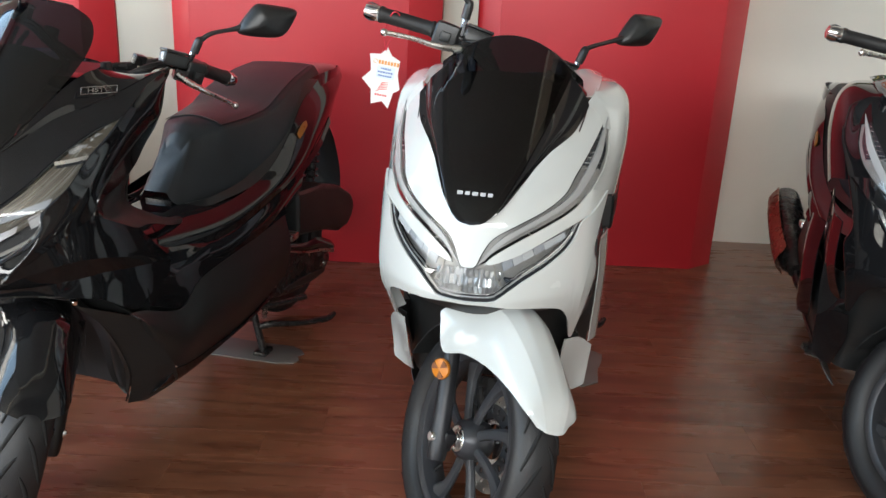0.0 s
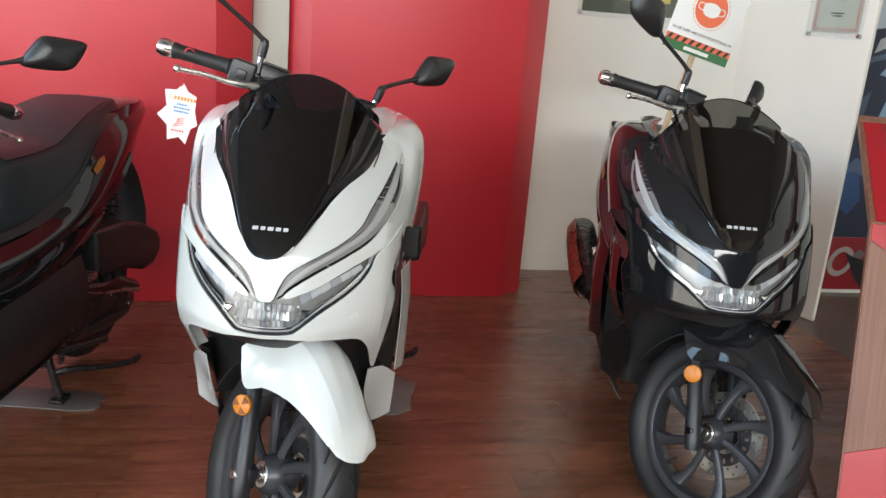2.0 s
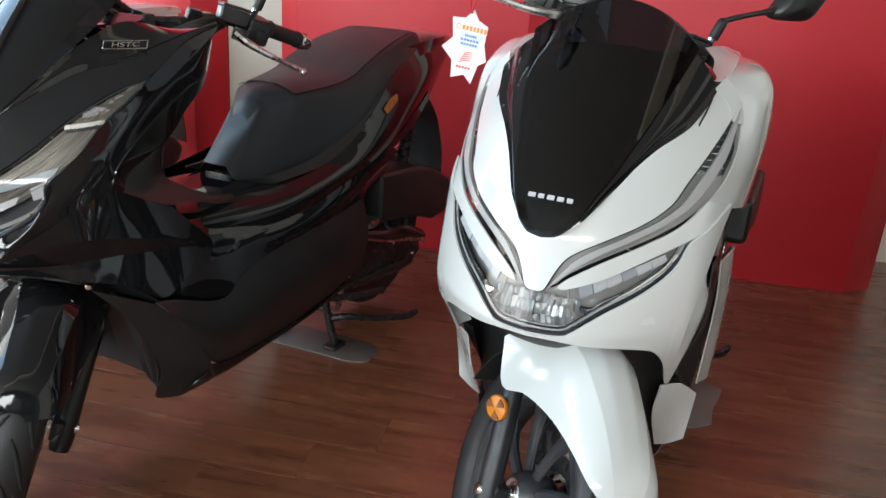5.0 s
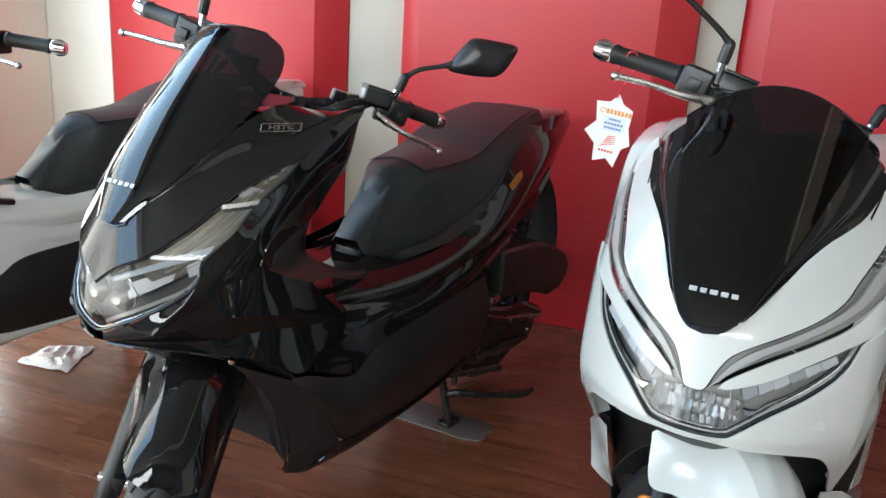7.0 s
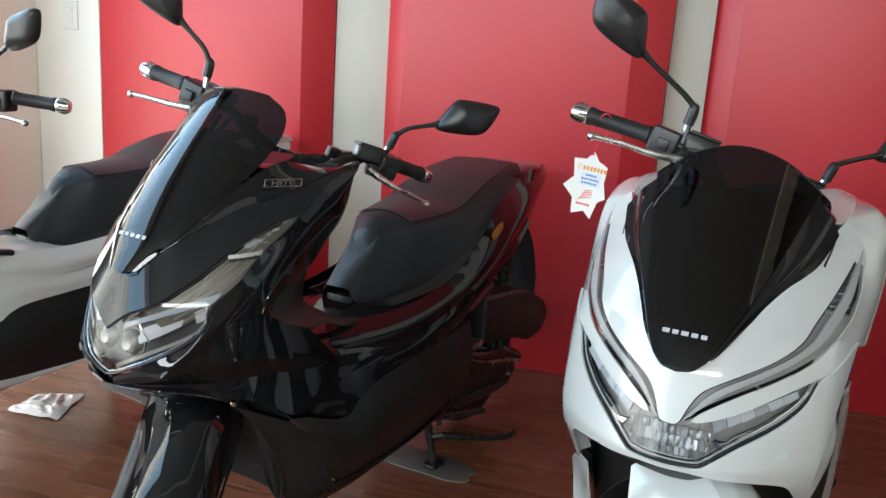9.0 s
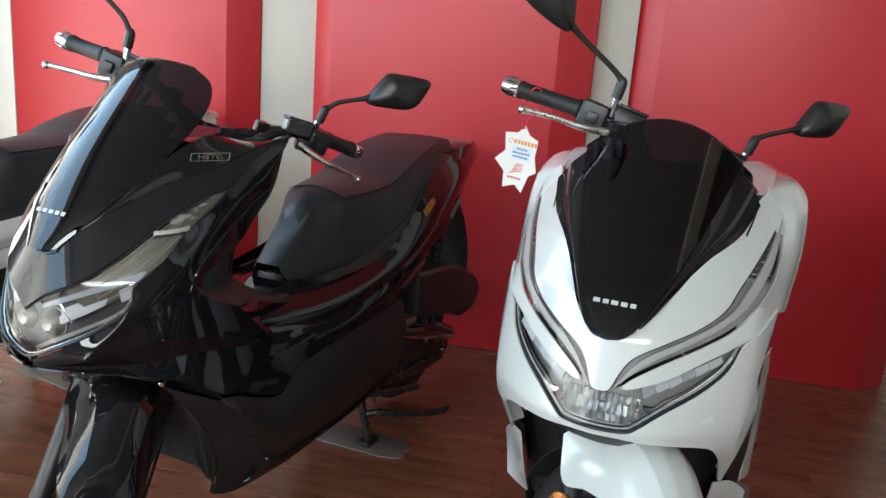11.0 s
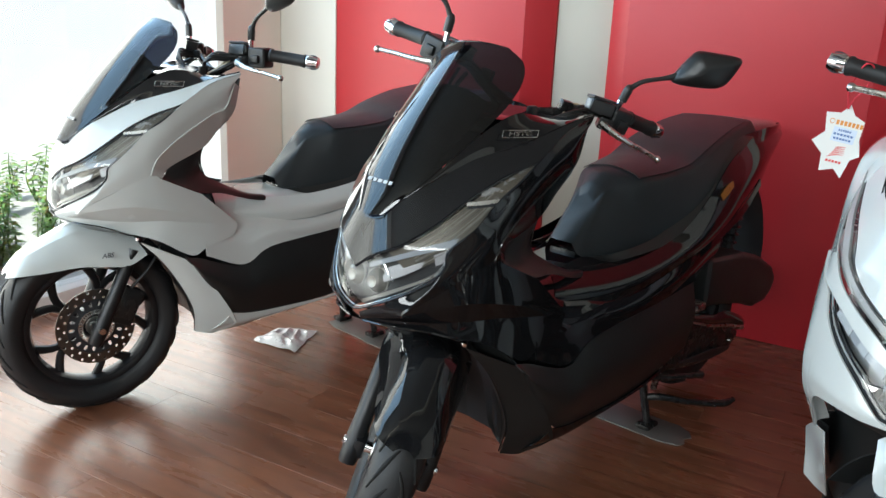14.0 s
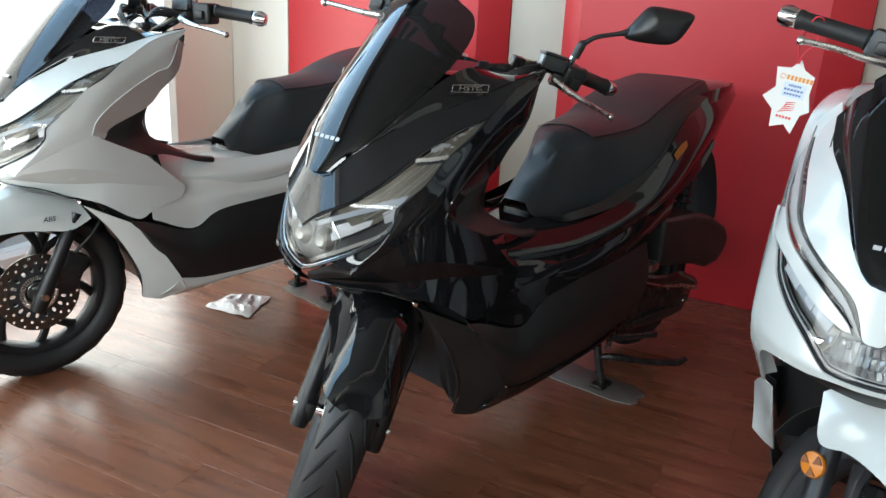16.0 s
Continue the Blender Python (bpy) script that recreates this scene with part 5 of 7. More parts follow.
        tock = [(0.074, 0.634), (0.088, 0.634), (0.104, 0.645), (0.135, 0.663), (0.168, 0.69), (0.186, 0.718)]
        part("dark_insert", strip(f, tick, [(x + 0.013, z - 0.024) for x, z in tock], 24, 4, 0.020, 0.002, s), LAMP_DARK, house)
        part("chrome_blade", strip(f, tick, tock, 24, 3, 0.012, 0.006, s), CHROME, house)
        part("chrome_blade", line_tube(f, [(0.05, 0.668), (0.056, 0.645), (0.07, 0.624)], 0.002, 0.010, s, 8), LAMP_SILVER, house)
    part("chrome_edge", line_tube(f, [(x * 0.962, z + 0.0085) for x, z in A_LAMP_LOW], 0.0011, 0.005, 1, 40, True), LAMP_DARK, house, "dark line inside the lamp border")
    band = [(x * 0.985, z + 0.003) for x, z in A_LAMP_LOW]
    part("chrome_band", strip(f, [(x * 0.955, z + 0.0095) for x, z in A_LAMP_LOW], [(x * 0.966, z + 0.008) for x, z in A_LAMP_LOW], 40, 3, 0.009, 0.002, both=True), SATIN, house, "silver inner lamp band")
    part("pale_band", strip(f, [(x * 0.974, z + 0.0058) for x, z in A_LAMP_LOW], band, 40, 3, 0.006, 0.002, both=True), GUIDE, house, "pale lamp border")
    part("lens", strip(f, A_LAMP_TOP, A_LAMP_LOW, 40, 8, 0.002, 0.0, both=True), LENS, house, "clear lens")
    part("seal", line_tube(f, A_LAMP_LOW, 0.0016, 0.002, 1, 40, True), LAMP_DARK, house)
    part("valance", strip(f, [(0, 0.588), (0.08, 0.585), (0.16, 0.565)], [(0, 0.54), (0.08, 0.545), (0.15, 0.545)], 14, 5, 0.05, 0.003, both=True), MATTE, root)
    # windscreen, proud of the gloss black garnish at its sides
    fx = [-0.1445 + 0.289 * k / 40 for k in range(41)]

    def low(x):
        a = abs(x)
        for (x0, z0), (x1, z1) in zip(A_PANE, A_PANE[1:]):
            if a <= x1:
                return z0 + (z1 - z0) * (a - x0) / (x1 - x0)
        return A_PANE[-1][1]
    ws = bmesh.new()
    grid = []
    for x in fx:
        zt = 1.084 - 3.05 * x * x
        zb = min(low(x) - 0.001, zt - 0.002)
        grid.append([ws.verts.new(screen_a(x, zb + (zt - zb) * j / 16, -0.009)) for j in range(17)])
    for a, b in zip(grid, grid[1:]):
        for j in range(16):
            ws.faces.new((a[j], b[j], b[j + 1], a[j + 1]))
    for s in (1, -1):
        ga, gb = resample(A_PANE[1:], 16), resample(A_SCREEN[1:] + [(0.187, 0.955)], 16)
        g0 = [tuple(screen_a(max(x - 0.012, 0.0), z, 0.002)) for x, z in ga]
        g1 = [tuple(screen_a(x * 0.55 + u * 0.45, z * 0.55 + v * 0.45, -0.004)) for (x, z), (u, v) in zip(ga, gb)]
        g2 = [tuple(screen_a(x * 0.3 + u * 0.7, z * 0.3 + v * 0.7, 0.006)) for (x, z), (u, v) in zip(ga, gb)]
        g3 = [tuple(screen_a(x, z, 0.001)) for x, z in gb]
        part("screen_side", sheet([g0, g1, g2, g3], 16, 30, s), BLACK_TRIM, root, "gloss black garnish beside the windscreen", 40)
    scr = part("windscreen", ws, screen_mat, root, "dark smoked windscreen")
    rim = tube([screen_a(x, 1.084 - 3.05 * x * x, -0.009) for x in fx], 0.0016, 6)
    part("screen_rim", rim, BLACK_TRIM, scr)
    back = strip(screen_a, [(-0.12, 0.905), (-0.08, 0.84), (-0.045, 0.785), (0, 0.765), (0.045, 0.785), (0.08, 0.84), (0.12, 0.905)], [(-0.145, 0.965), (-0.1, 1.0), (-0.05, 1.01), (0, 1.012), (0.05, 1.01), (0.1, 1.0), (0.145, 0.965)], 30, 10, 0.022, 0.003)
    part("screen_backing", back, MATTE, root, "black panel behind the windscreen")
    c = screen_a(0, 0.803, -0.0105)
    bars([0.0115, 0.0095, 0.0115, 0.0105, 0.0095], 0.0074, 0.0046, facing(c, (0, -1, 0.75)), INK_WHITE, scr, "badge")


def build_front_b(root, paint):
    f = front_b
    for s in (1, -1):
        # main panel under the lamp, swept back to the leg opening
        e0 = [(0.02, -0.079, 0.603), (0.08, -0.06, 0.633), (0.148, 0.0, 0.684), (0.163, 0.027, 0.742), (0.188, 0.07, 0.787), (0.2, 0.112, 0.832), (0.211, 0.16, 0.862), (0.216, 0.213, 0.905), (0.213, 0.30, 0.955), (0.206, 0.395, 0.978)]
        e1 = [(0.02, -0.078, 0.594), (0.1, -0.05, 0.61), (0.124, -0.04, 0.628), (0.166, 0.035, 0.674), (0.192, 0.122, 0.715), (0.2, 0.137, 0.757), (0.206, 0.197, 0.81), (0.209, 0.298, 0.871), (0.208, 0.342, 0.889), (0.204, 0.372, 0.955)]
        part("side_cowl", sheet([e0, swell(e0, e1, 0.004), e1], 14, 48, s), paint, root, "", 40)
        # lower cowl: facets that meet in creases running back from the beak
        q0 = [(0.02, -0.078, 0.594), (0.1, -0.05, 0.609), (0.124, -0.04, 0.627), (0.166, 0.035, 0.673), (0.19, 0.12, 0.714), (0.191, 0.153, 0.7), (0.19, 0.21, 0.672), (0.187, 0.273, 0.642)]
        q1 = [(0.02, -0.076, 0.592), (0.1, -0.048, 0.606), (0.128, -0.03, 0.618), (0.172, 0.06, 0.629), (0.186, 0.125, 0.62), (0.193, 0.193, 0.603), (0.193, 0.28, 0.577), (0.187, 0.376, 0.547)]
        q2 = [(0.02, -0.072, 0.588), (0.096, -0.038, 0.596), (0.138, 0.026, 0.588), (0.16, 0.09, 0.582), (0.178, 0.16, 0.578), (0.188, 0.22, 0.568), (0.191, 0.3, 0.553), (0.188, 0.381, 0.535)]
        q3 = [(0.02, -0.066, 0.583), (0.088, -0.04, 0.583), (0.13, 0.012, 0.572), (0.157, 0.07, 0.55), (0.182, 0.14, 0.523), (0.197, 0.228, 0.47), (0.199, 0.279, 0.489), (0.193, 0.363, 0.507)]
        part("lower_cowl", facets([q0, q1, q2, q3], 40, s), paint, root, "", 12)
        # the cowl's edge turned in along the leg opening
        w0 = [(0.204, 0.374, 0.955), (0.208, 0.342, 0.889), (0.209, 0.298, 0.871), (0.206, 0.197, 0.81), (0.2, 0.137, 0.757), (0.192, 0.122, 0.715)]
        w1 = [(0.183, 0.398, 0.943), (0.174, 0.383, 0.87), (0.169, 0.334, 0.82), (0.165, 0.29, 0.774), (0.172, 0.184, 0.729), (0.184, 0.157, 0.701)]
        part("cowl_return", sheet([w0, w1], 5, 30, s), paint, root, "", 40)
        part("fairing_bolt", moved(lathe([(-0.006, 0.0), (-0.006, 0.006), (0.005, 0.006), (0.007, 0.0045), (0.007, 0.0)], 14, axis="z"), facing((0.15 * s, 0.092, 0.531), (0.75 * s, -0.6, -0.1))), CHROME, root)
        ch = [[(0.02, -0.07, 0.582), (0.09, -0.048, 0.582), (0.14, 0.002, 0.574), (0.168, 0.06, 0.549)], [(0.02, -0.03, 0.56), (0.085, -0.01, 0.558), (0.13, 0.05, 0.548), (0.155, 0.11, 0.535)]]
        part("chin", sheet(ch, 6, 18, s), BLACK_TRIM, root)
        duct = [[(0.0, 0.13, 0.56), (0.08, 0.125, 0.555), (0.14, 0.13, 0.545), (0.19, 0.21, 0.47)], [(0.0, 0.24, 0.42), (0.08, 0.23, 0.42), (0.13, 0.215, 0.42), (0.19, 0.27, 0.40)], [(0.0, 0.285, 0.24), (0.08, 0.28, 0.24), (0.12, 0.27, 0.24), (0.175, 0.33, 0.25)]]
        part("duct_panel", sheet(duct, 14, 16, s), MATTE, root, "matte black inner fairing")
        uf = [(0.11, 0.13, 0.53), (0.1, 0.185, 0.462), (0.09, 0.228, 0.39), (0.08, 0.258, 0.31), (0.08, 0.27, 0.262), (0.11, 0.272, 0.222)]
        fo = [(0.152, 0.1, 0.52), (0.166, 0.15, 0.462), (0.167, 0.198, 0.388), (0.16, 0.237, 0.31), (0.148, 0.251, 0.264), (0.128, 0.258, 0.208)]
        fi = [(0.199, 0.212, 0.461), (0.203, 0.264, 0.402), (0.206, 0.314, 0.325), (0.203, 0.35, 0.262), (0.188, 0.36, 0.226), (0.146, 0.308, 0.196)]
        part("under_fairing", sheet([uf, swell(uf, fo, 0.0, 0.012), [(p[0] - 0.003, p[1] + 0.001, p[2]) for p in fo]], 9, 26, s), MATTE, root)
        part("lower_fin", sheet([fo, swell(fo, fi, 0.004), fi], 10, 30, s), paint if paint is PEARL else MATTE, root, "", 40)
        i0 = [(0.172, 0.186, 0.728), (0.164, 0.284, 0.771), (0.15, 0.282, 0.727), (0.142, 0.302, 0.69), (0.14, 0.36, 0.655), (0.138, 0.435, 0.62), (0.13, 0.502, 0.604)]
        i1 = [(0.178, 0.166, 0.705), (0.174, 0.2, 0.692), (0.17, 0.24, 0.68), (0.164, 0.285, 0.667), (0.158, 0.35, 0.647), (0.15, 0.435, 0.616), (0.142, 0.504, 0.6)]
        i2 = [(0.19, 0.153, 0.698), (0.188, 0.2, 0.675), (0.186, 0.24, 0.657), (0.18, 0.285, 0.643), (0.17, 0.345, 0.635), (0.155, 0.44, 0.602), (0.142, 0.504, 0.586)]
        part("inner_panel", sheet([i0, i1, i2], 10, 30, s), MATTE, root, "matte black leg shield edge")
        # painted cowl above the lamp, then the black garnish up to the screen
        lo3 = [tuple(f(x, z + 0.002)) for x, z in ((0.0, 0.690), (0.042, 0.722), (0.093, 0.749), (0.131, 0.790), (0.157, 0.831), (0.175, 0.858), (0.190, 0.880), (0.213, 0.903))] + [(0.213, 0.30, 0.955), (0.206, 0.395, 0.978)]
        hi3 = [tuple(f(x, z)) for x, z in ((0.0, 0.80), (0.025, 0.802), (0.055, 0.82), (0.08, 0.846), (0.103, 0.874), (0.125, 0.9))] + [(0.15, 0.165, 0.918), (0.178, 0.22, 0.936), (0.198, 0.31, 0.964), (0.204, 0.392, 0.981)]
        part("front_cowl", sheet([lo3, hi3], 10, 44, s), paint, root, "", 30)
        g0 = [(p[0], p[1] + 0.001, p[2] + 0.002) for p in hi3[1:]]
        g1 = [(0.034, -0.028, 0.806), (0.06, 0.0, 0.834), (0.082, 0.03, 0.862), (0.1, 0.07, 0.895), (0.116, 0.12, 0.935), (0.13, 0.17, 0.968), (0.14, 0.228, 0.987), (0.143, 0.31, 0.972), (0.148, 0.39, 0.957)]
        ug = part("upper_garnish", sheet([g0, swell(g0, g1, 0.002), g1], 10, 34, s), BLACK_TRIM, root, "gloss black garnish under the bars", 30)
        pl = facing((0.173 * s, 0.197, 0.954), (0.77 * s, -0.40, 0.49))
        lean = Matrix(((1, 0.35, 0, 0), (0, 1, 0, 0), (0, 0, 1, 0), (0, 0, 0, 1)))
        edge = [(x * w, z * h) for x, z in ((-1, -1), (1, -1), (1, 1), (-1, 1)) for w, h in ((0.037, 0.0072),)]
        plate = None
        for (x0, z0), (x1, z1) in zip(edge, edge[1:] + edge[:1]):
            plate = tube([(x0, z0, 0.001), (x1, z1, 0.001)], 0.0009, 6, bm=plate)
        part("badge_frame", moved(plate, pl @ lean), SATIN, ug, "silver badge outline")
        letters("HSTC", 0.0125, pl @ lean @ Matrix.Translation((0, 0, 0.0008)) @ Matrix.Diagonal((1.55, 0.95, 1, 1)), SATIN, ug, "lettering")
        low = [(0.1, 0.695), (0.12, 0.705), (0.14, 0.722), (0.161, 0.742), (0.187, 0.787), (0.198, 0.832), (0.208, 0.862), (0.213, 0.9)]
        up2 = [(0.06, 0.728), (0.093, 0.746), (0.112, 0.765), (0.131, 0.787), (0.157, 0.828), (0.175, 0.855), (0.190, 0.877), (0.211, 0.9)]
        dr = part("running_light", strip(f, up2, low, 36, 6, 0.016, 0.003, s), LAMP_BROWN, root, "clear daytime running light strip")
        for k, r in enumerate((0.0009, 0.0007, 0.0016, 0.0007, 0.0009, 0.0022, 0.0008, 0.0012)):
            t = (k + 0.8) / 8.6
            q = [(a[0] * (1 - t) + b[0] * t, a[1] * (1 - t) + b[1] * t) for a, b in zip(up2[1:6], low[1:6])]
            part("light_guide", line_tube(f, q, r, 0.012, s, 20), LAMP_SILVER if k % 3 else LAMP_MID, dr)
        rng = random.Random(11)
        tips = bmesh.new()
        for k in range(16):
            u, v = rng.uniform(0.05, 0.95), rng.uniform(0.1, 0.9)
            x, z = 0.164 + 0.036 * u + 0.028 * v * (1 - u), 0.84 + 0.045 * u + 0.006 * v
            w = rng.uniform(0.004, 0.008)
            c = [f(x + w * math.cos(a) * 1.3, z + w * math.sin(a), 0.01 + rng.uniform(-0.003, 0.004)) for a in (0.4, 2.5, 4.4)]
            tips.faces.new([tips.verts.new((p.x * s, p.y, p.z)) for p in c])
        shell(tips, 0.001)
        tagged(part("tip_facet", tips, LAMP_CRYSTAL, dr, "faceted chrome indicator reflector", None), kind="stuff")
        part("chrome_bar", strip(f, [(0.156, 0.83), (0.175, 0.833), (0.195, 0.838)], [(0.158, 0.823), (0.176, 0.826), (0.197, 0.831)], 8, 3, 0.005, 0.003, s), SATIN, dr)
        part("dark_bar", strip(f, [(0.158, 0.822), (0.198, 0.83)], [(0.159, 0.817), (0.198, 0.825)], 6, 3, 0.009, 0.003, s), LAMP_DARK, dr)
        lens_low = B_LAMP_LOW + B_DRL_LOW[1:]
        head = part("headlamp", strip(f, resample(B_TOP, 24), resample(lens_low, 24), 44, 9, 0.036, 0.003, s), LAMP_MID, root, "clear headlamp with chrome reflectors")
        part("reflector_bowl", lamp_bowl(None, f, 0.03 * s, 0.664, 0.027, 0.022), LAMP_SILVER, head, "round chrome reflector")
        # a long ridged reflector, then a small one at the corner
        for hi, lo, off in ((((0.054, 0.694), (0.09, 0.712), (0.126, 0.73)), ((0.058, 0.684), (0.091, 0.701), (0.124, 0.719)), 0.02), (((0.058, 0.684), (0.091, 0.701), (0.124, 0.719)), ((0.062, 0.67), (0.093, 0.687), (0.121, 0.706)), 0.014), (((0.134, 0.731), (0.145, 0.738), (0.154, 0.743)), ((0.139, 0.711), (0.146, 0.715), (0.151, 0.721)), 0.018)):
            part("reflector_wedge", strip(f, hi, lo, 12, 4, off, 0.005, s), REFLECTOR, head, "ridged chrome reflector")
        part("lamp_divider", line_tube(f, [(0.06, 0.705), (0.07, 0.69), (0.081, 0.675)], 0.0016, 0.009, s, 8), CHROME, head)
        part("frosted_band", strip(f, [(0.03, 0.703), (0.084, 0.728), (0.125, 0.747), (0.163, 0.764)], [(0.03, 0.694), (0.086, 0.718), (0.128, 0.736), (0.16, 0.748)], 20, 4, 0.013, 0.006, s), LAMP_CLEAR, head, "pale frosted lamp band")
        part("lamp_edge", strip(f, [(0.02, 0.628), (0.06, 0.648), (0.1, 0.669), (0.139, 0.694), (0.156, 0.724)], [(0.02, 0.621), (0.06, 0.64), (0.1, 0.662), (0.143, 0.69), (0.159, 0.722)], 24, 3, 0.013, 0.003, s), LAMP_SILVER, head)
        part("lamp_edge", line_tube(f, [(x * 0.97, z + 0.004) for x, z in B_LAMP_LOW], 0.0014, 0.007, s, 30), SATIN, head)
        part("lens", strip(f, resample(B_TOP, 24), resample(lens_low, 24), 44, 9, 0.002, 0.0, s), LENS, head, "clear lens")
        part("seal", line_tube(f, lens_low, 0.0022, 0.001, s, 44), LAMP_DARK, head)
        part("seal", line_tube(f, B_TOP, 0.0018, 0.001, s, 44), LAMP_DARK, head)
    cen = [(-0.045, 0.795), (0.005, 0.87), (0.075, 0.955), (0.155, 1.04), (0.203, 1.088), (0.23, 1.109), (0.245, 1.12)]
    sid = [(0.036, -0.03, 0.797), (0.085, 0.03, 0.862), (0.115, 0.105, 0.925), (0.134, 0.18, 0.985), (0.139, 0.236, 1.04), (0.128, 0.255, 1.083), (0.086, 0.258, 1.11)]
    rows = []
    for k in (-1.0, -0.75, -0.4, 0.0, 0.4, 0.75, 1.0):
        rows.append([(k * sx, yc + (sy - yc) * k * k - 0.006, zc + (sz - zc) * k * k) for (yc, zc), (sx, sy, sz) in zip(cen, sid)])
    scr = part("windscreen", surface(rows, 31, 34), SMOKE, root, "dark smoked windscreen")
    part("screen_rim", tube([tuple(r[-1]) for r in rows], 0.0016, 6, 24), BLACK_TRIM, scr)
    back = [[(x, y + 0.024, z - 0.006) for x, y, z in r[:4]] for r in rows[1:-1]]
    part("screen_backing", surface(back, 20, 20), MATTE, root, "black panel behind the windscreen")
    bars([0.0115, 0.0095, 0.0115, 0.0105, 0.0095], 0.0074, 0.0046, facing((0, -0.0125, 0.855), (0, -1, 0.75)), INK_WHITE, scr, "badge")
    part("trim_strip", strip(f, [(0, 0.793), (0.02, 0.793), (0.036, 0.798)], [(0, 0.785), (0.02, 0.786), (0.038, 0.792)], 12, 3, -0.003, 0.003, both=True), BLACK_TRIM, root)


def scooter(kind, x, y, yaw, steer, paint, label, screen_mat=None, folded=0):
    root = empty("scooter", None, label=label, category="scooter", group="scooters on display")
    turn = steering(steer)
    if kind == "a":
        build_front_a(root, paint, screen_mat)
    else:
        build_front_b(root, paint)
    build_wheel(root, "front_wheel", Vector((0, 0, 0.258)), 0.258, 0.1, 0.187, RIM_GREY if kind == "a" else RIM_BLACK, 8 if kind == "a" else 5, 1, turn, True)
    build_fork(root, turn, kind, paint)
    build_fender(root, turn, kind, paint)
    build_bars(root, turn, kind, folded)
    build_shield(root, kind, paint)
    build_seat(root)
    build_rear(root, kind, paint)
    root.matrix_world = pose(x, y, 0, 0, 0, yaw)
    return root


scooter("a", 0.057, 1.544, -13.0, 41.6, PEARL, "pearl white scooter with dark smoked windscreen on its centre stand", SMOKE, 13)
scooter("a", 1.164, 1.682, -14.7, 39.3, GLOSS_BLACK, "gloss black scooter with a bronze muffler shield on its centre stand", SMOKE_LIGHT, 38)
scooter("b", -0.922, 1.499, -15.0, 45.2, GLOSS_BLACK, "gloss black scooter with smoked windscreen and matte side covers")
scooter("b", -2.02, 1.622, -17.3, -3.6, PEARL, "pearl white scooter with black floor covers beside the window")

# ---- openings and the outside ----
PILASTER = painted("grey_cream_paint", (0.51, 0.48, 0.405), 0.65, vary=0.04, depth=0.15)
for x0, x1, y in ((-1.3785, -1.1325, 3.445), (-0.0465, 0.0995, 3.49)):
    structure("pilaster", box(x0, x1, y, BACK - 0.001, -0.005, HIGH - 0.001, 0.006), PILASTER, "grey cream painted pilaster between red panels", "pilaster", 30)


def window_wall(name, along, start, end, fixed, posts, label, frame_mat):
    """A glazed wall: sill, head, posts and panes. along 'y' or 'x'; fixed: the wall's other coordinate."""
    def b(a0, a1, d0, d1, z0, z1, bevel=0.006):
        return box(fixed + d0, fixed + d1, a0, a1, z0, z1, bevel) if along == "y" else box(a0, a1, fixed + d0, fixed + d1, z0, z1, bevel)
    root = empty(name, None, label=label, category="window", kind="structure")
    part("window_sill", b(start, end, -0.12, 0.0, -0.01, 0.07), frame_mat, root)
    part("window_head", b(start, end, -0.12, 0.0, 2.62, HIGH), frame_mat, root)
    for p in posts:
        part("window_post", b(p - 0.03, p + 0.03, -0.1, -0.02, 0.07, 2.62), frame_mat, root)
    edges = [start] + list(posts) + [end]
    for p, q in zip(edges, edges[1:]):
        ob = part("pane", b(p + 0.03, q - 0.03, -0.063, -0.057, 0.07, 2.62, 0.0), PANE, root)
        ob.visible_shadow = False
    return root


window_wall("window_1", "y", FRONT, 2.95, LEFT, (-2.1, -0.8, 0.5, 1.6), "floor-length side window with white frames onto greenery", WINDOW_FRAME)
# window_2 closes the unseen front; its frame is dark to dim mirrored bands
window_wall("window_2", "x", LEFT, 3.4, FRONT, (-1.5, -0.2, 1.1, 2.3), "unseen glazed shop front, its dark posts set to dim reflections", painted("bronze_anodised_frame", (0.06, 0.05, 0.042), 0.4, metal=0.4, vary=0.1))
structure("wall_south", box(3.4, RIGHT + 0.15, FRONT - 0.15, FRONT, -0.01, HIGH), painted("grey_inner_wall", (0.3, 0.29, 0.28), 0.8, vary=0.05), "plain grey wall beside the shop front", "wall")
# out of view: this slab is added to block direct sun
structure("canopy", box(LEFT - 1.0, RIGHT + 0.2, FRONT - 1.8, FRONT - 0.14, HIGH - 0.05, HIGH + 0.12), CEIL, "unseen flat canopy added over the shop front to block the sun", "canopy")
structure("ground", box(-60, 60, -60, 60, -0.3, -0.125), OUT_GROUND, "pale concrete yard outside the windows", "ground")
# unseen dark slab, added to darken what the black paint mirrors
structure("road", box(-60, 60, -16, -3.9, -0.2, -0.119), painted("asphalt", (0.045, 0.045, 0.047), 0.85, vary=0.3, depth=0.4), "unseen dark asphalt added before the shop to dim reflections", "road")
structure("garden_wall", box(-7.2, -7.0, -12, 12, -0.13, 4.2), OUT_WALL, "sunlit white rendered wall across the yard", "wall")
# never in view: a plain block, dark so that glossy fronts mirror little light
structure("street_front", box(-14, 16, -16.3, -16, -0.13, 6.5), painted("grey_street_front", (0.12, 0.115, 0.105), 0.9, vary=0.3), "unseen plain grey street front, kept dark to dim reflections", "wall")

LEAF = material("leaf", (0.09, 0.2, 0.035), 0.5)
_n = LEAF.node_tree
_info = _n.nodes.new("ShaderNodeNewGeometry")
set_color(LEAF, ramp(LEAF, _info.outputs["Random Per Island"], [(0.0, (0.16, 0.27, 0.06)), (0.5, (0.27, 0.4, 0.12)), (1.0, (0.4, 0.52, 0.22))]))
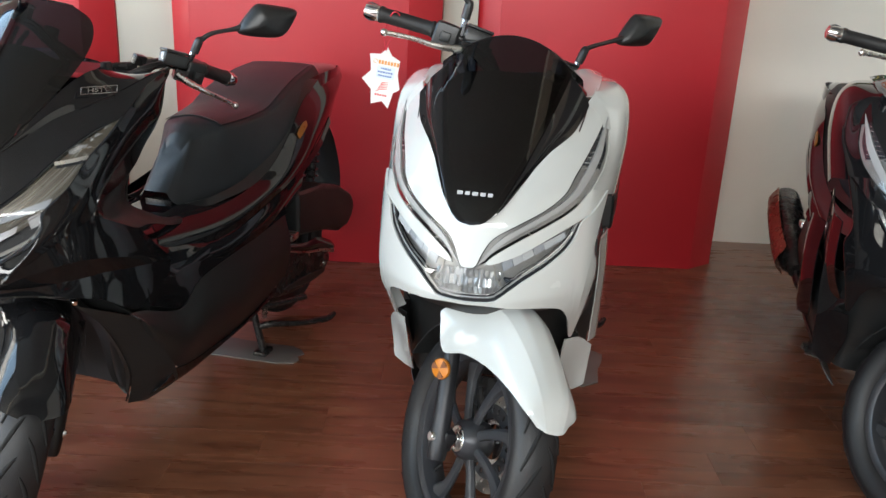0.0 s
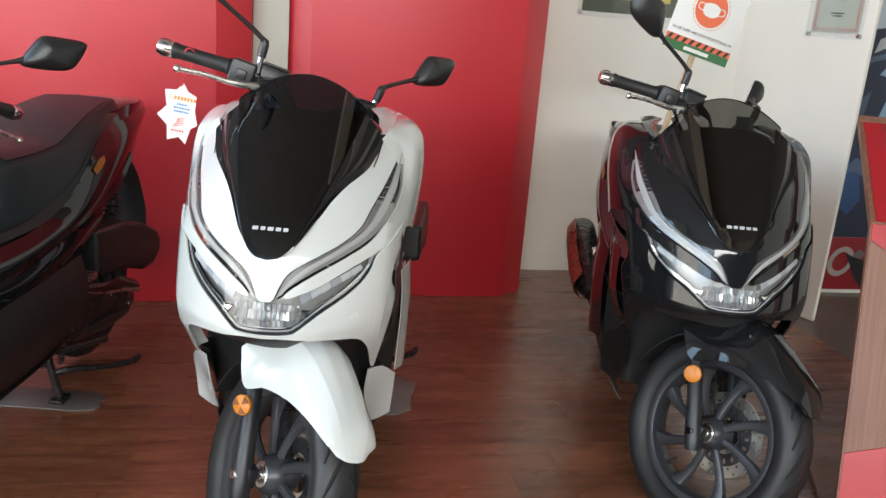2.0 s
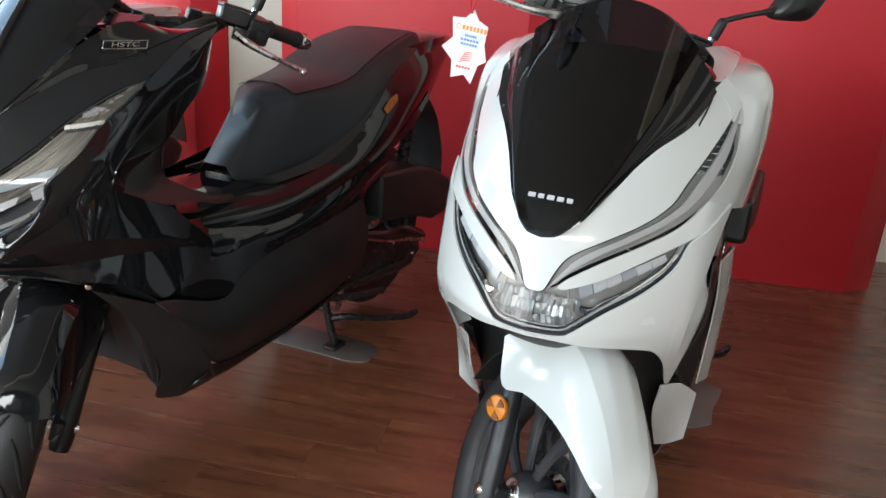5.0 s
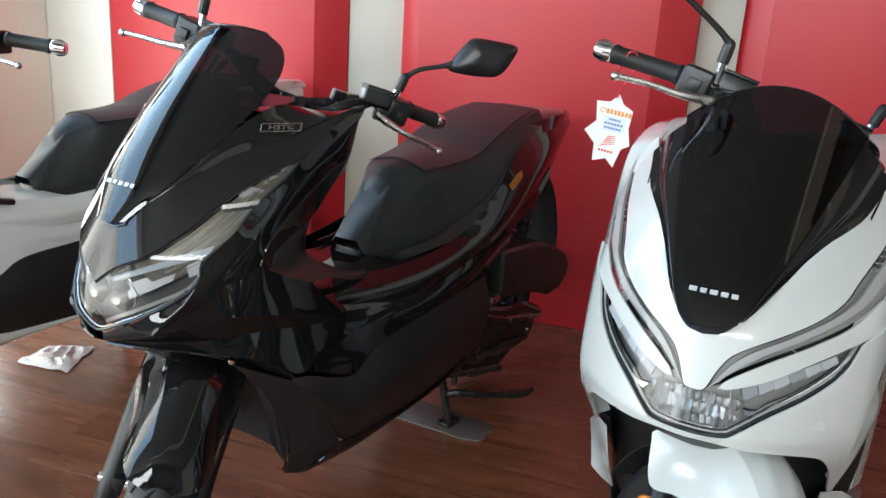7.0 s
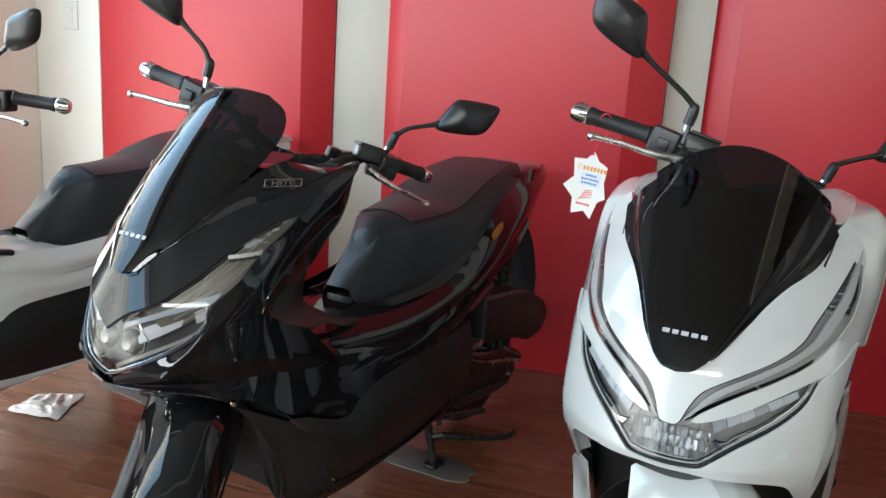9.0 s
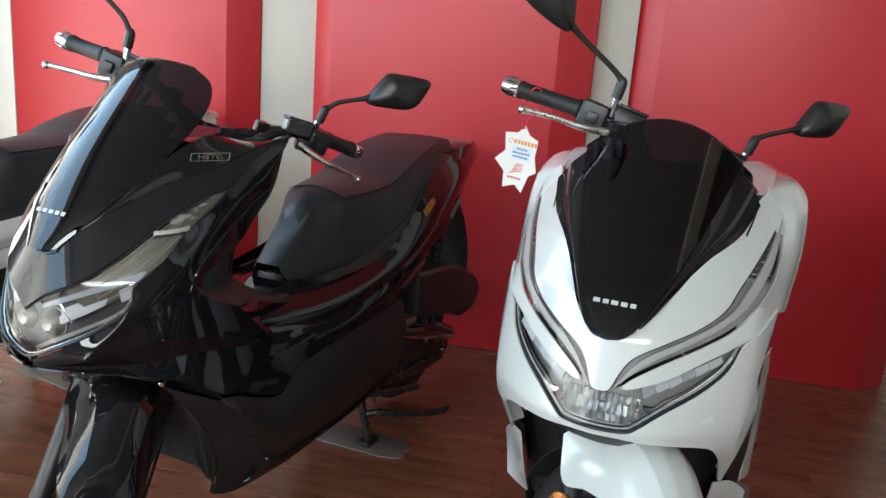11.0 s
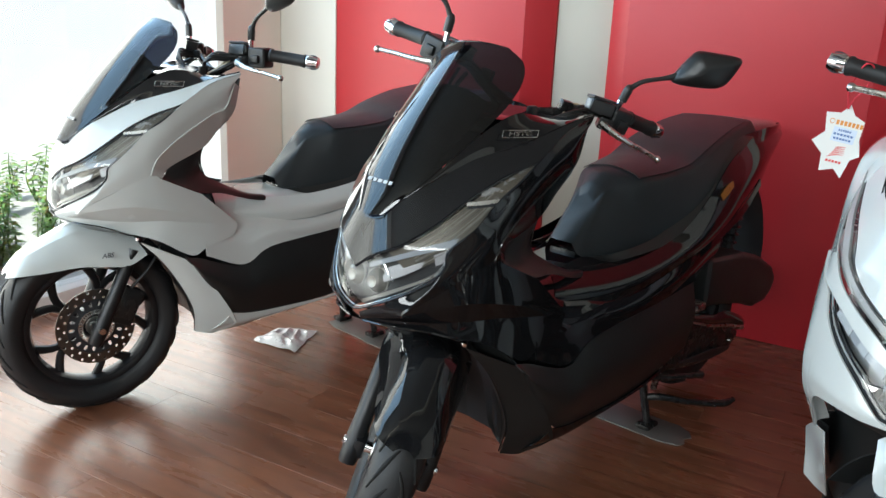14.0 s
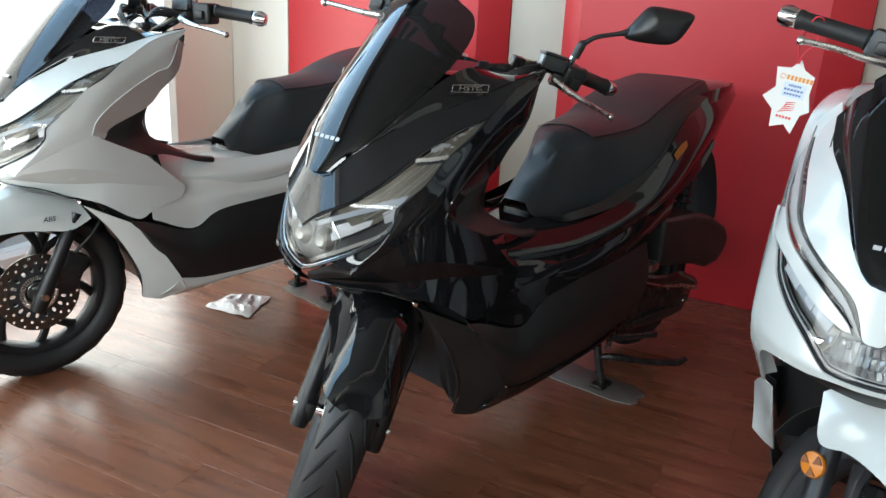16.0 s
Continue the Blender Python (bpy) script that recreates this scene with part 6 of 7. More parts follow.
bsdf(LEAF).inputs["Subsurface Weight"].default_value = 0.5
STEM = painted("green_stem", (0.12, 0.2, 0.05), 0.6, vary=0.2)


def plant(x, y, height, rng):
    """A leafy weed: a bent stem with pairs of pointed leaves."""
    root = empty("garden_plant", pose(x, y, -0.127), label="leafy green weed growing outside the side window", category="plant", group="weeds outside")
    stems, leaves = None, bmesh.new()
    for _ in range(3):
        lean = Vector((rng.uniform(-0.25, 0.25), rng.uniform(-0.25, 0.25), 1)) * height * rng.uniform(0.6, 1.0)
        stems = tube([(0, 0, 0), lean * 0.5 + Vector((rng.uniform(-0.04, 0.04), rng.uniform(-0.04, 0.04), 0)), lean], [0.006, 0.004, 0.002], 5, 8, bm=stems)
        for k in range(13):
            t = 0.15 + 0.85 * k / 12
            at = lean * t
            for h in (0, 1):
                a = k * 1.4 + h * math.pi + rng.uniform(-0.4, 0.4)
                d = Vector((math.cos(a), math.sin(a), rng.uniform(-0.1, 0.5))).normalized()
                side = d.cross(Vector((0, 0, 1))).normalized()
                ln, w = height * rng.uniform(0.10, 0.2), height * rng.uniform(0.03, 0.055)
                droop = Vector((0, 0, -0.35 * ln))
                pts = [at, at + d * ln * 0.35 + side * w, at + d * ln * 0.7 + side * w * 0.7 + droop * 0.4, at + d * ln + droop, at + d * ln * 0.7 - side * w * 0.7 + droop * 0.4, at + d * ln * 0.35 - side * w]
                mid1, mid2 = at + d * ln * 0.35 + Vector((0, 0, -w * 0.3)), at + d * ln * 0.7 + droop * 0.4 + Vector((0, 0, -w * 0.3))
                v = [leaves.verts.new(p) for p in pts]
                m1, m2 = leaves.verts.new(mid1), leaves.verts.new(mid2)
                leaves.faces.new((v[0], v[1], m1))
                leaves.faces.new((v[1], v[2], m2, m1))
                leaves.faces.new((v[2], v[3], m2))
                leaves.faces.new((v[3], v[4], m2))
                leaves.faces.new((v[4], v[5], m1, m2))
                leaves.faces.new((v[5], v[0], m1))
    part("stem", stems, STEM, root)
    part("leaves", leaves, LEAF, root, "", 60)


_rng = random.Random(4)
for k in range(56):
    plant(_rng.uniform(-4.9, -3.6), _rng.uniform(1.3, 3.4), _rng.uniform(0.2, 0.42), _rng)
for k in range(14):
    plant(_rng.uniform(-4.2, -3.6), _rng.uniform(1.9, 3.0), _rng.uniform(0.22, 0.36), _rng)

# ---- things about the room ----
def at_scooter(x, y, yaw, lx, ly, turn=0.0):
    return pose(x, y, 0, 0, 0, yaw) @ pose(lx, ly, 0, 0, 0, turn)


def steel_plate(m, w, d, rng):
    out = []
    for k in range(20):
        a = 2 * math.pi * k / 20
        c, s = math.cos(a), math.sin(a)
        r = 1 / max(abs(c), abs(s)) * rng.uniform(0.9, 1.0)
        out.append((w / 2 * c * min(r, 1.25), d / 2 * s * min(r, 1.25)))
    bm = prism(out, 0.0005, 0.0042, 0.0012)
    ob = mesh_object("stand_plate", bm, STEEL_PLATE, None, 35)
    ob.matrix_world = m
    return tagged(ob, "worn grey steel plate on the floor under a scooter stand", "plate", "stand plates")


_rp = random.Random(8)
steel_plate(at_scooter(-0.922, 1.499, -15.0, 0.03, 0.985, 4), 0.4, 0.14, _rp)
steel_plate(at_scooter(-2.02, 1.622, -17.3, 0.075, 0.985, 3), 0.38, 0.15, _rp)
steel_plate(at_scooter(0.057, 1.544, -13.0, 0.085, 0.97, 90), 0.3, 0.38, _rp)
steel_plate(at_scooter(1.164, 1.682, -14.7, 0.05, 0.98, -4), 0.36, 0.16, _rp)

# crumpled clear bag
_bag = bmesh.new()
noise.seed_set(3)
_g = []
for i in range(21):
    _row = []
    for j in range(17):
        u, v = i / 20, j / 16
        # a flat four-cornered bag: near edge, far edge, then ridged folds
        x = (-0.095 + 0.19 * u) * (1 - v) + (-0.1 + 0.135 * u) * v
        y = -0.09 * (1 - v) + (0.05 + 0.06 * u) * v
        wob = noise.noise(Vector((u * 3, v * 3, 2.0)))
        fold = 1 - abs(noise.noise(Vector((u * 4 + v * 2, v * 3, 5.0)))) * 2.2
        rise = min(u, 1 - u, v, 1 - v) * 2
        h = 0.004 + 0.016 * min(1, rise * 2) * max(0.0, fold) + 0.006 * abs(wob)
        _row.append(_bag.verts.new((x + 0.012 * wob, y + 0.012 * noise.noise(Vector((u * 3, v * 3, 7))), h)))
    _g.append(_row)
for i in range(20):
    for j in range(16):
        _bag.faces.new((_g[i][j], _g[i + 1][j], _g[i + 1][j + 1], _g[i][j + 1]))
BAG_SKIN = painted("milky_plastic_film", (0.9, 0.91, 0.92), 0.3, vary=0.05)
bsdf(BAG_SKIN).inputs["Transmission Weight"].default_value = 0.35
shell(_bag, 0.0006)
bag = mesh_object("plastic_bag", _bag, BAG_SKIN, None, 25)
bag.matrix_world = pose(-1.862, 2.322, 0.001)
tagged(bag, "crumpled milky plastic bag lying on the floor", "bag")

# price tag hanging on the white scooter's brake lever
tag = empty("price_tag", None, label="white star-shaped price card hanging on a red string", category="tag")
_out = [(0.007, 0.076), (0.017, 0.055), (0.038, 0.042), (0.033, 0.005), (0.039, -0.03), (0.022, -0.039), (0.009, -0.079), (-0.007, -0.06), (-0.035, -0.067), (-0.035, -0.03), (-0.058, -0.003), (-0.035, 0.018), (-0.038, 0.059), (-0.01, 0.059)]
card = part("card", prism(_out, -0.0008, 0.0008), PAPER, tag)
ORANGE_INK = material("orange_print", (0.75, 0.30, 0.06), 0.5)
BLUE_INK = material("blue_print", (0.12, 0.2, 0.42), 0.5)
RED_INK = material("red_print", (0.7, 0.06, 0.05), 0.5)
_tilt = Matrix.Rotation(radians(-9), 4, "Z")
_b = None
for k in range(7):
    _b = box(-0.022 + k * 0.0078, -0.0165 + k * 0.0078, 0.032, 0.0415, 0.0009, 0.0012, bm=_b)
_b = tube([(-0.03 + 0.005 * math.cos(a * 0.8), 0.037 + 0.005 * math.sin(a * 0.8), 0.001) for a in range(8)], 0.0008, 5, bm=_b)
part("print", moved(_b, _tilt), ORANGE_INK, card)
_b = None
for z, w in ((0.0215, 0.026), (0.0125, 0.04), (0.0035, 0.036)):
    for k in range(6):
        _b = box(-w / 2 + w * k / 6, -w / 2 + w * (k + 0.72) / 6, z - 0.0022, z + 0.0022, 0.0014, 0.0016, bm=_b)
part("print", moved(_b, _tilt), BLUE_INK, card)
part("print_field", moved(box(-0.023, 0.023, -0.003, 0.0275, 0.0009, 0.0013), _tilt), material("pale_blue_print", (0.66, 0.73, 0.84), 0.5), card)
_b = None
for k in range(5):
    _b = tube([(-0.018 + 0.003 * k, -0.038 + 0.005 * k, 0.001), (-0.004, -0.031 + 0.0042 * k, 0.001), (0.012, -0.028 + 0.0042 * k, 0.001)], [0.0005, 0.0012, 0.0005], 5, 8, bm=_b)
for k in range(5):
    _b = box(-0.018 + k * 0.0065, -0.0135 + k * 0.0065, -0.048, -0.043, 0.0008, 0.0012, bm=_b)
part("print", moved(_b, _tilt), RED_INK, card)
tag.matrix_world = pose(-0.158, 1.97, 0.966, 90, 0, 4) @ Matrix.Diagonal((0.93, 0.93, 1, 1))
RED_STRING = material("red_string", (0.6, 0.03, 0.05), 0.6)
_m = tag.matrix_world.inverted()
_pts = [_m @ Vector(p) for p in ((-0.157, 1.969, 1.03), (-0.16, 1.958, 1.062), (-0.152, 1.93, 1.09), (-0.136, 1.893, 1.119), (-0.122, 1.905, 1.112), (-0.13, 1.925, 1.075), (-0.148, 1.95, 1.05), (-0.156, 1.967, 1.03))]
part("string", tube([tuple(p) for p in _pts], 0.0018, 6, 40), RED_STRING, tag, "red string loop")

# placard on a stick behind the black scooter
plac = empty("placard", None, label="white mask reminder placard on a wooden stick", category="sign")
board = part("board", box(-0.13, 0.13, -0.003, 0.003, 0.0, 0.36, 0.001), PAPER, plac)
GREEN_INK = material("green_print", (0.05, 0.16, 0.06), 0.5)
CORAL = material("coral_print", (0.78, 0.16, 0.07), 0.5)
BLACK_INK = material("black_print", (0.03, 0.03, 0.03), 0.5)
part("print_band", box(-0.13, 0.13, -0.0045, -0.0032, 0.0, 0.03), GREEN_INK, board)
part("print_stripe", box(-0.13, 0.13, -0.0045, -0.0032, 0.03, 0.05), CORAL, board)
_b = None
for k in range(9):
    x = -0.125 + k * 0.0285
    _b = merge(_b, prism([(x, 0.0305), (x + 0.012, 0.0305), (x + 0.022, 0.0495), (x + 0.010, 0.0495)], 0.0047, 0.0055))
part("stripe", moved(_b, Matrix.Rotation(radians(90), 4, "X")), BLACK_INK, board)
_d = lathe([(0.0, 0.0), (0.0, 0.062), (0.001, 0.062), (0.001, 0.0)], 40, axis="z")
part("print_disc", moved(_d, Matrix.Translation((0, -0.0032, 0.165)) @ Matrix.Rotation(radians(90), 4, "X")), CORAL, board)
_b = None
for k in range(30):
    a = 2 * math.pi * k / 30
    _b = tube([(0.07 * math.cos(a), -0.004, 0.165 + 0.07 * math.sin(a)), (0.07 * math.cos(a + 0.13), -0.004, 0.165 + 0.07 * math.sin(a + 0.13))], 0.0011, 5, bm=_b)
part("print_ring", _b, CORAL, board)
_mask = catmull([(-0.03, 0.012, 0), (0.0, 0.022, 0), (0.03, 0.012, 0), (0.03, -0.012, 0), (0.015, -0.025, 0), (-0.015, -0.025, 0), (-0.03, -0.012, 0)], 28, True)
_b = moved(prism([(p.x, p.y) for p in _mask], 0.0045, 0.0055), Matrix.Translation((0, 0, 0.165)) @ Matrix.Rotation(radians(90), 4, "X"))
for s in (1, -1):
    _b = tube([(0.03 * s, -0.005, 0.177), (0.05 * s, -0.005, 0.175), (0.05 * s, -0.005, 0.158), (0.029 * s, -0.005, 0.153)], 0.0018, 5, 14, bm=_b)
part("print_mask", _b, PAPER, board)
_face = Matrix.Rotation(radians(90), 4, "X")
letters("TOGETHER WE CAN STOP COVID-19", 0.0145, Matrix.Translation((0, -0.0038, 0.072)) @ _face, BLACK_INK, board, "lettering", 0.0002)
letters("FACEMASK", 0.035, Matrix.Translation((0.01, -0.0038, 0.262)) @ _face, BLACK_INK, board, "lettering", 0.0002)
letters("WEAR YOUR", 0.035, Matrix.Translation((0.01, -0.0038, 0.305)) @ _face, BLACK_INK, board, "lettering", 0.0002)
part("maker_mark", box(-0.05, 0.05, -0.0056, -0.0047, 0.009, 0.021), PAPER, board)
part("stick", box(-0.011, 0.011, 0.0035, 0.011, -0.33, 0.3, 0.002), brushed_wood("pale_stick_wood", (0.42, 0.29, 0.17), (0.6, 0.45, 0.29)), plac, "pale wooden stick")
plac.matrix_world = pose(1.498, 2.70, 1.176, 0, 14.0, 0)

# switch plate on the corner column
SWITCH = painted("white_switch_plastic", (0.78, 0.77, 0.73), 0.35, vary=0.03)
swp = empty("light_switch", pose(-2.577, 3.34, 1.278), label="white plastic light switch on the cream column", category="switch")
part("plate", box(-0.038, 0.038, -0.008, -0.0005, -0.06, 0.06, 0.003), SWITCH, swp)
for z in (-0.022, 0.022):
    part("rocker", box(-0.015, 0.015, -0.012, -0.007, z - 0.016, z + 0.016, 0.002), SWITCH, swp)

# framed sheets on the wall
def acrylic_frame(m, w, h, sheet_mat, lines, label):
    root = empty("acrylic_frame", m, label=label, category="frame", group="acrylic wall frames")
    part("sheet", box(-w / 2 + 0.025, w / 2 - 0.025, -0.004, -0.002, 0.025, h - 0.025), sheet_mat, root)
    p = part("cover", box(-w / 2, w / 2, -0.011, -0.008, 0, h), LENS, root, "clear acrylic cover")
    p.visible_shadow = False
    for x in (-w / 2 + 0.015, w / 2 - 0.015):
        for z in (0.015, h - 0.015):
            part("standoff", moved(lathe([(-0.002, 0.0), (-0.002, 0.009), (0.016, 0.009), (0.018, 0.007), (0.018, 0.0)], 16, axis="z"), Matrix.Translation((x, 0, z)) @ Matrix.Rotation(radians(90), 4, "X")), SATIN, root)
    b = None
    for x, z, l, t in lines:
        b = box(x - l / 2, x + l / 2, -0.0052, -0.0042, z - t / 2, z + t / 2, bm=b)
    if b:
        part("print", b, BLACK_INK, root)
    return root


CERT = painted("green_certificate_paper", (0.52, 0.56, 0.47), 0.6, vary=0.05)
cert = acrylic_frame(pose(2.5235, 3.385, 1.29, 0, 0, -74), 0.3, 0.42, CERT, [(0, 0.36, 0.17, 0.006), (0, 0.345, 0.14, 0.005), (0, 0.25, 0.14, 0.005), (0, 0.2, 0.045, 0.005), (0, 0.185, 0.06, 0.005), (0, 0.17, 0.04, 0.005), (0, 0.11, 0.07, 0.005), (0, 0.098, 0.05, 0.005)], "framed pale green certificate behind clear acrylic")
part("print_title", box(-0.06, 0.06, -0.0052, -0.0042, 0.27, 0.286), RED_INK, cert)
_b = None
for a in (0.036, 0.043):
    for x in (-0.15 + a, 0.15 - a - 0.0015):
        _b = box(x, x + 0.0015, -0.0052, -0.0042, a, 0.42 - a, bm=_b)
    for z in (a, 0.42 - a - 0.0015):
        _b = box(-0.15 + a, 0.15 - a, -0.0052, -0.0042, z, z + 0.0015, bm=_b)
part("print_border", _b, RED_INK, cert)
DARKPIC = painted("dark_photo_print", (0.1, 0.12, 0.07), 0.5, vary=0.6)
pic = acrylic_frame(pose(1.755, BACK - 0.004, 1.305, 0, 0, 0), 0.56, 0.4, DARKPIC, [], "framed dark green photograph behind clear acrylic")
part("print_band", box(-0.2, 0.2, -0.006, -0.0045, 0.09, 0.15), material("yellow_print", (0.65, 0.5, 0.12), 0.5), pic)

# large poster on the far wall
post = empty("poster", pose(2.74, 3.636, 0.0), label="large poster of scooters with a red band along its foot", category="poster")
sheet_p = part("sheet", box(0.0, 1.5, -0.004, 0.0, 0.012, 2.4), painted("poster_grey", (0.42, 0.48, 0.54), 0.35, vary=0.12), post)
NAVY = painted("poster_navy", (0.012, 0.018, 0.045), 0.35, vary=0.4)
STEELBLUE = painted("poster_blue", (0.06, 0.10, 0.16), 0.35, vary=0.4)


def flat_shape(name, outline, layer, mat):
    bm = prism(outline, 0.004 + layer * 0.0012, 0.0046 + layer * 0.0012)
    part(name, moved(bm, Matrix.Rotation(radians(90), 4, "X")), mat, sheet_p)


flat_shape("print_band", [(0.0, 0.013), (1.5, 0.013), (1.5, 0.30), (0.0, 0.30)], 0, painted("poster_red", (0.26, 0.009, 0.016), 0.35, vary=0.1))
flat_shape("print_ground", [(0.0, 0.301), (1.5, 0.301), (1.5, 0.74), (0.9, 0.78), (0.0, 0.82)], 0, NAVY)
flat_shape("print_scooter", [(0.1, 0.8), (0.3, 0.8), (0.31, 0.95), (0.42, 1.02), (0.42, 1.16), (0.36, 1.2), (0.38, 1.3), (0.3, 1.38), (0.12, 1.34), (0.1, 1.0)], 1, NAVY)
flat_shape("print_fairing", [(0.29, 0.9), (0.33, 0.9), (0.43, 1.14), (0.41, 1.18), (0.28, 1.17), (0.26, 1.14), (0.36, 1.12)], 2, painted("poster_pale_blue", (0.2, 0.31, 0.42), 0.35, vary=0.3))
flat_shape("print_fairing", [(0.16, 0.86), (0.22, 0.96), (0.23, 1.06), (0.17, 1.0)], 2, STEELBLUE)
flat_shape("print_screen", [(0.2, 1.24), (0.36, 1.32), (0.33, 1.36), (0.22, 1.31)], 2, painted("poster_silver", (0.35, 0.37, 0.4), 0.3, vary=0.3))
flat_shape("print_screen", [(0.18, 1.19), (0.37, 1.25), (0.36, 1.27), (0.18, 1.22)], 2, STEELBLUE)
flat_shape("print_bar", [(0.28, 1.4), (0.33, 1.36), (0.46, 1.42), (0.47, 1.46), (0.36, 1.47)], 1, NAVY)
flat_shape("print_mirror", [(0.26, 1.58), (0.24, 1.66), (0.29, 1.68), (0.32, 1.62)], 1, NAVY)
flat_shape("print_mirror", [(0.288, 1.58), (0.33, 1.52), (0.33, 1.44), (0.338, 1.44), (0.34, 1.525), (0.295, 1.59)], 1, NAVY)
flat_shape("print_wheel", [(0.16, 0.72), (0.26, 0.66), (0.3, 0.5), (0.24, 0.42), (0.14, 0.5)], 1, painted("poster_deep_blue", (0.02, 0.06, 0.17), 0.35, vary=0.3))
flat_shape("print_scooter", [(0.5, 0.85), (0.75, 0.8), (0.85, 1.2), (0.78, 1.5), (0.6, 1.45), (0.52, 1.1)], 1, NAVY)
flat_shape("print_shape", [(0.17, 0.643), (0.222, 0.72), (0.279, 0.708), (0.308, 0.62), (0.233, 0.646)], 2, STEELBLUE)
flat_shape("print_shape", [(0.285, 0.213), (0.353, 0.19), (0.5, 0.154), (0.5, 0.03), (0.425, 0.014), (0.366, 0.079)], 3, painted("poster_black", (0.012, 0.012, 0.014), 0.35, vary=0.3))
flat_shape("print_shape", [(0.325, 0.196), (0.362, 0.238), (0.409, 0.217), (0.38, 0.185)], 3, painted("poster_dull_grey", (0.16, 0.15, 0.15), 0.35, vary=0.2))
# pale printed ring, with the shade on it put into its grey
_r = lathe([(0.0, 0.05), (0.0, 0.078), (0.001, 0.078), (0.001, 0.05), (0.0, 0.05)], 36, axis="z")
bmesh.ops.scale(_r, vec=(0.95, 1.05, 1), verts=_r.verts)
part("print_ring", moved(_r, Matrix.Translation((0.266, -0.0058, 0.168)) @ Matrix(((1, 0, 0.18, 0), (0, 1, 0, 0), (0, 0, 1, 0), (0, 0, 0, 1))) @ Matrix.Rotation(radians(90), 4, "X")), painted("poster_ring_shaded", (0.36, 0.32, 0.3), 0.5, vary=0.1), sheet_p)

# brochure lectern
WOODV = brushed_wood("warm_wood_veneer", (0.15, 0.064, 0.04), (0.235, 0.115, 0.076), 0.55, (30, 0.6, 0.6))
WOODE = brushed_wood("dark_wood_edge", (0.13, 0.05, 0.03), (0.24, 0.10, 0.06))
LECT_RED = painted("lectern_red_laminate", (0.36, 0.011, 0.018), 0.4, vary=0.05)
lect = empty("lectern", pose(1.499, 1.667, 0, 0, 0, -26), label="red and wood laminate lectern with a price sheet under acrylic", category="lectern")
SLOPE = 0.383
FOOT = -0.834 * SLOPE
DESK_Y, DESK_Z = 0.372, 1.059
side = [(FOOT, 0.0), (0.0, 0.834), (DESK_Y, DESK_Z), (DESK_Y + 0.008, DESK_Z - 0.018), (0.016, 0.815), (FOOT + 0.022, 0.0)]


def yz_prism(outline, x0, x1, bevel=0.0):
    bm = prism(outline, x0, x1, bevel)
    return moved(bm, Matrix(((0, 0, 1, 0), (1, 0, 0, 0), (0, 1, 0, 0), (0, 0, 0, 1))))


body = part("body", yz_prism(side, 0.0, 0.55, 0.003), WOODE, lect, "dark wood edged body")


def on_front(z):
    return (z - 0.834) * SLOPE


def front_piece(name, outline, mat, lift=0.004, label=""):
    bm = bmesh.new()
    bm.faces.new([bm.verts.new((x, on_front(z) - lift, z)) for x, z in outline])
    bmesh.ops.recalc_face_normals(bm, faces=bm.faces)
    ex = bmesh.ops.extrude_face_region(bm, geom=bm.faces[:])
    bmesh.ops.translate(bm, verts=[v for v in ex["geom"] if isinstance(v, bmesh.types.BMVert)], vec=(0, lift - 0.0005, 0))
    bmesh.ops.recalc_face_normals(bm, faces=bm.faces)
    part(name, bm, mat, body, label)


front_piece("red_panel", [(0.004, 0.793), (0.546, 0.49), (0.546, 0.83), (0.004, 0.83)], LECT_RED)
front_piece("wood_panel", [(0.004, 0.790), (0.53, 0.493), (0.53, 0.487), (0.004, 0.309)], WOODV, 0.004, "light wood veneer wedge")
front_piece("red_panel", [(0.004, 0.306), (0.546, 0.484), (0.546, 0.002), (0.004, 0.002)], LECT_RED)
_a, _c = Vector((0, 0.0, 0.834)), Vector((0, DESK_Y, DESK_Z))
_up = (_c - _a).normalized()
_nrm = Vector((0, -_up.z, _up.y))
desk = Matrix((Vector((1, 0, 0)), _up, _nrm)).transposed().to_4x4()
desk.translation = _a
part("top_panel", moved(box(0.012, 0.538, 0.004, 0.407, 0.0005, 0.004), desk), LECT_RED, body)
part("top_edge", moved(box(0.0, 0.55, 0.409, 0.435, -0.004, 0.006, 0.002), desk), WOODV, body)
cov = part("acrylic_cover", moved(box(0.05, 0.5, 0.025, 0.390, 0.018, 0.021), desk), LENS, lect, "clear acrylic cover")
cov.visible_shadow = False
ps = part("price_sheet", moved(box(0.09, 0.43, 0.05, 0.345, 0.0135, 0.0148), desk), PAPER, lect, "printed price sheet")
_b = None
for k in range(13):
    _b = box(0.1, 0.42, 0.058 + k * 0.0150, 0.066 + k * 0.0150, 0.0149, 0.0153, bm=_b)
part("print_row", moved(_b, desk), material("teal_print", (0.25, 0.5, 0.55), 0.5), ps)
part("print_picture", moved(prism([(0.13, 0.285), (0.19, 0.280), (0.215, 0.300), (0.2, 0.315), (0.165, 0.317), (0.15, 0.330), (0.135, 0.310)], 0.0149, 0.0153), desk), BLACK_INK, ps)
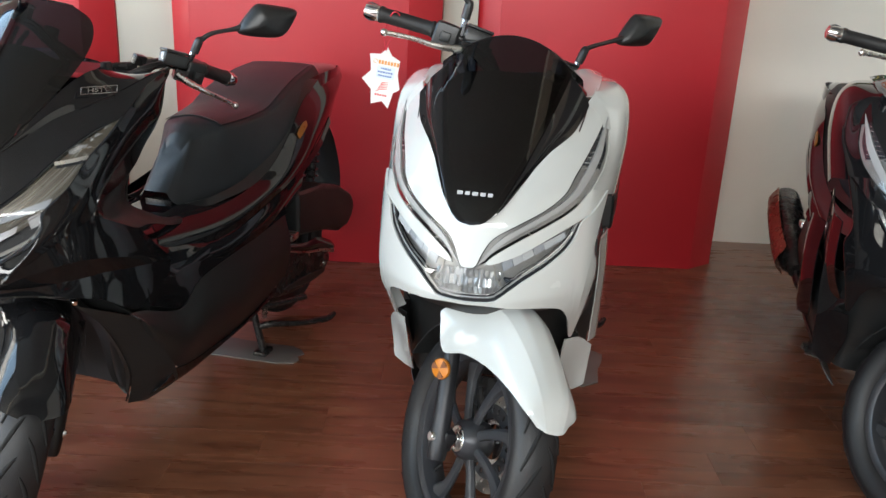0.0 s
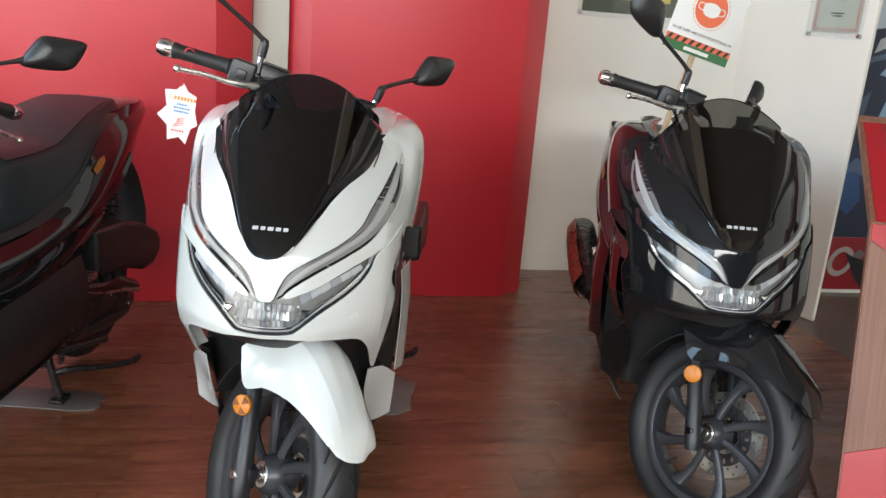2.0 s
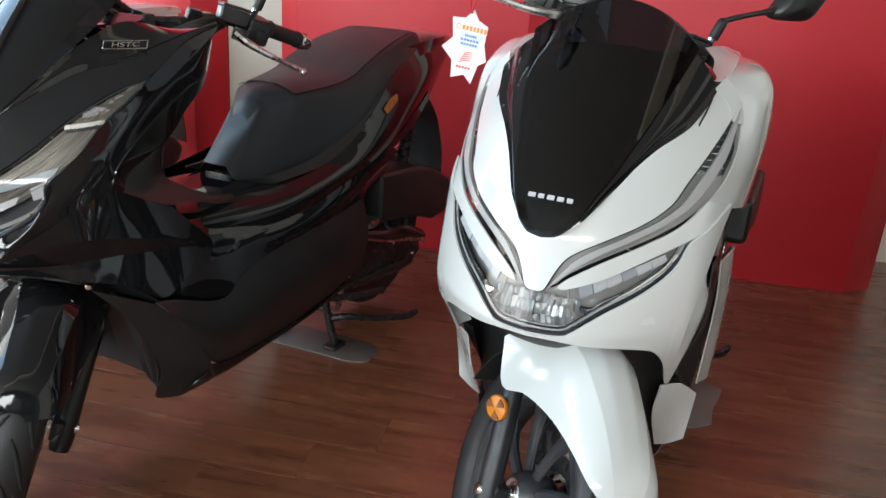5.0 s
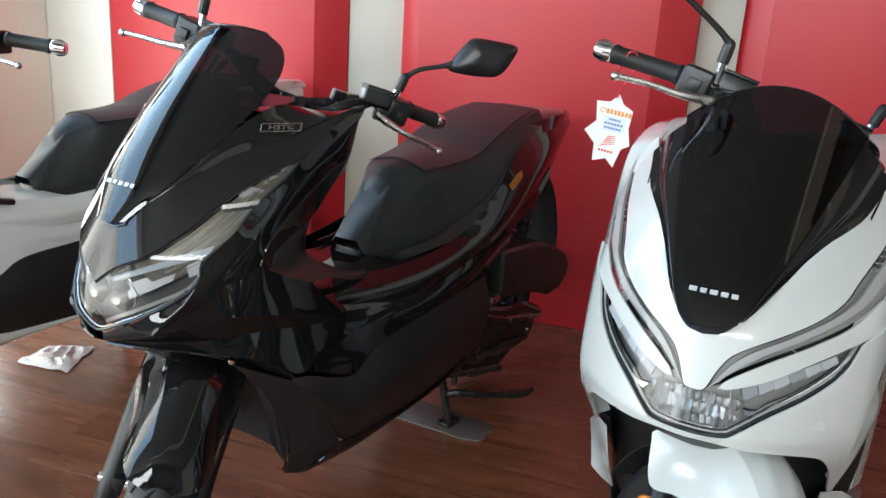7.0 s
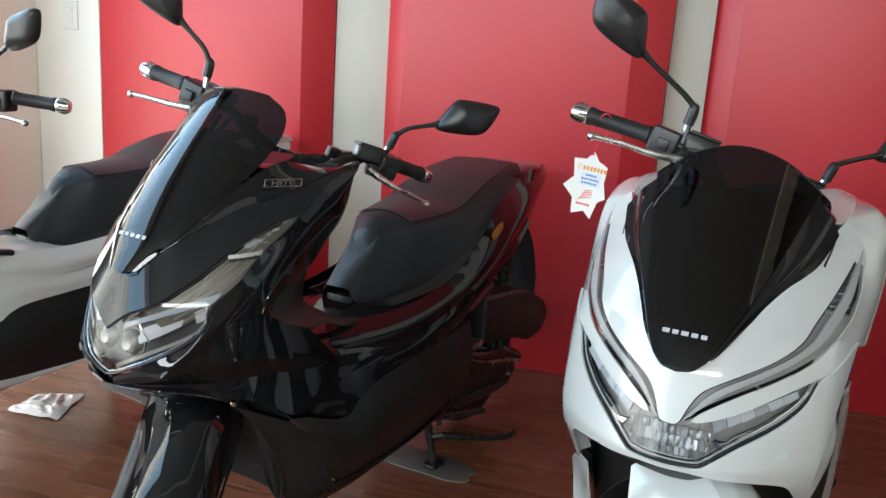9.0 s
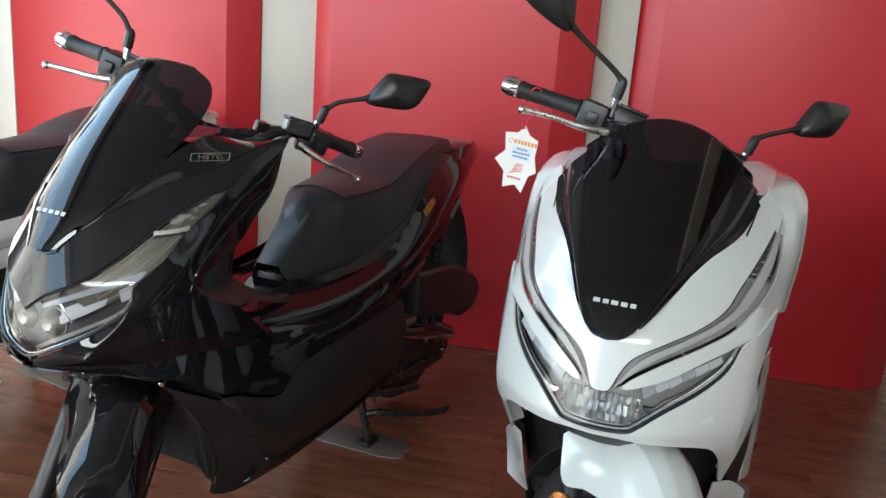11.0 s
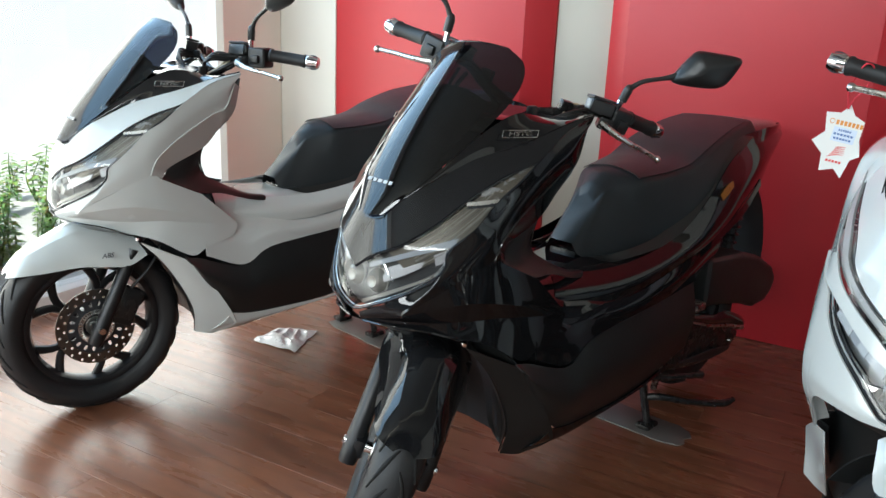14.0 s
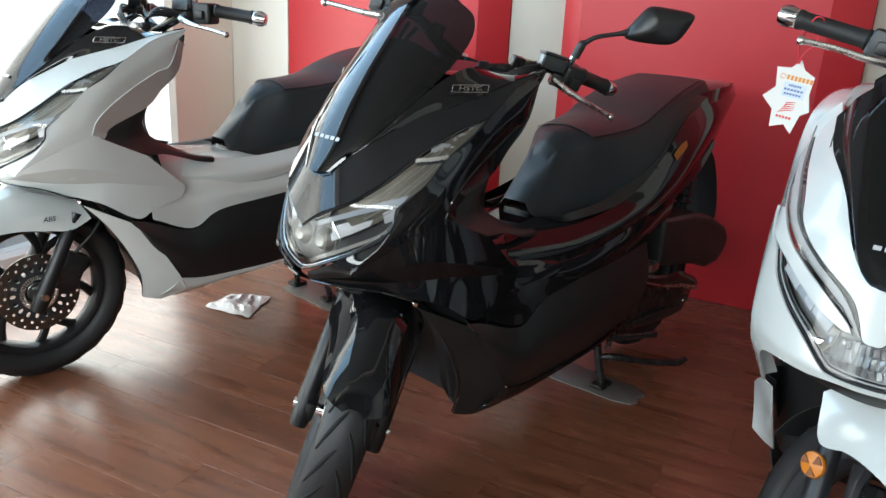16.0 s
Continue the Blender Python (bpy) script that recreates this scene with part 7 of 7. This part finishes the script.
for x in (0.075, 0.475):
    for y in (0.05, 0.365):
        part("standoff", moved(lathe([(0.004, 0.0), (0.004, 0.008), (0.0215, 0.008), (0.022, 0.012), (0.028, 0.012), (0.029, 0.0)], 18, axis="z"), desk @ Matrix.Translation((x, y, 0))), SATIN, lect, "round metal stand-off")
part("foot", box(0.05, 0.5, FOOT + 0.03, 0.34, 0.0012, 0.02, 0.003), WOODE, lect)
part("prop", yz_prism([(0.09, 0.02), (0.115, 0.02), (DESK_Y * 0.6 + 0.02, 0.94), (DESK_Y * 0.6, 0.935)], 0.2, 0.34, 0.002), WOODE, lect)

# ---- floor planks ----
def plank_mesh(l):
    bm = box(0, l - 0.0004, 0, 0.1496, -0.012, 0.0, 0.0003, 1)
    me = bpy.data.meshes.new("plank")
    bm.to_mesh(me)
    bm.free()
    me.materials.append(PLANK)
    return me


_full = plank_mesh(1.2)
_rf = random.Random(21)
_row = 0
y = -0.75
while y < BACK - 0.001:
    x = LEFT - _rf.uniform(0.05, 1.15)
    while x < 2.44:
        x0, x1 = max(x, LEFT), min(x + 1.2, 2.44)
        if x1 - x0 > 0.03:
            me = _full if abs(x1 - x0 - 1.2) < 1e-6 else plank_mesh(x1 - x0)
            ob = new("plank", me)
            ob.parent = floor
            ob.location = (x0, y, 0.0)
        x += 1.2
    y += 0.15
bm = bmesh.new()
y = -0.9
while y > FRONT:
    x = LEFT - _rf.uniform(0.05, 1.15)
    while x < RIGHT:
        x0, x1 = max(x, LEFT), min(x + 1.2, RIGHT) - 0.0015
        if x1 - x0 > 0.02:
            v = [bm.verts.new(p) for p in ((x0, y, 0), (x1, y, 0), (x1, y + 0.1485, 0), (x0, y + 0.1485, 0))]
            bm.faces.new(v)
            for p, q in zip(v, v[1:] + v[:1]):
                lo = [bm.verts.new((c.co.x, c.co.y, -0.012)) for c in (q, p)]
                bm.faces.new((p, q, *lo)[::-1])
        x += 1.2
    y -= 0.15
tagged(mesh_object("plank_field", bm, PLANK, floor), kind="stuff")
